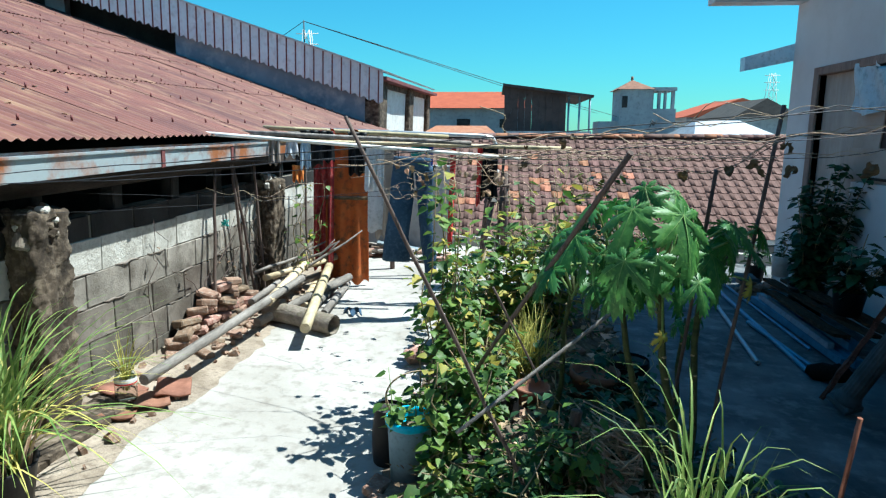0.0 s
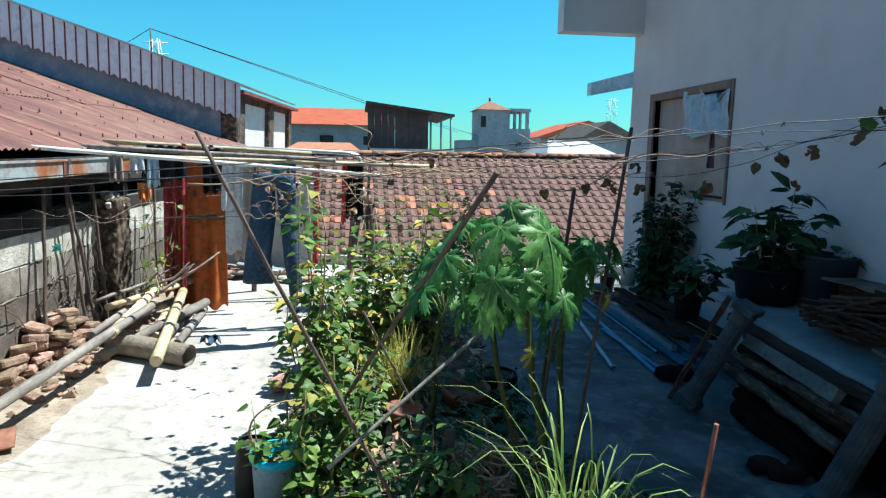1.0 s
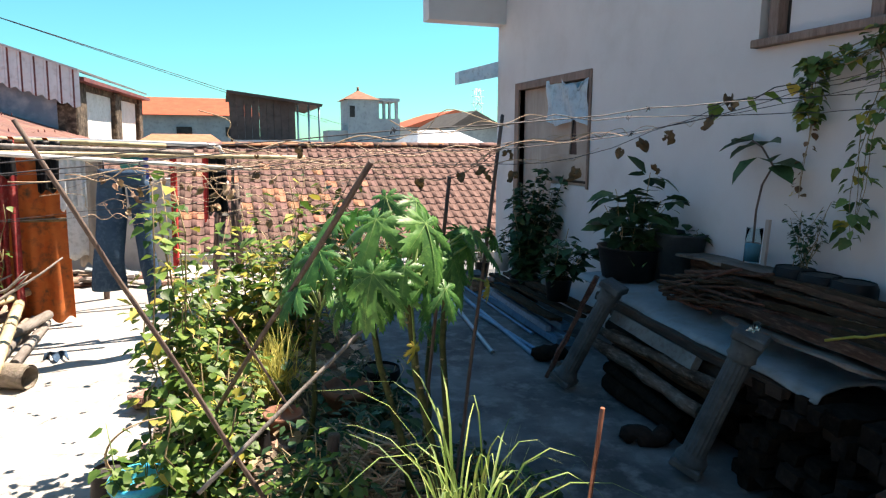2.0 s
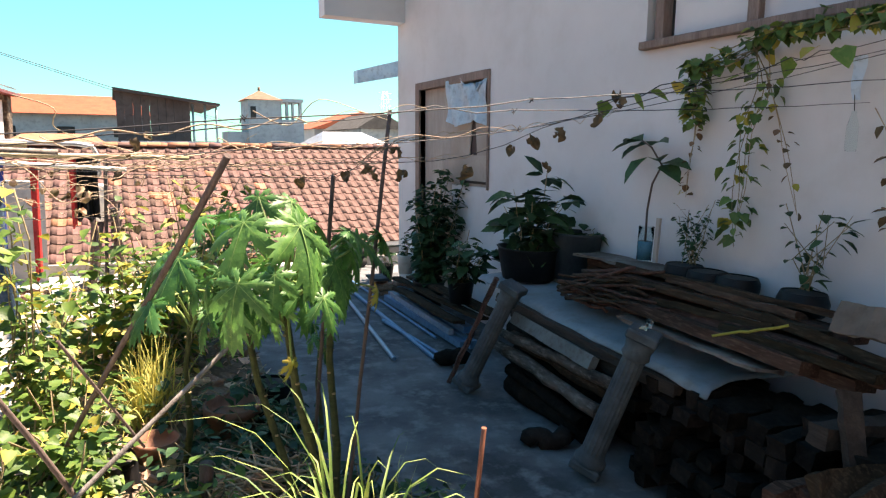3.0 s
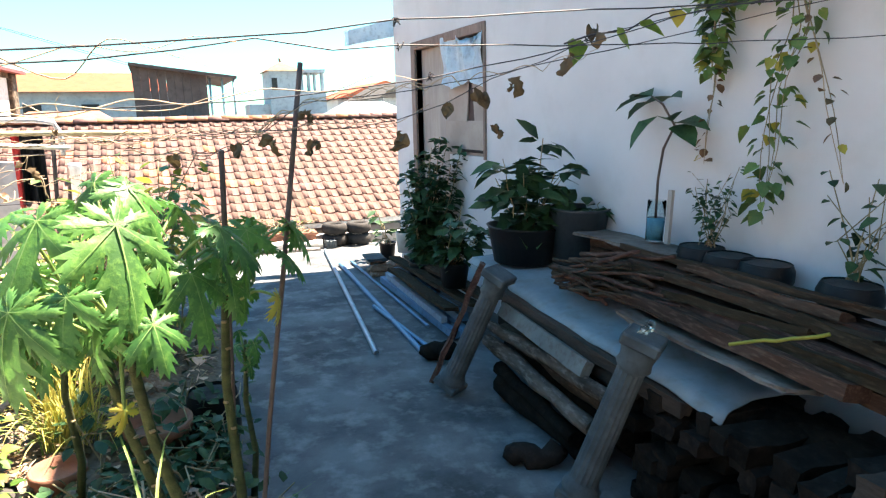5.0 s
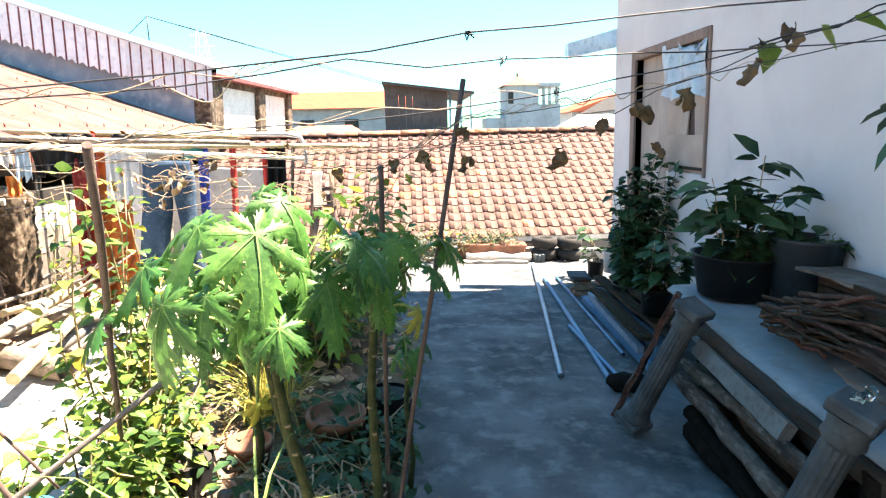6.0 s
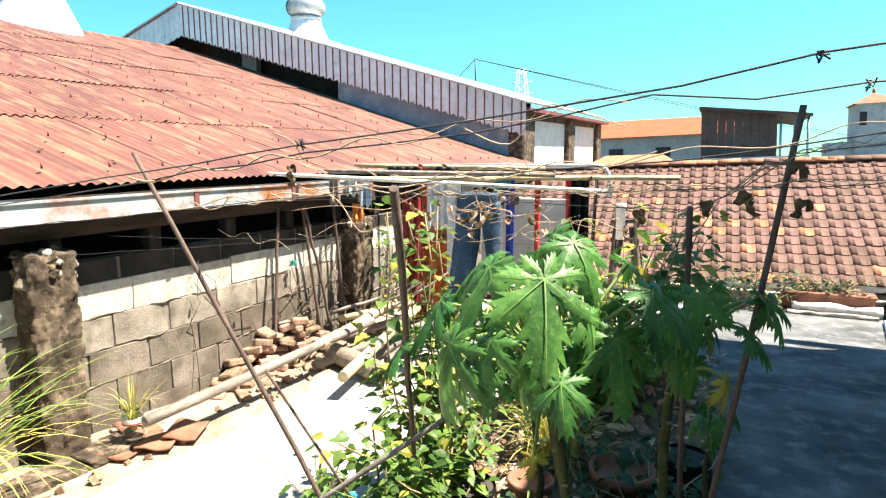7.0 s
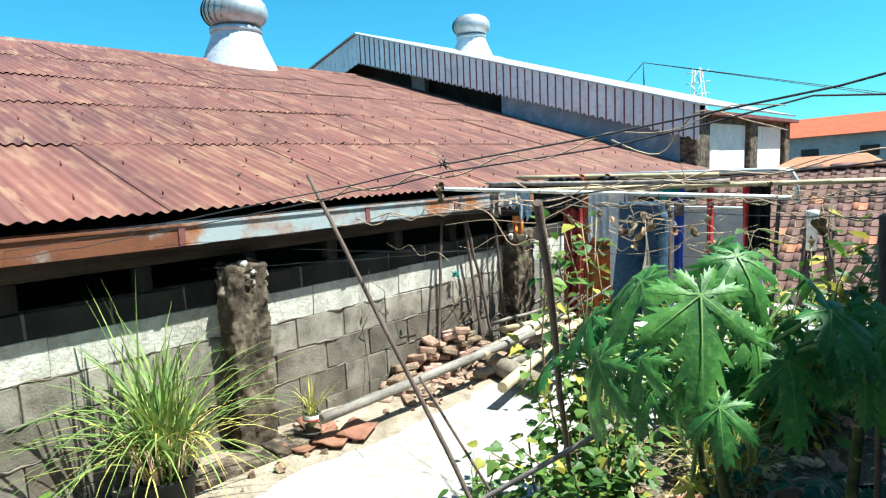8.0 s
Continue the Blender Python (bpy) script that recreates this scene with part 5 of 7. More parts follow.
def papaya(at, top, leaves, rng, label, inside=0):
    t = thing("papaya_tree", at, label, "papaya tree", "papaya trees")
    o = Vector(at)
    a, b = Vector((0, 0, 0)), Vector(top) - o
    pts = [a, a.lerp(b, 0.35) + Vector((0.02, 0.015, 0)), a.lerp(b, 0.7) + Vector((-0.01, 0.01, 0)), b, b + Vector((0, 0, 0.06))]
    bm = B()
    girth = min(1.0, 0.35 + 0.6 * (b.z - 0.1))
    tube(bm, pts, [girth * r for r in (0.022, 0.018, 0.0155, 0.013, 0.007)], 12)
    part("trunk", bm, M["trunk"], t, smooth=True)
    for k in range(9):  # leaf scars
        p, w = along(pts[:4], 0.25 + 0.08 * k)
        bm = B()
        box(bm, -0.007, -0.008, -0.004, 0.007, 0.008, 0.004, bevel=0.002)
        s = part("leaf_scar", bm, M["stem"], t)
        an = rng.uniform(0, 6.28)
        s.matrix_local = Matrix.Translation(p + Vector((math.cos(an), math.sin(an), 0)) * 0.014 * girth) @ Matrix.Rotation(an, 4, "Z")
    inner = []
    for k in range(inside):   # younger leaves crowded round the stem
        an = 2.4 * k + rng.uniform(-0.4, 0.4)
        way = Vector((math.cos(an), math.sin(an), 0))
        inner.append((Vector(top) + way * rng.uniform(0.09, 0.24) + Vector((0, 0, rng.uniform(0.02, 0.18))), rng.uniform(0.1, 0.14), way * 0.6 + Vector((0, 0, -0.85)), 0))
    for centre, length, tip, yellow in leaves + inner:
        c = Vector(centre) - o
        foot = b + Vector((0, 0, rng.uniform(-0.1, 0.04)))
        tip = Vector(tip) + rvec(0.1, rng)
        flat = Vector((tip.x, tip.y, 0)).normalized()
        level = math.hypot(tip.x, tip.y)
        face = flat * -tip.z + Vector((0, 0, level)) + rvec(0.12, rng)
        lf = papaya_leaf(length, rng, t, foot, c, face, tip)
        if yellow:
            lf.data.materials[0] = M["leaf_yellow"]
            tagged(lf, "yellowed hanging leaf")
    return t


R1 = random.Random(21)
papaya((1.355, 3.69, 0.08), (1.165, 3.675, 1.17), [
    ((1.19, 3.54, 1.44), 0.235, (0.25, -0.4, -0.8), 0), ((1.333, 3.66, 1.287), 0.19, (0.25, -0.35, -0.9), 0),
    ((1.2, 3.74, 1.5), 0.18, (0.5, -0.35, -0.5), 0), ((1.4, 3.7, 1.4), 0.185, (0.8, -0.25, -0.6), 0),
    ((1.3, 3.96, 1.42), 0.17, (0.55, 0.5, -0.6), 0), ((1.43, 3.86, 1.34), 0.16, (0.8, 0.3, -0.65), 0), ((1.11, 3.86, 1.5), 0.165, (-0.2, -0.4, -0.5), 0),
    ((1.21, 3.6, 1.22), 0.15, (0.2, -0.5, -0.85), 0), ((1.27, 3.8, 1.2), 0.14, (0.6, 0.1, -0.8), 0), ((1.12, 3.6, 1.2), 0.14, (-0.4, -0.4, -0.85), 0),
   
    ((1.17, 3.55, 1.0), 0.075, (0.2, -0.3, -0.95), 1)], R1, "young papaya tree with broad lobed sunlit leaves", 11)
papaya((1.28, 3.88, 0.08), (1.06, 3.945, 1.1), [
    ((1.03, 3.6, 1.445), 0.215, (-0.4, -0.45, -0.75), 0), ((0.995, 3.45, 1.285), 0.205, (-0.3, -0.35, -0.85), 0), ((0.845, 3.69, 1.32), 0.185, (-0.55, -0.4, -0.7), 0), ((0.8, 3.9, 1.3), 0.17, (-0.7, 0.05, -0.75), 0),
    ((0.92, 3.86, 1.43), 0.18, (-0.75, -0.25, -0.55), 0), ((1.03, 4.06, 1.42), 0.165, (-0.3, 0.7, -0.6), 0), ((0.76, 3.62, 1.2), 0.15, (-0.6, -0.3, -0.8), 0),
    ((1.0, 3.78, 1.2), 0.15, (-0.4, -0.5, -0.8), 0), ((0.93, 3.72, 1.13), 0.13, (-0.5, -0.3, -0.85), 0), ((1.08, 3.8, 1.1), 0.13, (0.2, -0.6, -0.8), 0), ((1.0, 3.95, 1.08), 0.12, (-0.6, 0.2, -0.8), 0),
    ((1.1, 3.72, 1.16), 0.13, (0.1, -0.5, -0.85), 0)], R1, "young papaya tree leaning, with drooping sunlit leaves", 9)
papaya((1.41, 3.9, 0.08), (1.42, 4.04, 1.16), [
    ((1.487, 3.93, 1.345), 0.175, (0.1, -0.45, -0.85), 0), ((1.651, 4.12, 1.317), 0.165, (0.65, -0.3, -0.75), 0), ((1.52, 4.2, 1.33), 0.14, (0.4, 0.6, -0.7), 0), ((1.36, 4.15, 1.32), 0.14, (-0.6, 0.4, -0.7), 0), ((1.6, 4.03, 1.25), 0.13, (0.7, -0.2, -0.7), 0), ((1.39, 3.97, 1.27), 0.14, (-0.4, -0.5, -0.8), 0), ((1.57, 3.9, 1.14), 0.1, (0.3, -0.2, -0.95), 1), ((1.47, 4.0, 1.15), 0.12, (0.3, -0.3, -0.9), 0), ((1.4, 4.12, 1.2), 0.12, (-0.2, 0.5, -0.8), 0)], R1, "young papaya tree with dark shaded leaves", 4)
papaya((1.5, 4.56, 0.02), (1.5, 4.56, 0.72), [
    ((1.53, 4.5, 0.78), 0.09, (0.3, -0.5, -0.7), 0), ((1.46, 4.52, 0.77), 0.085, (-0.5, -0.3, -0.7), 0), ((1.57, 4.58, 0.8), 0.085, (0.7, 0, -0.7), 0), ((1.48, 4.62, 0.8), 0.08, (-0.2, 0.6, -0.7), 0), ((1.51, 4.5, 0.7), 0.07, (0.1, -0.5, -0.9), 0)], R1, "slender papaya seedling with a few dark leaves")
papaya((0.86, 4.5, 0.12), (0.9, 4.35, 0.95), [
    ((0.79, 4.26, 1.12), 0.13, (-0.4, -0.5, -0.7), 0), ((1.03, 4.44, 1.1), 0.123, (0.7, 0.1, -0.7), 0), ((0.87, 4.54, 1.14), 0.123, (0, 0.7, -0.7), 0), ((0.76, 4.41, 1.03), 0.116, (-0.8, 0, -0.7), 0), ((0.96, 4.25, 1.02), 0.108, (0.4, -0.6, -0.7), 0)], R1, "small papaya tree with lobed leaves behind the taller one")


def climber(name, at, label, paths, size, count, material, category, kind="heart", spread=0.08, stem_m="stem", r0=0.006, yellow=0.18, hang=0.5, group="", seed=1):
    rng = random.Random(seed)
    o = Vector(at)
    t = thing(name, at, label, category, group)
    paths = [[Vector(p) - o for p in q] for q in paths]
    stem_bunch(t, paths, r0, r0 * 0.5, M[stem_m])
    leafy(t, paths, count, size, M[material], kind, spread, "foliage", hang, rng)
    if yellow:
        leafy(t, paths, max(1, int(count * yellow)), size, M["leaf_yellow"], kind, spread, "yellow_foliage", hang, rng, "yellowing leaves")
    return t


def bundle(cx, cy, rx, ry, z0, z1, n, rng, lean=0.15):
    return [wander((cx + rng.uniform(-rx, rx), cy + rng.uniform(-ry, ry), z0), (cx + rng.uniform(-rx, rx) * 1.2, cy + rng.uniform(-ry, ry) * 1.2, z1 * rng.uniform(0.45, 1.0)), 6, lean * 0.35, rng) for _ in range(n)]


R2 = random.Random(31)
climber("bean_vine", (0.38, 4.3, 0), "bushy climbing bean with heart-shaped green and yellow leaves", bundle(0.42, 4.3, 0.15, 0.42, 0.05, 0.9, 26, R2), 0.048, 48, "leaf", "vine", spread=0.1, yellow=0.12, seed=2)
climber("bean_vine", (0.2, 4.95, 0), "climbing bean twining up a stake with yellowing leaves", bundle(0.3, 4.7, 0.13, 0.3, 0.05, 1.5, 18, R2), 0.058, 36, "leaf", "vine", spread=0.1, yellow=0.25, seed=3)
climber("bean_vine", (0.45, 5.8, 0), "tangled green climber further along the bed", bundle(0.42, 5.9, 0.32, 0.6, 0.05, 1.15, 26, R2), 0.075, 26, "leaf", "vine", spread=0.12, yellow=0.35, seed=4)
climber("shrub", (0.95, 6.4, 0), "sunlit yellow-green shrub with pointed leaves", bundle(0.95, 6.3, 0.4, 0.5, 0.05, 1.45, 26, R2), 0.1, 20, "leaf", "shrub", "oval", spread=0.12, yellow=0.5, seed=5)
climber("ground_creeper", (0.5, 3.65, 0), "low green creeper at the edge of the bed", bundle(0.46, 3.66, 0.26, 0.18, 0.02, 0.34, 26, R2, 0.5), 0.06, 22, "leaf", "creeper", spread=0.1, yellow=0.12, seed=6)
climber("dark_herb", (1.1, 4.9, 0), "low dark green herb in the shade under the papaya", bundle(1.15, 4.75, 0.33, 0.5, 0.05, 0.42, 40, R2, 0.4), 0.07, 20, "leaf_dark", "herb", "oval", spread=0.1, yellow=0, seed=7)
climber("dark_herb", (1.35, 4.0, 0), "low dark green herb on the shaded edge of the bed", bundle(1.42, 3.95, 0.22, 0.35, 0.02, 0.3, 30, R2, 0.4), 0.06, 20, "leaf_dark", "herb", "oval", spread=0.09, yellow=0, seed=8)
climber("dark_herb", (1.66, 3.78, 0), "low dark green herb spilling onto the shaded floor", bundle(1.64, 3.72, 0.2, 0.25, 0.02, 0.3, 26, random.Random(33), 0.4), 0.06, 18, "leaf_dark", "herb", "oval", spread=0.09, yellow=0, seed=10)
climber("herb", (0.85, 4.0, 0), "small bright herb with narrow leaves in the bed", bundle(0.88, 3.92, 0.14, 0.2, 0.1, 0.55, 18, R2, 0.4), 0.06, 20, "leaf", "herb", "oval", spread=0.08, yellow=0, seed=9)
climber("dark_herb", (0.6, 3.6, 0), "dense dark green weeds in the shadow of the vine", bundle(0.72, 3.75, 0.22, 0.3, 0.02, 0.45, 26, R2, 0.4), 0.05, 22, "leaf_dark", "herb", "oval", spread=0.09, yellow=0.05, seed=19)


def tuft(at, label, n, h, s, w, m, seed, m2=None, droop=0.8, base=0.07, arch=0.0):
    g = thing("lemongrass", at, label, "lemongrass", "lemongrass clumps")
    rng = random.Random(seed)
    blades(g, n, h, s, w, M[m], rng, "grass_tuft", droop, base, arch=arch)
    if m2:
        blades(g, n // 3, h * 0.8, s, w, M[m2], rng, "dry_tuft", droop, base, arch=arch)
    return g


tuft((1.25, 3.1, 0.0), "arching clump of lemongrass at the edge of the bed", 100, 0.98, 0.62, 0.0058, "grass", 41, None, 1.25, 0.08, 1.0)
tuft((1.42, 3.3, 0.0), "thin clump of lemongrass in the shade", 40, 0.9, 0.26, 0.005, "grass", 42, droop=0.9)
tuft((0.72, 5.2, 0.1), "low yellow clump of dry grass in the sun", 170, 0.62, 0.38, 0.0045, "grass_dry", 43, "grass", 0.9, 0.13)


def straw_heap():
    g = thing("straw_heap", (1.12, 4.13, 0.12), "small heap of dry brown straw", "straw", kind="stuff")
    rng = random.Random(9)
    bm = B()
    for _ in range(420):
        a = rng.uniform(0, 6.28)
        r = 0.26 * math.sqrt(rng.random())
        p = Vector((r * math.cos(a), r * math.sin(a) * 1.2, rng.uniform(0.02, 0.3) * (1 - r / 0.34)))
        d = Vector((rng.uniform(-1, 1), rng.uniform(-0.4, 1), rng.uniform(-0.25, 0.35))).normalized() * rng.uniform(0.06, 0.17)
        tube(bm, [p - d, p + d], rng.uniform(0.002, 0.006), 4)
    part("straw", bm, M["straw"], g)
    return g


straw_heap()


def bucket():
    b = thing("paint_tub", (0.165, 4.04, 0), "grey plastic tub with a bright blue rim, planted", "tub")
    bm = B()
    lathe(bm, [(0.002, 0), (0.085, 0), (0.108, 0.32), (0.11, 0.325)], 28)
    part("body", bm, M["bluegrey"], b)
    bm = B()
    lathe(bm, [(0.108, 0.3), (0.117, 0.31), (0.12, 0.325), (0.116, 0.34), (0.106, 0.34), (0.103, 0.32), (0.098, 0.24), (0.095, 0.24)], 28)
    part("rim", bm, M["bluerim"], b, "bright blue rim")
    bm = B()
    lathe(bm, [(0.097, 0.25), (0.075, 0.275), (0.04, 0.26), (0.002, 0.28)], 16)
    part("soil", bm, M["soil"], b)
    paths = [wander((RNG.uniform(-0.06, 0.06), RNG.uniform(-0.06, 0.06), 0.25), (RNG.uniform(-0.15, 0.2), RNG.uniform(-0.15, 0.15), RNG.uniform(0.4, 0.6)), 4, 0.03) for _ in range(6)]
    stem_bunch(b, paths, 0.004, 0.002, M["petiole"])
    leafy(b, paths, 9, 0.05, M["leaf"], "heart", 0.06)
    return b


bucket()


def poly_bag(at, r, h, label="black plastic grow bag filled with soil", planted=True, lean=0.0):
    b = thing("grow_bag", at, label, "grow bag", "grow bags")
    bm = B()
    ph = RNG.uniform(0, 6)

    def fn(u, v):
        a = u * 2 * math.pi
        rr = r * (0.92 + 0.12 * math.sin(math.pi * v) + 0.05 * noise.noise((math.cos(a) * 3 + ph, math.sin(a) * 3, v * 5)))
        return Vector((rr * math.cos(a) + lean * v, rr * math.sin(a), h * v))
    vs = grid(bm, 18, 8, fn)
    part("bag", bm, M["black"], b, smooth=True)
    bm = B()
    lathe(bm, [(r * 0.95, h * 0.93), (r * 0.5, h * 0.97), (0.002, h * 0.95)], 14, (lean, 0, 0))
    part("soil", bm, M["dark"], b)
    return b


for x, y, r, h in ((0.03, 4.2, 0.085, 0.3), (0.55, 4.5, 0.13, 0.3), (1.36, 5.2, 0.13, 0.3), (0.5, 3.85, 0.12, 0.24), (0.3, 4.45, 0.12, 0.26)):
    poly_bag((x, y, 0), r, h)


def clay_pot(at, r, h, m="terracotta", label="terracotta pot in the bed"):
    p = thing("plant_pot", at, label, "pot", "plant pots")
    bm = B()
    lathe(bm, [(0.002, 0), (r * 0.72, 0), (r * 0.95, h * 0.82), (r * 1.06, h * 0.83), (r * 1.08, h), (r * 0.96, h), (r * 0.9, h * 0.85), (0.002, h * 0.82)], 22)
    part("pot", bm, M[m], p)
    return p


clay_pot((1.12, 4.95, 0.02), 0.14, 0.28)
clay_pot((0.75, 4.75, 0.05), 0.1, 0.2)
# soil bag post beside the papaya
bm = B()
tube(bm, wander((0.9, 3.98, 0.05), (0.93, 3.93, 0.5), 5, 0.01), 0.026, 10)
solo("burnt_stump", bm, M["stick"], "dark weathered stump standing in the bed", "stump", smooth=True)

bm = B()
tube(bm, smooth_path([(0.03, 4.2, 0.28), (0.02, 4.15, 0.38), (0.06, 4.13, 0.47), (0.15, 4.15, 0.52), (0.27, 4.2, 0.52)], 4), [0.007 - 0.0003 * k for k in range(17)], 6)
solo("bent_cane", bm, M["straw"], "bent dry brown cane arching out of a grow bag", "cane", smooth=True)

# stakes and canes
pole("stake", (0.22, 4.65, 0.0), (0.955, 3.275, 1.655), 0.0095, M["stick"], "dark stick leaning out of the bed", "stake", "stakes", r1=0.01, wob=0.004)
pole("stake", (0.47, 3.24, 0.7), (1.0, 3.5, 1.11), 0.007, M["greypole"], "thin grey cane lying across the plants", "stake", "stakes")
pole("stake", (1.44, 3.89, 0.0), (1.7, 4.19, 1.85), 0.0078, M["stick"], "tall dark pole holding the wires", "stake", "stakes", r1=0.009, wob=0.003)
pole("stake", (1.43, 4.4, 0.05), (1.435, 4.1, 1.57), 0.009, M["stick"], "thin dark stake among the leaves", "stake", "stakes")
pole("stake", (0.86, 3.66, 0.02), (0.037, 3.37, 1.73), 0.009, M["stick"], "long thin dark stick leaning toward the wall", "stake", "stakes", r1=0.0065, wob=0.005)
pole("stake", (0.74, 3.4, 0.85), (0.563, 3.298, 1.2), 0.004, M["stick"], "short thin cane among the bean leaves", "stake", "stakes")
pole("copper_stake", (1.36, 2.72, 0.0), (1.373, 2.631, 1.152), 0.0055, M["copper"], "thin coppery pipe stuck in the bed's edge", "stake", "stakes")

# ---- wires across the terrace ----
WIRES = [
    [(-1.72, 2.93, 1.44), (0.96, 2.99, 1.74), (1.67, 3.01, 1.83), (3.86, 3.077, 2.111)],
    [(-1.72, 2.85, 1.4), (0.96, 3.0, 1.725), (1.47, 3.17, 1.81), (1.74, 3.22, 1.815), (3.86, 3.536, 2.001)],
    [(-1.72, 5.3, 1.4), (0.02, 4.94, 1.52), (1.57, 4.06, 1.63), (1.99, 4.02, 1.67), (2.2, 3.77, 1.8), (2.5, 3.68, 1.93), (3.86, 3.34, 2.306)],
    [(-1.72, 3.6, 1.38), (1.2, 3.42, 1.69), (1.87, 3.4, 1.77), (2.6, 3.45, 1.96), (3.86, 3.339, 2.256)],
    [(0.02, 4.94, 1.54), (1.44, 4.1, 1.56), (1.685, 4.08, 1.72), (2.3, 3.72, 1.83), (3.86, 3.401, 2.232)],
    [(-1.9, 4.5, 1.25), (0.05, 4.9, 1.3), (1.44, 4.15, 1.45)],
    [(-1.9, 3.9, 1.2), (-0.02, 4.6, 1.36), (0.4, 4.6, 1.4)],
]
for k, w in enumerate(WIRES):
    bm = B()
    pts = []
    for a, b in zip(w, w[1:]):
        a, b = Vector(a), Vector(b)
        n = max(2, int((b - a).length / 0.12))
        pts += [a.lerp(b, i / n) - Vector((0, 0, 0.012 * math.sin(math.pi * i / n))) for i in range(n)]
    pts.append(Vector(w[-1]))
    pts = [p + rvec(0.003) for p in pts]
    tube(bm, pts, 0.0015 if k < 5 else 0.0011, 5)
    solo("wire", bm, M["wire"], "thin dark wire strung across the terrace", "wire", "wires")
for at in ((0.96, 2.99, 1.74), (1.67, 3.01, 1.83), (1.87, 3.4, 1.77), (1.74, 3.22, 1.815), (2.3, 3.43, 1.88)):
    bm = B()
    for _ in range(4):
        p = Vector(at)
        tube(bm, [p + rvec(0.009), p + rvec(0.006), p + rvec(0.012)], 0.0014, 4)
    solo("wire_knot", bm, M["wire"], "twisted knot of wire ends", "wire", "wire knots")


def dead_vine():
    t = thing("dead_vine", (1.0, 4.0, 1.5), "dry leafless vine twisted along the wires", "vine")
    o = Vector((1.0, 4.0, 1.5))
    rng = random.Random(77)
    paths, loose = [], []
    for w, count in ((WIRES[2], 5), (WIRES[3], 3), (WIRES[4], 4), (WIRES[5], 1), (WIRES[1], 1)):
        for _ in range(count):
            a = rng.uniform(0.28, 0.52)
            b = min(0.67, a + rng.uniform(0.12, 0.3))
            n = 26
            ph, turns, path = rng.uniform(0, 6), rng.uniform(3, 6), []
            for i in range(n + 1):
                p, _w = along(w, a + (b - a) * i / n)
                r = 0.008 + 0.03 * max(0, noise.noise((i * 0.35, ph, 1)))
                q = ph + turns * 2 * math.pi * i / n
                path.append(p + Vector((0.2 * r * math.cos(q), r * math.cos(q), r * math.sin(q))) - o)
            paths.append(smooth_path(path, 2))
    # loose curls toward the rails and the block wall
    for _ in range(34):
        a = Vector((rng.uniform(-0.9, 1.2), rng.uniform(4.6, 6.6), rng.uniform(1.2, 1.5)))
        b = a + Vector((rng.uniform(-0.7, 0.7), rng.uniform(-0.3, 0.3), rng.uniform(-0.12, 0.1)))
        loose.append(smooth_path([p - o for p in wander(a, b, 5, 0.07, rng)], 5))
    for _ in range(7):
        a = Vector((rng.uniform(0.2, 1.2), rng.uniform(3.2, 4.0), rng.uniform(1.62, 1.78)))
        loose.append(smooth_path([p - o for p in wander(a, a + Vector((rng.uniform(-0.4, 0.4), rng.uniform(-0.2, 0.2), rng.uniform(-0.22, 0.04))), 4, 0.05, rng)], 5))
    stem_bunch(t, paths, 0.0019, 0.001, M["twig"], "twisted_vine")
    stem_bunch(t, loose, 0.0018, 0.0008, M["twig"], "tendril_tangle")
    for name, m, per, paths_, label in (("dry_leaves", "dry", 1, loose[:16], "curled brown leaves on the vine"), ("bleached_leaves", "straw", 1, loose[:14], "bleached dry leaves on the vine")):
        bm = B()
        for path in paths_:
            for _ in range(per):
                p, _w = along(path, rng.uniform(0.1, 1))
                curled_leaf(bm, p + rvec(0.015, rng), rng.uniform(0.025, 0.055), (rng.uniform(-0.7, 0.7), rng.uniform(-0.7, 0.7), -0.8), rng, 5)
        tagged(part(name, bm, M[m], t, label, True), kind="stuff")
    return t


def curled_leaf(bm, at, size, way, rng, cuts=8):
    """A heart-shaped dead leaf, cupped and crumpled."""
    d = Vector(way).normalized()
    s = d.cross(rvec(1, rng)).normalized()
    n = d.cross(s)
    cup, bend, ph = rng.uniform(0.5, 1.6), rng.uniform(-0.6, 0.6), rng.uniform(0, 9)

    def fn(u, v):
        x = (u - 0.5) * 2
        w = 0.52 * math.sin(math.pi * min(1, v * 0.93 + 0.07) ** 0.75) ** 0.7
        z = cup * 0.3 * x * x + bend * v * v * 0.6 + 0.4 * noise.noise((x * 1.8 + ph, v * 3, ph))
        y = v - 0.14 * (1 - v) * x * x
        return Vector(at) + (d * y + s * x * w * (1 - 0.25 * abs(x) * cup * 0.5) + n * z) * size
    grid(bm, cuts, cuts, fn)


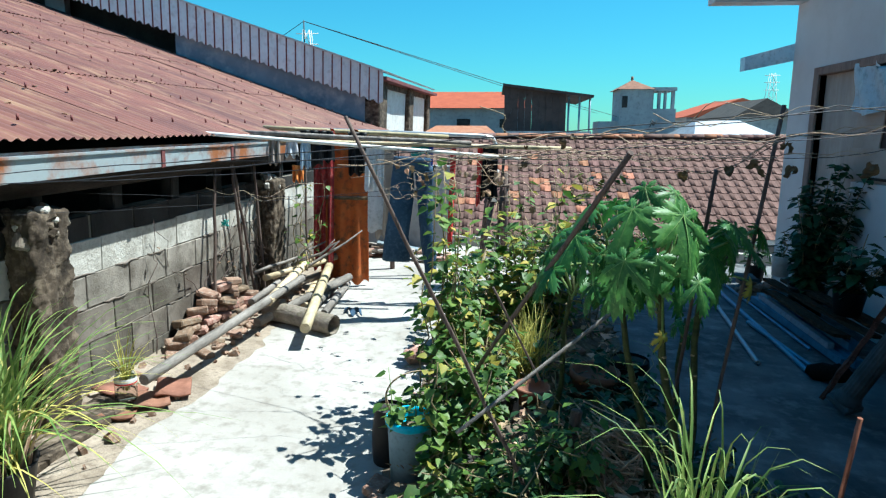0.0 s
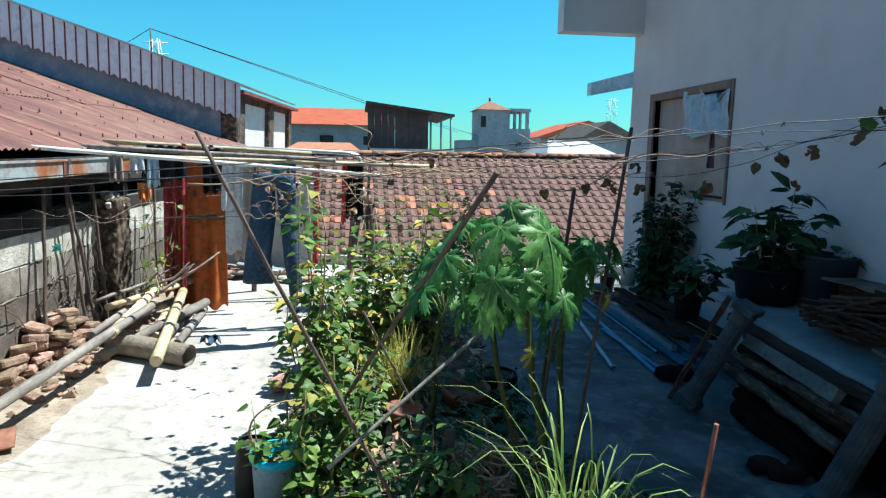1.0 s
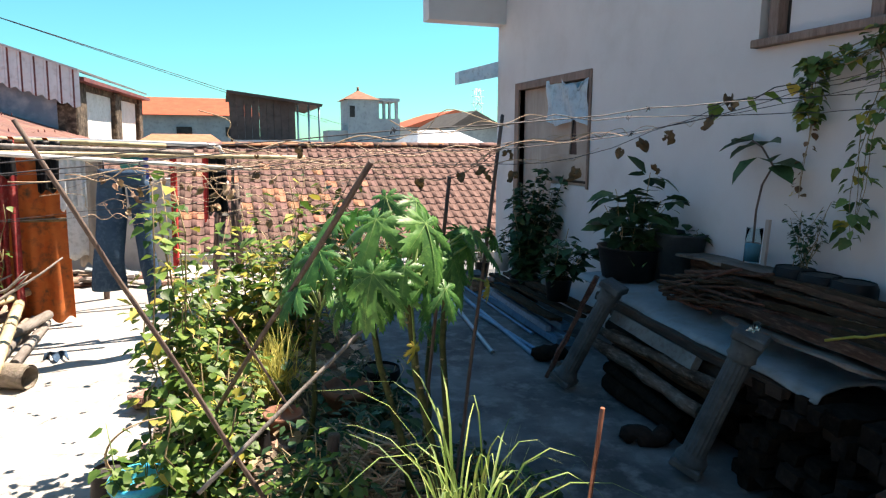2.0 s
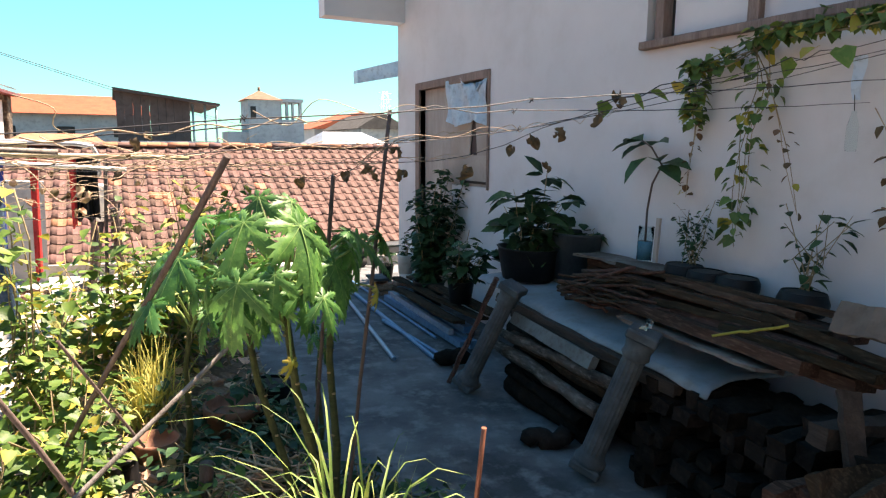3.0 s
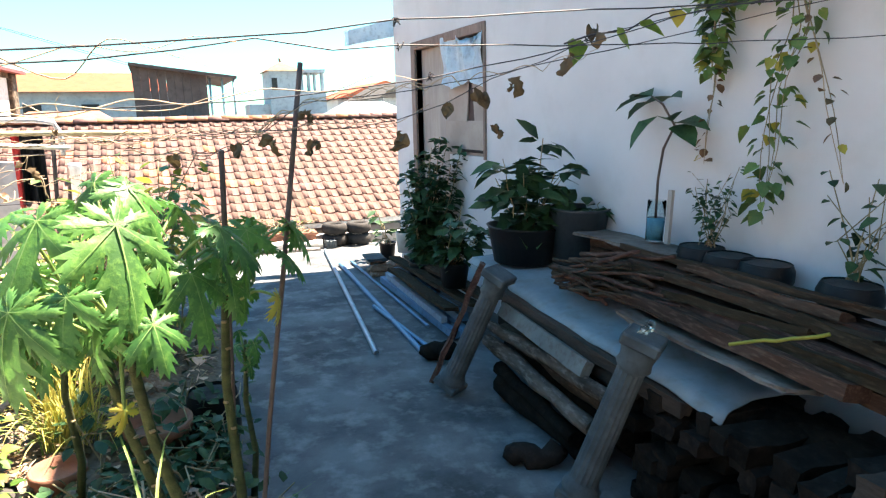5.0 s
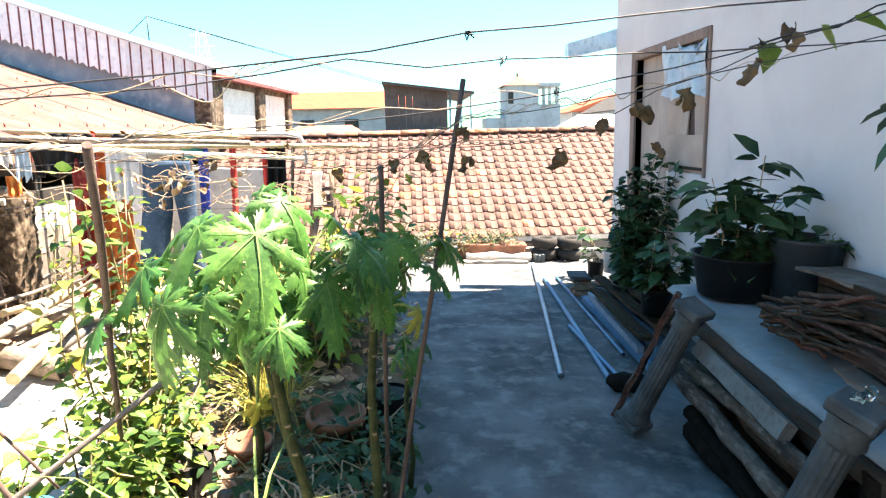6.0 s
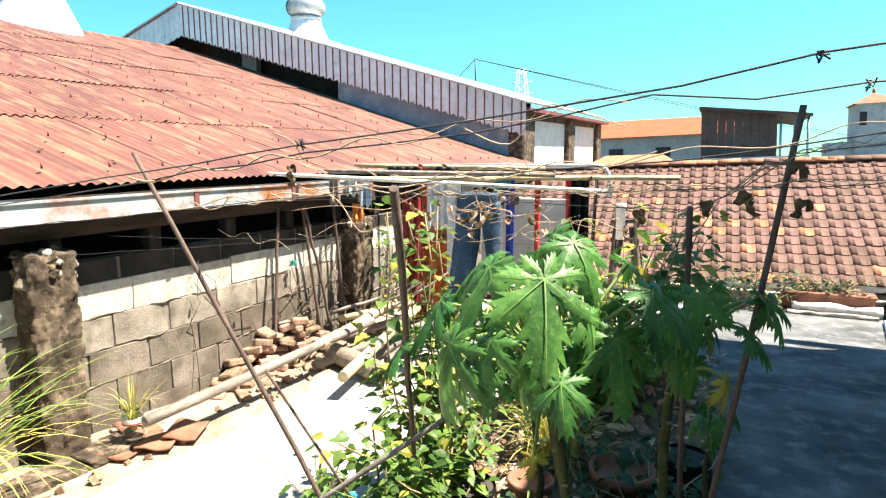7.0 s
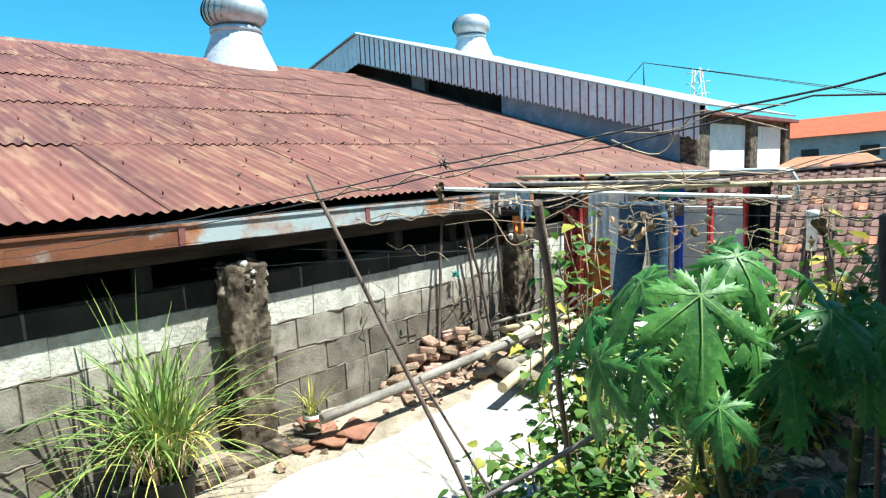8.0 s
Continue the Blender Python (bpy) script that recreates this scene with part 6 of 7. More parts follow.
dead_vine()
for at, s in (((1.99, 4.02, 1.62), 0.1), ((1.57, 4.06, 1.6), 0.1), ((1.47, 4.08, 1.6), 0.08), ((2.16, 3.78, 1.75), 0.09), ((2.28, 3.75, 1.8), 0.08), ((2.5, 3.68, 1.93), 0.09), ((2.07, 3.8, 1.71), 0.07), ((1.72, 4.05, 1.6), 0.09), ((1.7, 4.08, 1.7), 0.07), ((2.2, 3.72, 1.66), 0.05), ((2.4, 3.7, 1.86), 0.08), ((1.3, 4.1, 1.55), 0.07), ((0.9, 4.3, 1.5), 0.08), ((0.75, 3.2, 1.69), 0.06)):
    bm = B()
    curled_leaf(bm, Vector(at) + rvec(0.01), s * RNG.uniform(0.45, 0.7), (RNG.uniform(-0.5, 0.5), RNG.uniform(-0.3, 0.3), -1), RNG)
    if RNG.random() < 0.5:
        curled_leaf(bm, Vector(at) + rvec(0.02), s * RNG.uniform(0.3, 0.5), (RNG.uniform(-0.9, 0.9), RNG.uniform(-0.3, 0.3), -0.6), RNG)
    solo("dead_leaf", bm, M["dry"], "curled brown dead leaf hanging on the wire", "leaf", "dead leaves", smooth=True)

# ---- timber pile by the white wall ----
def timber(name, a, b, w, h, m, label, category="timber", roll=0.0, group="timber pile", jig=0.006, rough=0.012):
    """A worn squared beam or plank between two points."""
    a, b = Vector(a), Vector(b)
    d = b - a
    bm = B()
    n = 8
    x = d.normalized()
    y = Vector((0, 0, 1)).cross(x).normalized()
    z = x.cross(y)
    q = Matrix.Rotation(radians(roll), 3, x)
    y, z = q @ y, q @ z
    rings = []
    for i in range(n + 1):
        p = a + d * i / n + rvec(rough * 0.4)
        rings.append([bm.verts.new(p + y * (sy * w / 2) + z * (sz * h / 2) + rvec(jig)) for sy, sz in ((-1, -1), (-1, 0.1), (-1, 1), (0.1, 1.05), (1, 1), (1, -0.1), (1, -1), (0, -1))])
    for r, s in zip(rings, rings[1:]):
        for k in range(8):
            bm.faces.new((r[k], r[(k + 1) % 8], s[(k + 1) % 8], s[k]))
    bm.faces.new(rings[0][::-1])
    bm.faces.new(rings[-1])
    return solo(name, bm, m, label, category, group)


def log(a, b, r, label="rough grey log in the pile", m="wood"):
    bm = B()
    p = wander(a, b, 7, 0.015)
    tube(bm, p, [r * RNG.uniform(0.85, 1.15) for _ in p], 9)
    return solo("log", bm, M[m], label, "log", "timber pile")


# Lower and inner logs are coloured black to paint the pile's inner shade.
for a, b, r, m, label in (((2.985, 5.32, 0.43), (2.98, 4.1, 0.49), 0.034, "bark", "crooked weathered log on the front of the pile"), ((2.985, 5.36, 0.32), (2.97, 4.2, 0.3), 0.043, "bark", "thick weathered log with split bark"), ((3.06, 5.3, 0.4), (3.05, 4.15, 0.4), 0.05, "wood", "dark brown log behind the front ones"),
                          ((2.99, 5.2, 0.2), (2.98, 4.35, 0.17), 0.04, "char", "log low in the pile, coloured black for shade"), ((3.05, 5.25, 0.07), (3.08, 4.3, 0.07), 0.07, "char", "log on the floor, coloured black for shade"), ((3.13, 5.4, 0.54), (3.11, 4.1, 0.51), 0.05, "beam", "dark log under the sheet"),
                          ((3.18, 5.4, 0.22), (3.2, 4.2, 0.22), 0.08, "char", "log inside the pile, coloured black for shade"), ((3.35, 5.6, 0.1), (3.35, 2.9, 0.1), 0.1, "char", "log at the bottom of the pile, coloured black for shade"), ((3.2, 5.5, 0.4), (3.22, 4.1, 0.4), 0.08, "char", "log inside the pile, coloured black for shade"), ((3.4, 5.6, 0.34), (3.42, 2.8, 0.34), 0.1, "char", "long log against the wall, coloured black for shade"), ((3.36, 5.6, 0.56), (3.38, 2.8, 0.55), 0.09, "char", "long log under the sheet, coloured black for shade"), ((3.24, 5.5, 0.57), (3.26, 3.6, 0.55), 0.06, "char", "dark log under the sheet")):
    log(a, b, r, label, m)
timber("board", (2.99, 5.18, 0.575), (2.985, 4.3, 0.545), 0.05, 0.08, M["paintboard"], "short board with flaking grey paint", "board", roll=-25, jig=0.002, rough=0.003)
timber("beam", (3.5, 2.95, 0.7), (2.95, 2.98, 0.72), 0.08, 0.08, M["beam"], "blackened beam propping the planks", "beam")
timber("beam", (3.05, 5.5, 0.645), (3.06, 3.75, 0.585), 0.06, 0.06, M["beam"], "blackened beam under the sheet", "beam")
RP = random.Random(19)
for a, b, w, h in (((3.52, 4.62, 0.93), (3.5, 3.2, 0.96), 0.16, 0.06), ((3.3, 4.3, 0.84), (3.27, 3.3, 0.85), 0.15, 0.06), ((3.4, 4.35, 0.88), (3.36, 3.22, 0.9), 0.13, 0.05), ((3.46, 4.4, 0.86), (3.46, 3.1, 0.87), 0.12, 0.08), ((3.34, 4.25, 0.9), (3.36, 3.4, 0.93), 0.1, 0.035), ((3.44, 4.5, 0.95), (3.4, 3.3, 0.96), 0.13, 0.035),
                   ((3.56, 4.7, 0.99), (3.52, 3.15, 1.02), 0.17, 0.03), ((3.5, 4.3, 1.0), (3.44, 3.35, 1.0), 0.09, 0.035), ((3.42, 4.2, 0.82), (3.4, 3.0, 0.83), 0.15, 0.06), ((3.3, 3.75, 0.9), (3.3, 2.95, 0.9), 0.08, 0.04), ((3.4, 3.5, 0.97), (3.3, 2.7, 0.93), 0.09, 0.045)):
    a, b = Vector(a) + Vector((0, RP.uniform(-0.12, 0.1), 0)), Vector(b) + Vector((RP.uniform(-0.05, 0.04), RP.uniform(-0.1, 0.15), RP.uniform(0, 0.02)))
    timber("plank", a, b, w * 0.9, h, M["wood"], "old brown timber plank lying on the pile", "plank", roll=RP.uniform(-20, 20), jig=0.004, rough=0.01)
timber("plank", (3.24, 4.34, 0.785), (3.23, 3.4, 0.79), 0.19, 0.018, M["paleboard"], "stained brown board laid over the sheet", "board", roll=-8, jig=0.007)
for k in range(96):   # filler offcuts, coloured black for the shade under the planks
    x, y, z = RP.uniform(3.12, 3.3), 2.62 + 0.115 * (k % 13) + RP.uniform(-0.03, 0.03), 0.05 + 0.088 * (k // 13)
    timber("offcut", (x - 0.14, y + RP.uniform(-0.05, 0.05), z), (3.52, y + RP.uniform(-0.05, 0.05), z + RP.uniform(-0.015, 0.015)), RP.uniform(0.07, 0.11), RP.uniform(0.06, 0.085), M["char"], "filler offcut under the planks, coloured black for shade", "offcut", RP.uniform(-12, 12), "packed offcuts", jig=0.006)
bm = B()


def sheet_fn(u, v):
    x = 3.06 + 0.55 * u
    y = 3.58 + 2.3 * v + 0.04 * math.sin(5 * u)
    return Vector((x, y, 0.63 + 0.09 * v + 0.07 * u + 0.012 * math.sin(9 * v + 4 * u) + 0.01 * noise.noise((u * 6, v * 12, 0)) - 0.02 * (u < 0.01)))


grid(bm, 12, 40, sheet_fn)
solid(bm, 0.008)
solo("fibre_sheet", bm, M["sheet"], "large pale blue-grey sheet laid over the timber pile", "sheet")
for k in range(64):
    a = Vector((RNG.uniform(3.12, 3.4), RNG.uniform(4.65, 5.05), 0.77 + RNG.uniform(0, 0.17)))
    b = a + Vector((RNG.uniform(-0.05, 0.3), RNG.uniform(-0.7, -0.25), RNG.uniform(-0.03, 0.13)))
    bm = B()
    p = wander(a, b, 5, 0.02)
    r = RNG.uniform(0.006, 0.017)
    tube(bm, p, [r * (1 - 0.08 * i) for i in range(6)], 6)
    solo("firewood_stick", bm, M["wood"], "thin brown firewood stick on the pile", "stick", "bundle of sticks")
# split firewood at the near end
for k in range(22):
    x, y, z = 2.93 + RNG.uniform(-0.04, 0.06), 2.66 + 0.105 * (k % 4) + RNG.uniform(-0.02, 0.02), 0.06 + 0.115 * (k // 4)
    timber("firewood", (x - 0.16, y + RNG.uniform(-0.08, 0.08), z), (x + 0.28, y + RNG.uniform(-0.08, 0.08), z + RNG.uniform(-0.02, 0.06)), 0.09, 0.06, M["wood"], "short split firewood piece stacked on the floor", "firewood", RNG.uniform(0, 90), "stacked firewood")
timber("post", (3.04, 2.95, 0.9), (2.97, 2.8, 0.5), 0.075, 0.03, M["beam"], "short board leaning on the pile", "board")
timber("board", (3.38, 3.26, 1.075), (3.42, 2.98, 1.08), 0.14, 0.012, M["kraft"], "bent brown cardboard on the pile", "cardboard", roll=60)
timber("board", (3.5, 2.95, 1.06), (3.52, 2.2, 1.06), 0.22, 0.02, M["beam"], "dark grey board leaning on the wall", "board", roll=80)
timber("beam", (3.3, 2.9, 0.95), (3.2, 1.9, 0.92), 0.08, 0.06, M["beam"], "dark beam across the end of the pile", "beam")


for k in range(3):
    timber("beam", (3.66, 5.22, 0.8 + 0.075 * k), (3.68, 4.42, 0.83 + 0.075 * k), 0.12, 0.07, M["wood"], "old beam stacked against the wall", "beam", roll=RNG.uniform(-4, 4))
timber("board", (3.6, 5.25, 0.995), (3.64, 4.45, 1.02), 0.24, 0.02, M["paleboard"], "pale old board laid along the wall as a shelf", "board", jig=0.004)


def column(base, top, r=0.062):
    """A fluted cast column lying against the pile."""
    base, top = Vector(base), Vector(top)
    ln = (top - base).length
    c = thing("stone_column", base, "fluted grey cast-stone column leaning on the timber pile", "column", "cast columns")
    c.rotation_mode = "QUATERNION"
    c.rotation_quaternion = (top - base).to_track_quat("Z", "Y")
    bm = B()

    def fn(u, v):
        a = u * 2 * math.pi
        rr = r * (1 - 0.1 * v) * (1 - 0.09 * abs(math.sin(a * 8)))
        return Vector((rr * math.cos(a), rr * math.sin(a), 0.1 + (ln - 0.24) * v))
    grid(bm, 96, 6, fn)
    part("shaft", bm, M["colstone"], c)
    bm = B()
    box(bm, -r * 1.3, -r * 1.3, 0, r * 1.3, r * 1.3, 0.045, bevel=0.008)
    lathe(bm, [(r * 1.28, 0.044), (r * 1.32, 0.058), (r * 1.24, 0.075), (r * 1.1, 0.085), (r * 1.08, 0.1), (r, 0.112)], 24)
    part("base", bm, M["colstone"], c)
    bm = B()
    lathe(bm, [(r * 0.9, ln - 0.16), (r * 1.15, ln - 0.14), (r * 1.05, ln - 0.11), (r * 1.25, ln - 0.05)], 24)
    box(bm, -r * 1.25, -r * 1.25, ln - 0.05, r * 1.25, r * 1.25, ln, bevel=0.008)
    part("capital", bm, M["colstone"], c)
    return c


column((2.735, 5.37, 0.05), (2.915, 5.08, 0.83))
column((2.83, 4.1, 0.05), (2.975, 3.91, 0.85), 0.064)
timber("red_beam", (2.67, 5.5, 0.03), (2.93, 5.35, 0.82), 0.05, 0.03, M["wood"], "reddish-brown plank leaning beside the column", "plank")
bm = B()
tube(bm, wander((2.95, 3.9, 0.875), (3.02, 3.93, 0.9), 6, 0.02), [0.006, 0.02, 0.012, 0.026, 0.016, 0.02, 0.005], 7)
solo("plastic_bag", bm, M["jarglass"], "crumpled clear plastic bag", "bag", smooth=True)
pole("strap", (3.1, 3.62, 0.9), (3.22, 3.34, 1.02), 0.0065, M["leaf_yellow"], "loose yellow strap on the pile", "strap", wob=0.005)
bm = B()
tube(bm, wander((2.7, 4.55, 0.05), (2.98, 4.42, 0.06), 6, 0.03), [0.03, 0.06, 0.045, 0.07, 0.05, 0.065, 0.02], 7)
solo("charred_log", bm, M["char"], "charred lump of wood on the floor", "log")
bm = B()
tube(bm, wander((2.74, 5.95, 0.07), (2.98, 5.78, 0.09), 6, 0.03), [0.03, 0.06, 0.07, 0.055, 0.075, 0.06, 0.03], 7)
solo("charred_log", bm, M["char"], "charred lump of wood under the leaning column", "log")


def woven_sack(at, s=1.0):
    bm = B()

    def fn(u, v):
        a = u * 2 * math.pi
        r = 0.24 * s * (math.sin(math.pi * min(0.97, 0.14 + 0.84 * v)) ** 0.3) * (1 + 0.16 * noise.noise((math.cos(a) * 2, math.sin(a) * 2, v * 4)) + 0.2 * noise.noise((math.cos(a) * 4, math.sin(a) * 4, v * 7)) + 0.1 * noise.noise((math.cos(a) * 9, math.sin(a) * 9, v * 16)))
        return Vector((r * math.cos(a) * 0.85, r * math.sin(a), 0.62 * s * v + 0.07 * s * v * noise.noise((math.cos(a) * 3, math.sin(a) * 3, 5))))
    grid(bm, 64, 40, fn)
    ob = solo("woven_sack", bm, M["sack"], "crumpled white woven plastic sack", "sack", smooth=True)
    ob.location = at
    return ob


woven_sack((3.08, 2.4, 0.0), 0.95).scale = (1.0, 1.0, 1.5)
woven_sack((3.3, 1.85, 0.0), 1.1)

# steel bars and pipes on the shaded floor
for a, b, r, m, lab in (((2.47, 6.12, 0.02), (2.78, 9.7, 0.02), 0.02, "iron", "thin pale steel pipe lying on the floor"), ((2.79, 5.95, 0.02), (2.8, 8.9, 0.02), 0.022, "ironblue", "pale blue steel pipe lying on the floor"), ((2.86, 6.1, 0.025), (2.74, 7.2, 0.025), 0.018, "ironblue", "short blue steel pipe lying on the floor"), ((3.02, 6.55, 0.02), (2.95, 9.0, 0.02), 0.014, "ironblue", "thin blue steel rod lying on the floor")):
    bm = B()
    tube(bm, [a, b], r, 10, caps=False)
    tube(bm, [a, b], r * 0.8, 10, caps=False)
    for e, g in ((a, b), (b, a)):
        w = (Vector(g) - Vector(e)).normalized() * 0.02
        tube(bm, [Vector(e) + w, Vector(e) + w * 1.1], r * 0.8, 10)
    solo("steel_pipe", bm, M[m], lab, "pipe", "pipes on the floor")
for a, b, w, h, m in (((3.12, 6.2, 0.05), (3.05, 8.0, 0.05), 0.06, 0.06, "ironblue"), ((3.2, 6.15, 0.06), (3.14, 8.1, 0.06), 0.07, 0.07, "ironblue"), ((3.1, 6.4, 0.11), (3.08, 7.9, 0.11), 0.05, 0.05, "iron"), ((3.22, 6.3, 0.15), (3.18, 7.9, 0.16), 0.09, 0.06, "ironblue")):
    timber("steel_channel", a, b, w, h, M[m], "blue-painted steel channel in a low stack", "channel", group="steel channels", jig=0.001, rough=0)
for a, b in (((3.24, 6.1, 0.3), (3.2, 8.1, 0.24)), ((3.36, 6.1, 0.34), (3.34, 8.0, 0.28)), ((3.12, 6.3, 0.22), (3.1, 7.8, 0.2))):
    timber("plank", a, b, 0.12, 0.03, M["wood"], "reddish old plank laid over the steel channels", "plank", roll=RNG.uniform(-8, 8))
for k in range(10):
    b = brick_at(3.1 + 0.12 * (k % 3), 8.3 + 0.13 * ((k // 3) % 2), 0.004 + 0.055 * (k // 4), RNG.uniform(-12, 12), 0, 0, "old red brick in a small stack under the pots")
    b["group"] = "bricks under the pots"
timber("slab", (3.05, 8.2, 0.2), (3.06, 8.5, 0.2), 0.2, 0.025, M["colstone"], "thin pale stone slab on the bricks", "slab")

# far end of the terrace
bm = B()
for y0, z0 in ((10.08, 0.02),):
    box(bm, 1.85, y0 - 0.1, 0.02, 2.72, y0 + 0.1, 0.2, bevel=0.015)
    box(bm, 1.83, y0 - 0.12, 0.17, 2.74, y0 + 0.12, 0.21, bevel=0.012)
solo("trough_planter", bm, M["terracotta"], "long terracotta trough planter at the terrace edge", "planter")
climber("trough_plants", (2.3, 10.08, 0.2), "low green seedlings growing in the trough", bundle(2.28, 10.08, 0.42, 0.07, 0.2, 0.42, 30, random.Random(51), 0.2), 0.05, 9, "leaf_dark", "plant", "oval", 0.06, yellow=0.2, seed=51)
climber("edge_plants", (1.2, 9.9, 0.1), "low plants along the terrace edge", bundle(1.1, 9.9, 0.8, 0.15, 0.0, 0.5, 40, random.Random(52), 0.3), 0.06, 12, "leaf_dark", "plant", "oval", 0.08, yellow=0.2, seed=52)
for x in (2.98, 3.3):
    bm = B()
    bmesh.ops.create_uvsphere(bm, u_segments=6, v_segments=4, radius=0.001)
    bm.clear()
    n, mseg = 28, 10
    vs = [[bm.verts.new(((0.12 + 0.05 * math.cos(2 * math.pi * j / mseg)) * math.cos(2 * math.pi * i / n), (0.12 + 0.05 * math.cos(2 * math.pi * j / mseg)) * math.sin(2 * math.pi * i / n), 0.075 + 0.07 * math.sin(2 * math.pi * j / mseg) + 0.006 * (i % 2))) for j in range(mseg)] for i in range(n)]
    for i in range(n):
        for j in range(mseg):
            bm.faces.new((vs[i][j], vs[(i + 1) % n][j], vs[(i + 1) % n][(j + 1) % mseg], vs[i][(j + 1) % mseg]))
    for k in (0, 1):
        ob = solo("tyre", bm.copy(), M["rubber"], "old black tyre lying at the terrace edge", "tyre", "old tyres", smooth=True)
        ob.location = (x, 10.08, 0.0 + 0.15 * k)
    bm.free()
bm = B()
tube(bm, wander((1.95, 9.9, 0.06), (2.78, 9.92, 0.06), 9, 0.008), [0.05 + 0.012 * math.sin(5 * i) for i in range(10)], 10)
solo("sheet_roll", bm, M["whiteplastic"], "rolled dirty-white plastic sheet", "roll", smooth=True)
timber("plank", (1.9, 9.78, 0.02), (2.74, 9.8, 0.02), 0.06, 0.03, M["ply"], "pale wooden batten on the floor", "plank")
timber("block", (2.82, 9.9, 0.05), (2.95, 9.92, 0.05), 0.12, 0.1, M["colstone"], "grey concrete block at the terrace edge", "block")


# ---- pots and plants by the white wall ----
def tub_plant(at, r, h, label, top, n, leaf_l, m_leaf, seed, pot="black", kind="oval", per=9, spread=0.16):
    p = thing("potted_plant", at, label, "potted plant", "pots by the wall")
    bm = B()
    lathe(bm, [(0.002, 0), (r * 0.8, 0), (r, h * 0.95), (r * 1.05, h), (r * 0.95, h), (r * 0.9, h * 0.88), (0.002, h * 0.86)], 26)
    part("pot", bm, M[pot], p)
    rng = random.Random(seed)
    paths = [wander((rng.uniform(-r, r) * 0.4, rng.uniform(-r, r) * 0.4, h * 0.85), (rng.uniform(-1, 1) * spread, rng.uniform(-1, 1) * spread, top * rng.uniform(0.55, 1)), 6, 0.02, rng) for _ in range(n)]
    stem_bunch(p, paths, 0.006, 0.003, M["stem"])
    leafy(p, paths, per, leaf_l, M[m_leaf], kind, leaf_l * 0.35, "foliage", 0.35, rng)
    return p


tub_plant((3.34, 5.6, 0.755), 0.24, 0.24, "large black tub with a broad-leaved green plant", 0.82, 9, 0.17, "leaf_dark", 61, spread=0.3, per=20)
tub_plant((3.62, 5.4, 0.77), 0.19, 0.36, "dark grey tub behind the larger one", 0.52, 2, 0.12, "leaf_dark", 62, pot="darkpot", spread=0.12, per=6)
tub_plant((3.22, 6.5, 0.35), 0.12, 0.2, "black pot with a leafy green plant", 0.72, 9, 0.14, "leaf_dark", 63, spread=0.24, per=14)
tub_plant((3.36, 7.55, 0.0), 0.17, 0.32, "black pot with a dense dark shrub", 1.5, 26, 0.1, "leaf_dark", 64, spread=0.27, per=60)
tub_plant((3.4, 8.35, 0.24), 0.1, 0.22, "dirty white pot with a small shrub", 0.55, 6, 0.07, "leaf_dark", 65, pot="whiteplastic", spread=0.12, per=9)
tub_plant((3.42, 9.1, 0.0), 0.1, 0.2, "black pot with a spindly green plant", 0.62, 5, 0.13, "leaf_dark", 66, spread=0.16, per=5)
for x, y in ((3.69, 4.4), (3.67, 4.2), (3.7, 4.02), (3.72, 3.64)):
    poly_bag((x, y, 0.96), 0.115, 0.11, "black grow bag set on the timber pile")
climber("thin_herb", (3.68, 4.36, 1.1), "thin herb with small round leaves in a grow bag", [[(3.68 + RNG.uniform(-0.03, 0.03), 4.36 + RNG.uniform(-0.05, 0.05), 1.08), (3.7, 4.36 + RNG.uniform(-0.12, 0.12), 1.25), (3.7, 4.36 + RNG.uniform(-0.17, 0.17), RNG.uniform(1.33, 1.48))] for _ in range(11)], 0.038, 15, "leaf_dark", "herb", "oval", 0.03, yellow=0, r0=0.003, seed=67)
climber("bare_shrub", (3.72, 3.64, 1.1), "sparse twiggy shrub with a few leaves in a grow bag", [[(3.72, 3.64 + RNG.uniform(-0.03, 0.03), 1.08), (3.74, 3.64 + RNG.uniform(-0.1, 0.1), 1.22), (3.74, 3.64 + RNG.uniform(-0.25, 0.25), RNG.uniform(1.3, 1.5))] for _ in range(9)], 0.075, 5, "leaf_dark", "shrub", "oval", 0.03, yellow=0, r0=0.004, seed=68)


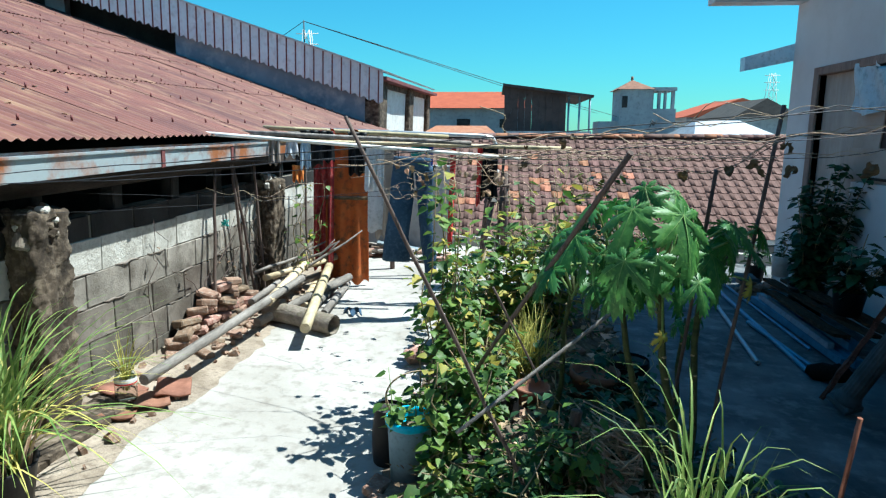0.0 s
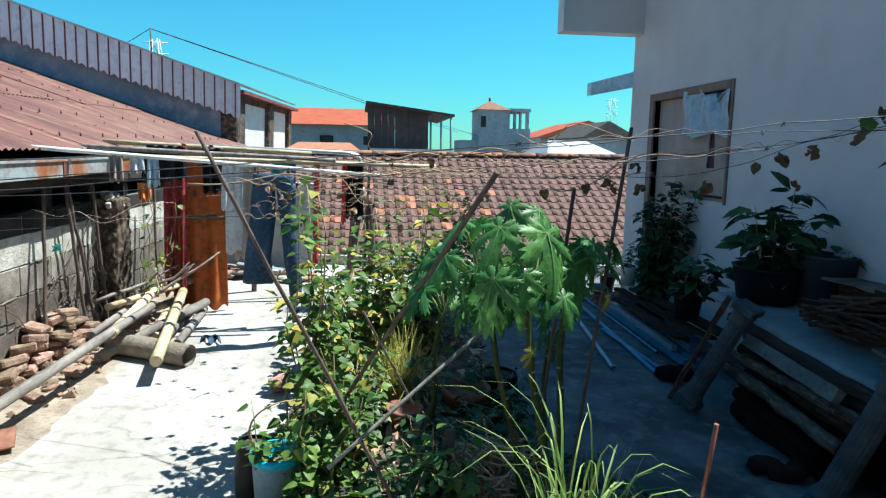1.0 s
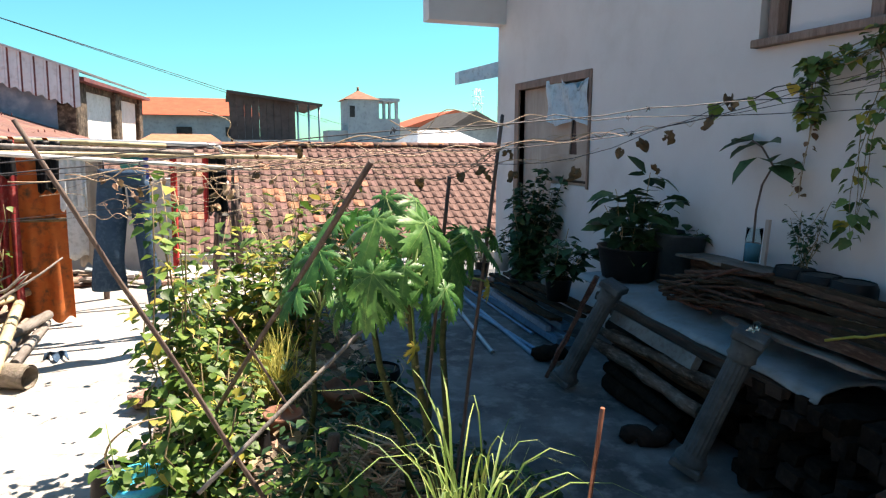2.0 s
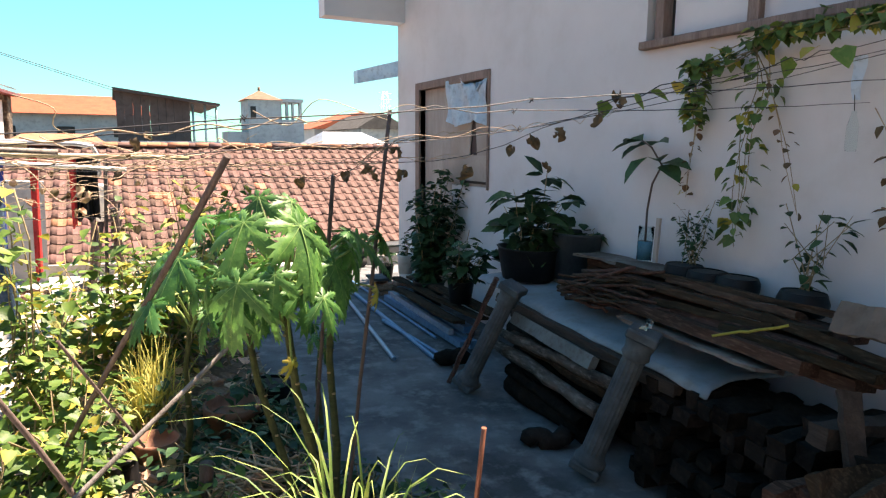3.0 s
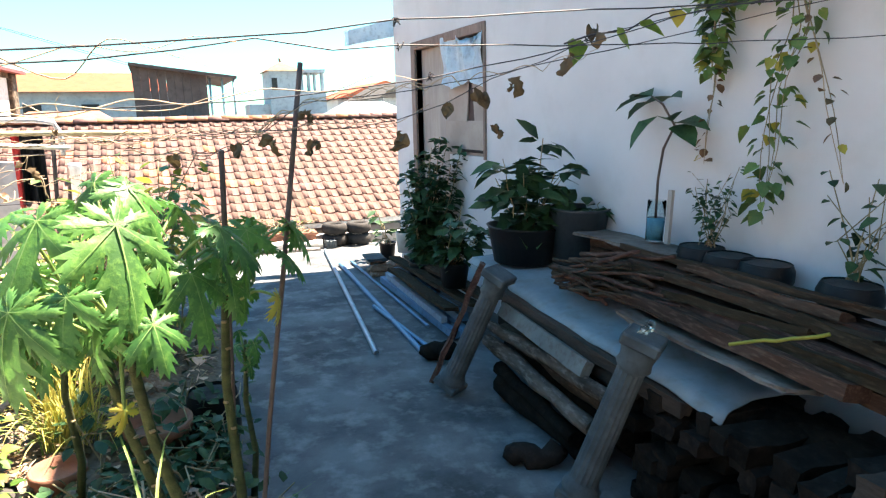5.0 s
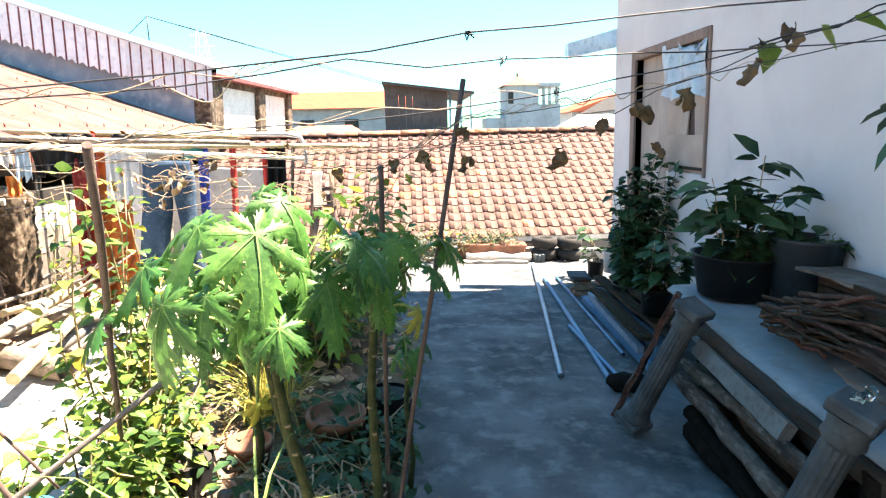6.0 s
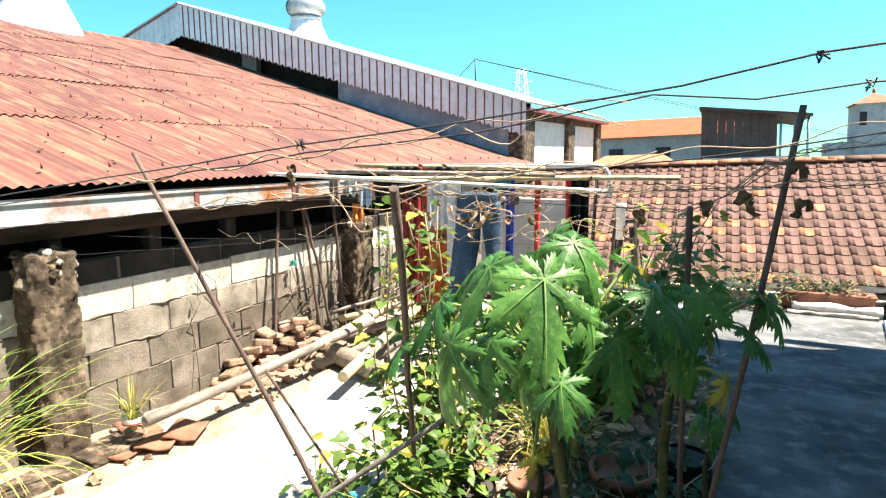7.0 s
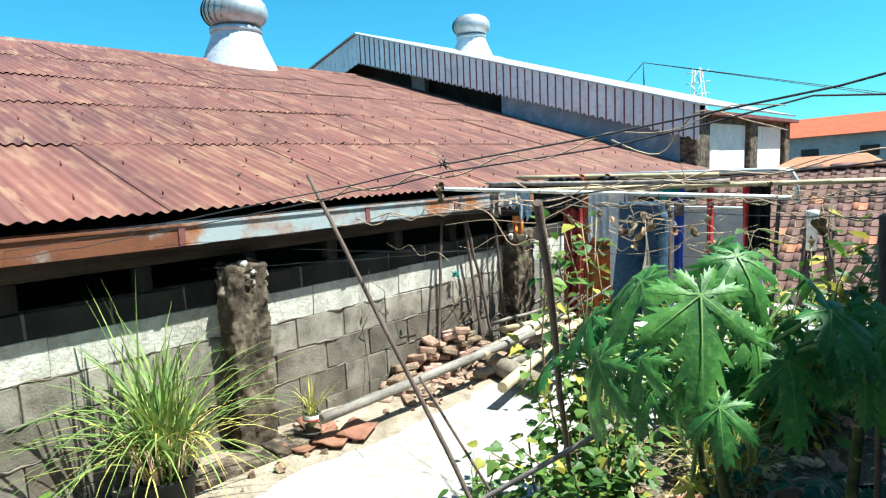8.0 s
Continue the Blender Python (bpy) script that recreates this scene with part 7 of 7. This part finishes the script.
def plumeria():
    p = thing("plumeria_cutting", (3.66, 4.72, 1.04), "bare-stemmed cutting with long leaves standing in a bottle", "plant")
    bm = B()
    lathe(bm, [(0.002, 0), (0.04, 0), (0.042, 0.1), (0.042, 0.2), (0.041, 0.2), (0.041, 0.1), (0.039, 0.003), (0.002, 0.003)], 18)
    part("bottle", bm, M["jarglass"], p, "cut clear bottle with blue water")
    bm = B()
    lathe(bm, [(0.002, 0.006), (0.0385, 0.006), (0.0405, 0.11), (0.002, 0.11)], 14)
    part("water", bm, M["water"], p, "blue water")
    bm = B()
    tube(bm, [(0, 0, 0.05), (0.01, 0.02, 0.3), (0.0, -0.01, 0.45), (0.0, -0.07, 0.56), (0.0, 0.02, 0.66), (0, 0.1, 0.7)], [0.007, 0.006, 0.006, 0.006, 0.005, 0.004], 7)
    part("stem", bm, M["stick"], p)
    verts, faces = [], []
    for foot, d in (((0, 0.1, 0.7), (0.1, 1, 0.25)), ((0, 0.1, 0.7), (-0.3, 0.6, -0.5)), ((0, 0.06, 0.68), (-0.2, 0.9, -0.9)), ((0, 0.02, 0.67), (-0.3, -0.7, 0.5)), ((0, -0.07, 0.57), (0, -1, 0.1)), ((0, -0.07, 0.56), (-0.2, -0.7, -0.7)), ((0, -0.05, 0.58), (-0.4, -0.3, 0.2)), ((0, 0.05, 0.6), (-0.3, 0.1, -1))):
        leaf_faces(verts, faces, foot, (d[0], d[1], d[2] * 0.35 + 0.1), (-0.3, 0, 1), 0.19, "oval", 0.3, 0.4)
    from_faces("leaves", verts, faces, M["leaf_dark"], p)
    bm = B()
    box(bm, -0.008, -0.1, 0, 0.008, -0.075, 0.26)
    part("wood_slat", bm, M["ply"], p, "pale wooden slat")
    p.scale = (1.17, 1.17, 1.1)
    return p


plumeria()

stand(before)

# ---- vines on the white wall ----
RW = random.Random(88)


def hang(pts, amp, n=3):
    """A wavering stem through the points."""
    return smooth_path([Vector(p) + rvec(amp, RW) * (0 < i < len(pts) - 1) for i, p in enumerate(pts)], n)


climber("wall_vine", (3.5, 4.35, 1.5), "green vine hanging down the white wall, dry towards its end", [hang([(3.46, 4.36 + RW.uniform(-0.06, 0.06), 2.2), (3.5, 4.34, 2.05), (3.5, 4.36, RW.uniform(1.8, 1.95))], 0.03) for _ in range(5)], 0.06, 16, "leaf_mid", "vine", "heart", 0.06, yellow=0.2, r0=0.003, hang=0.9, group="wall vines", seed=71)
climber("wall_vine", (3.5, 4.35, 1.4), "dry brown vine hanging down the white wall", [hang([(3.5, 4.34, 2.0), (3.52, 4.36, 1.8), (3.53, 4.38, 1.62), (3.54, 4.41, 1.42)], 0.02) for _ in range(2)], 0.045, 9, "dry", "vine", "crumpled", 0.03, yellow=0.1, hang=1, stem_m="twig", r0=0.003, group="wall vines", seed=70)
climber("wall_vine", (3.5, 4.0, 1.2), "leafy green vine hanging from the wires by the wall", [hang([(3.46, 3.93 + RW.uniform(-0.06, 0.06), 2.27), (3.48, 3.92 + RW.uniform(-0.05, 0.05), 2.02), (3.5, 3.985, 1.785), (3.5, 4.0 + RW.uniform(-0.04, 0.04), 1.5), (3.5, 4.017, RW.uniform(1.16, 1.35))], 0.03) for _ in range(4)], 0.06, 20, "leaf_mid", "vine", "heart", 0.07, yellow=0.18, r0=0.003, hang=0.9, group="wall vines", seed=72)
climber("wall_vine", (3.5, 3.7, 1.4), "thin half-dry vine hanging beside the leafy one", [hang([(3.5, 3.9, 2.1), (3.5, 3.8, 1.85), (3.5, 3.75, 1.67), (3.52, 3.68, 1.38)], 0.02) for _ in range(2)], 0.05, 6, "dry", "vine", "crumpled", 0.04, yellow=0.3, hang=1, stem_m="twig", r0=0.003, group="wall vines", seed=73)
climber("wall_vine", (3.5, 3.25, 1.2), "dry brown vine hanging near the bottle", [hang([(3.52, 3.36, 1.9), (3.54, 3.29, 1.74), (3.55, 3.27, 1.5), (3.55, 3.24, 1.16)], 0.01)], 0.055, 13, "dry", "vine", "crumpled", 0.025, yellow=0, hang=1.2, stem_m="twig", r0=0.003, group="wall vines", seed=74)
# The last sixty strands are unseen, added overhead to cut the sky light.
climber("trellis_vine", (3.3, 3.4, 2.1), "leafy vine trailing along the wires above head height, with unseen strands added to block sky", [hang([(3.5, 4.47, 2.17), (3.48, 4.2, 2.2), (3.45, 3.8, 2.28), (3.3, 3.2, 2.25)], 0.05) for _ in range(5)] + [hang([(3.5, 3.9, 2.28), (3.3, 3.3, 2.26), (3.0, 2.5, 2.25), (2.7, 1.8, 2.25)], 0.06) for _ in range(5)] + [wander((3.5, RW.uniform(0.5, 2.6), 2.3), (RW.uniform(1.7, 2.7), RW.uniform(-1.3, 1.6), 2.5), 10, 0.12, RW) for _ in range(60)], 0.065, 36, "leaf_mid", "vine", "heart", 0.09, yellow=0.2, hang=0.8, group="wall vines", seed=75)
before = settled()
climber("trellis_vine", (2.5, 3.6, 1.9), "few green leaves on the wires near the wall", [wander((2.4, 3.7, 1.9), (2.9, 3.55, 2.05), 6, 0.02, RW), wander((2.9, 3.5, 2.02), (3.4, 3.4, 2.18), 6, 0.03, RW)], 0.085, 4, "leaf", "vine", "heart", 0.03, yellow=0.2, hang=1.0, stem_m="wire", r0=0.003, group="wall vines", seed=76)
stand(before)


def hanging_bottle():
    b = thing("hanging_bottle", (3.52, 3.45, 1.7), "clear plastic bottle hanging upside down on a string", "bottle")
    bm = B()
    lathe(bm, [(0.002, 0.0), (0.022, 0.004), (0.026, 0.02), (0.026, 0.12), (0.012, 0.17), (0.011, 0.19)], 16)
    part("bottle", bm, M["jarglass"], b)
    bm = B()
    tube(bm, [(0, 0, 0.19), (0.0, 0.01, 0.3), (0.02, 0, 0.42)], 0.002, 4)
    part("string", bm, M["wire"], b)
    bm = B()
    grid(bm, 4, 8, lambda u, v: Vector((0.01 * math.sin(7 * v), (u - 0.5) * 0.07 * (1 - 0.5 * v), 0.44 - 0.2 * v)))
    part("plastic_strip", bm, M["film"], b, "strip of clear plastic film")
    return b


hanging_bottle()

before = settled()
# ---- junk at the north-west end ----
bm = B()
box(bm, -1.75, 9.82, 0.0, -0.4, 9.86, 1.15, jig=0.01)
solo("standing_screen", bm, M["greywall"], "plain grey screen standing at the terrace end", "screen")


def easel():
    e = thing("wooden_stand", (0.2, 9.3, 0), "dark wooden stand with crossed legs", "stand")
    for a, b in (((-0.12, 0, 0), (-0.06, 0.05, 1.12)), ((0.2, 0, 0), (0.14, 0.05, 1.15)), ((-0.1, -0.2, 0), (0.0, 0.05, 0.8)), ((0.16, 0.25, 0), (0.1, 0.05, 0.9))):
        bm = B()
        tube(bm, [a, b], 0.03, 6)
        part("leg", bm, M["stick"], e)
    for z in (0.45, 0.75, 0.95):
        bm = B()
        tube(bm, [(-0.12, 0.03, z), (0.2, 0.03, z + 0.02)], 0.022, 6)
        part("rung", bm, M["stick"], e)
    return e


easel()
bm = B()
lathe(bm, [(0.002, 0), (0.05, 0), (0.05, 0.34), (0.06, 0.36), (0.06, 0.4), (0.002, 0.4)], 16)
ob = solo("white_pipe_piece", bm, M["pvc"], "short piece of white pipe on the wooden stand", "pipe")
ob.location = (0.2, 9.24, 0.77)
for k in range(16):
    a = Vector((RNG.uniform(-1.6, 1.0), RNG.uniform(8.7, 9.7), 0.02 + 0.026 * (k % 3)))
    b = a + Vector((RNG.uniform(-0.6, 0.6), RNG.uniform(-0.3, 0.3), RNG.uniform(0, 0.1)))
    timber("scrap_board", a, b, RNG.uniform(0.05, 0.14), 0.025, M[RNG.choice(("wood", "ply", "greypole", "sheet"))], "scrap board in the junk heap", "board", RNG.uniform(-20, 20), "junk boards")
for k in range(12):
    b = brick_at(RNG.uniform(-1.5, 0.3), RNG.uniform(8.9, 9.6), 0.25 + RNG.uniform(0, 0.1) * 0, RNG.uniform(0, 180), 0, 0, "red brick in the junk heap")
    b.location.z = 0.004
    b["group"] = "junk bricks"
garment("sandal_cloth", (-0.92, 6.55, 0.06), (-0.78, 6.58, 0.06), 0.05, M["denim"], "small dark blue cloth dropped on the floor", 1.2, 2, 0.06, category="cloth")
for x in (-1.86,):
    for y, lean in ((5.95, -0.12), (6.35, 0.1), (6.42, 0.2), (6.75, 0.05), (8.0, -0.08)):
        pole("bamboo_stick", (x + 0.08, y + lean, 0), (x + 0.02, y - lean * 0.5, 1.3), 0.013, M["stick"], "thin dark stick leaning against the block wall", "stick", "sticks on the wall", wob=0.006)
bm = B()
for _ in range(4):
    tube(bm, [Vector((-1.85, 6.18, 0.83)) + rvec(0.03) for _ in range(5)], 0.006, 5)
solo("string_knot", bm, M["tealc"], "knot of teal string tied to a stick", "string")
climber("dry_wall_creeper", (-1.88, 6.2, 0.4), "leafless creeper climbing the block wall", [wander((-1.86, RNG.uniform(5.0, 7.2), 0.05), (-1.88, RNG.uniform(4.9, 7.4), RNG.uniform(0.6, 1.2)), 8, 0.07) for _ in range(14)], 0.03, 1, "dry", "creeper", "crumpled", 0.02, yellow=0, stem_m="stick", r0=0.004, seed=81)
climber("wall_foot_vine", (-1.5, 7.0, 0), "green climber at the foot of the second pillar", bundle(-1.5, 7.05, 0.15, 0.2, 0.3, 1.2, 6, random.Random(82), 0.2), 0.05, 8, "leaf", "vine", "heart", 0.07, yellow=0.3, seed=82)


def wall_foot_dirt():
    bm = B()

    def fn(u, v):
        x, y = 0.62 * u, 5.2 * v
        h = 0.035 * (1 - u) ** 1.5 + 0.02 * (1 - u) * noise.noise((x * 9, y * 5, 0)) + 0.008 * (1 - u) * noise.noise((x * 40, y * 40, 3))
        e = 0.14 * noise.noise((y * 1.7, 4, 0)) + 0.05 * noise.noise((y * 8, 1, 0))
        return Vector((WALL_W + 0.004 + x * (1 + 1.6 * e), 3.3 + y, max(0.002, h) if 0 < u < 1 else (0.001 if u == 1 else h)))
    grid(bm, 22, 130, fn)
    solo("wall_foot_dirt", bm, M["sand"], "strip of sandy dirt and crumbs along the wall foot", "dirt", kind="stuff", smooth=True)
    rng = random.Random(91)
    bm = B()
    for _ in range(160):
        r = rng.uniform(0.006, 0.024)
        m = pose(WALL_W + 0.04 + 0.5 * rng.random() ** 1.6, rng.uniform(3.3, 8.3), r * 0.5 + 0.008, rng.uniform(0, 90), rng.uniform(0, 90), rng.uniform(0, 180))
        box(bm, -r, -r * 1.2, -r * 0.7, r, r * 1.2, r * 0.7, m=m, jig=r * 0.3)
    solo("rubble_crumbs", bm, M["brick"], "small crumbs of brick and mortar by the wall", "rubble", kind="stuff")


wall_foot_dirt()

stand(before)

# ---- pieces of walls and roofs ----
def block_mesh(w, m):
    bm = B()
    if m == "strip":
        box(bm, 0, -0.004, 0.0, 0.03, w + 0.006, 0.207, bevel=0.002, jig=0.004)
    else:
        box(bm, 0, 0.002, 0.002, 0.03, w - 0.002, 0.206, bevel=0.004, jig=0.004)
    me = bpy.data.meshes.new("block")
    bm.to_mesh(me)
    bm.free()
    me.materials.append(M[m])
    return me


# The top course carries the eave's shade in its colour.
COURSES = [[block_mesh(0.4, m) for _ in range(4)] for m in ("blocklow", "blocklow", "blocklow", "block", "strip", "eave_shade")]
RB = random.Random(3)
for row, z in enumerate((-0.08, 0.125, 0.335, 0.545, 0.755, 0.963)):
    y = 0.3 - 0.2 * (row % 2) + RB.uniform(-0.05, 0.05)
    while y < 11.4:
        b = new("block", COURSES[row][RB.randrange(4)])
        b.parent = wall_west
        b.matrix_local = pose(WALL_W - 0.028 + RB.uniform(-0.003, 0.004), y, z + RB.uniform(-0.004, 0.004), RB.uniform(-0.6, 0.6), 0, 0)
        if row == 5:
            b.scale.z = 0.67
        y += 0.405 + RB.uniform(-0.004, 0.012)


# corrugated roof sheets, laid from the eave up
def sheet_mesh(width, length, wave=0.076, amp=0.009, m="rust"):
    bm = B()
    n = round(width / wave) * 6

    def fn(u, v):
        return Vector((-length * v, width * u, amp * math.sin(u * width / wave * 2 * math.pi)))
    grid(bm, n, 2, fn)
    me = bpy.data.meshes.new("roof_sheet")
    bm.to_mesh(me)
    bm.free()
    me.materials.append(M[m])
    return me


before = settled()
roof = thing("rusty_roof", (EAVE_X, 0, EAVE_Z), "wide roof of rusty corrugated iron sheets", "roof", kind="structure")
SHEETS = [sheet_mesh(0.836, 1.66), sheet_mesh(0.836, 1.66)]
pitch = math.degrees(math.atan(SLOPE))
stand(before)
RS = random.Random(4)
for row in range(5):
    d = row * 1.58
    k = 0
    y = ROOF_Y0
    while y < ROOF_Y1 - 0.1:
        s = new("roof_sheet", SHEETS[k % 2])
        s.parent = roof
        s.matrix_local = pose(-d * math.cos(radians(pitch)) + RS.uniform(-0.012, 0.012), y, d * math.sin(radians(pitch)) + 0.012 * row + 0.004 * (k % 2), 0, pitch + RS.uniform(-0.1, 0.1), 0)
        if row == 4:
            s.scale.x = 1.0
        y += 0.76
        k += 1
bm = B()
for row in range(12):
    d = 0.22 + row * 0.7
    y = ROOF_Y0 + 0.2
    while y < ROOF_Y1:
        p = Vector((-d * math.cos(radians(pitch)) + RS.uniform(-0.05, 0.05), y, d * math.sin(radians(pitch)) + 0.03))
        tube(bm, [p, p + Vector((0, 0, 0.035))], 0.007, 4)
        y += 0.42 + RS.uniform(-0.08, 0.08)
tagged(part("roof_nails", bm, M["maroon"], roof, "rusty nail heads"), kind="stuff")
verts, faces = [], []
for _ in range(260):
    d = RS.uniform(0.1, 7)
    p = Vector((-d * math.cos(radians(pitch)), RS.uniform(-2, 11.5), d * math.sin(radians(pitch)) + 0.016))
    leaf_faces(verts, faces, p, (RS.uniform(-1, 1), RS.uniform(-1, 1), 0.1), (0, 0, 1), RS.uniform(0.02, 0.05), "crumpled", 0.1, 0.5)
tagged(from_faces("roof_litter", verts, faces, M["dry"], roof, "dry leaves scattered on the roof"), kind="stuff")


# clay pantiles
def tile_mesh(m, seed):
    rng = random.Random(seed)
    bm = B()
    prof = [(-0.005, 0.008), (0.024, 0.02), (0.05, 0.009), (0.072, 0.004), (0.13, 0.0), (0.17, 0.008)]
    top = [bm.verts.new((x, 0.235, z)) for x, z in prof]
    bot = [bm.verts.new((x, 0, z + 0.0065)) for x, z in prof]
    und = [bm.verts.new((x, 0.002, z - 0.002)) for x, z in prof]
    for i in range(5):
        f = bm.faces.new((bot[i], bot[i + 1], top[i + 1], top[i]))
        f.smooth = i < 3
        bm.faces.new((und[i], und[i + 1], bot[i + 1], bot[i]))
    me = bpy.data.meshes.new("roof_tile")
    bm.to_mesh(me)
    bm.free()
    me.materials.append(M[m])
    return me


TILES, NEW_TILES = [tile_mesh("tile", k) for k in range(3)], [tile_mesh("tile_new", 9)]
tp = math.degrees(math.atan2(TR_Z - TE_Z, TR_Y - TE_Y))
t_run = math.hypot(TR_Z - TE_Z, TR_Y - TE_Y)
ROWS = 15
expo = t_run / ROWS
RT = random.Random(6)
rest = B()
o = tiled_house_ob.location
c, s_ = math.cos(radians(tp)), math.sin(radians(tp))
for row in range(ROWS):
    for col in range(-10, 50):
        x = col * 0.17 + 0.004
        d = row * expo
        m = pose(x - o.x + RT.uniform(-0.004, 0.004), TE_Y - 0.04 + d * c - o.y, TE_Z + d * s_ - o.z + RT.uniform(-0.003, 0.003), tp - 1.2 + RT.uniform(-0.5, 0.5), RT.uniform(-1, 1), RT.uniform(-1.2, 1.2))
        fresh = RT.random() < 0.05 or (RT.random() < 0.35 and noise.noise((col * 0.4, row * 0.9, 2)) > 0.42)
        if -7 <= col < 19 and row < 11 or -6 <= col < 8 and row == 11:
            t = new("roof_tile", NEW_TILES[0] if fresh else TILES[RT.randrange(3)])
            t.parent = tiled_house_ob
            t.matrix_local = m
        else:
            k = len(rest.verts)
            rest.from_mesh(NEW_TILES[0] if fresh else TILES[0])
            rest.verts.ensure_lookup_table()
            bmesh.ops.transform(rest, matrix=m, verts=rest.verts[k:])
tagged(part("roof_tiles", rest, M["tile"], tiled_house_ob, "weathered clay tiles"), kind="stuff")
for k in range(50):
    bm = B()
    grid(bm, 8, 1, lambda u, v: Vector((0.32 * v, 0.11 * math.cos(math.pi * u), 0.07 * math.sin(math.pi * u))))
    solid(bm, 0.012)
    t = part("ridge_tile", bm, M["tile_new"] if RT.random() < 0.45 else M["tile"], tiled_house_ob)
    t.matrix_local = pose(-1.7 + k * 0.21 - o.x, TR_Y - o.y, TR_Z - o.z + 0.01, 0, RT.uniform(-2, 2), RT.uniform(-2, 2))
bm = B()
box(bm, -1.7 - o.x, TE_Y - 0.02 - o.y, TE_Z - 0.07 - o.z, 8.7 - o.x, TE_Y + 0.03 - o.y, TE_Z - 0.005 - o.z)
part("eave_board", bm, M["pvc"], tiled_house_ob, "pale eave board")
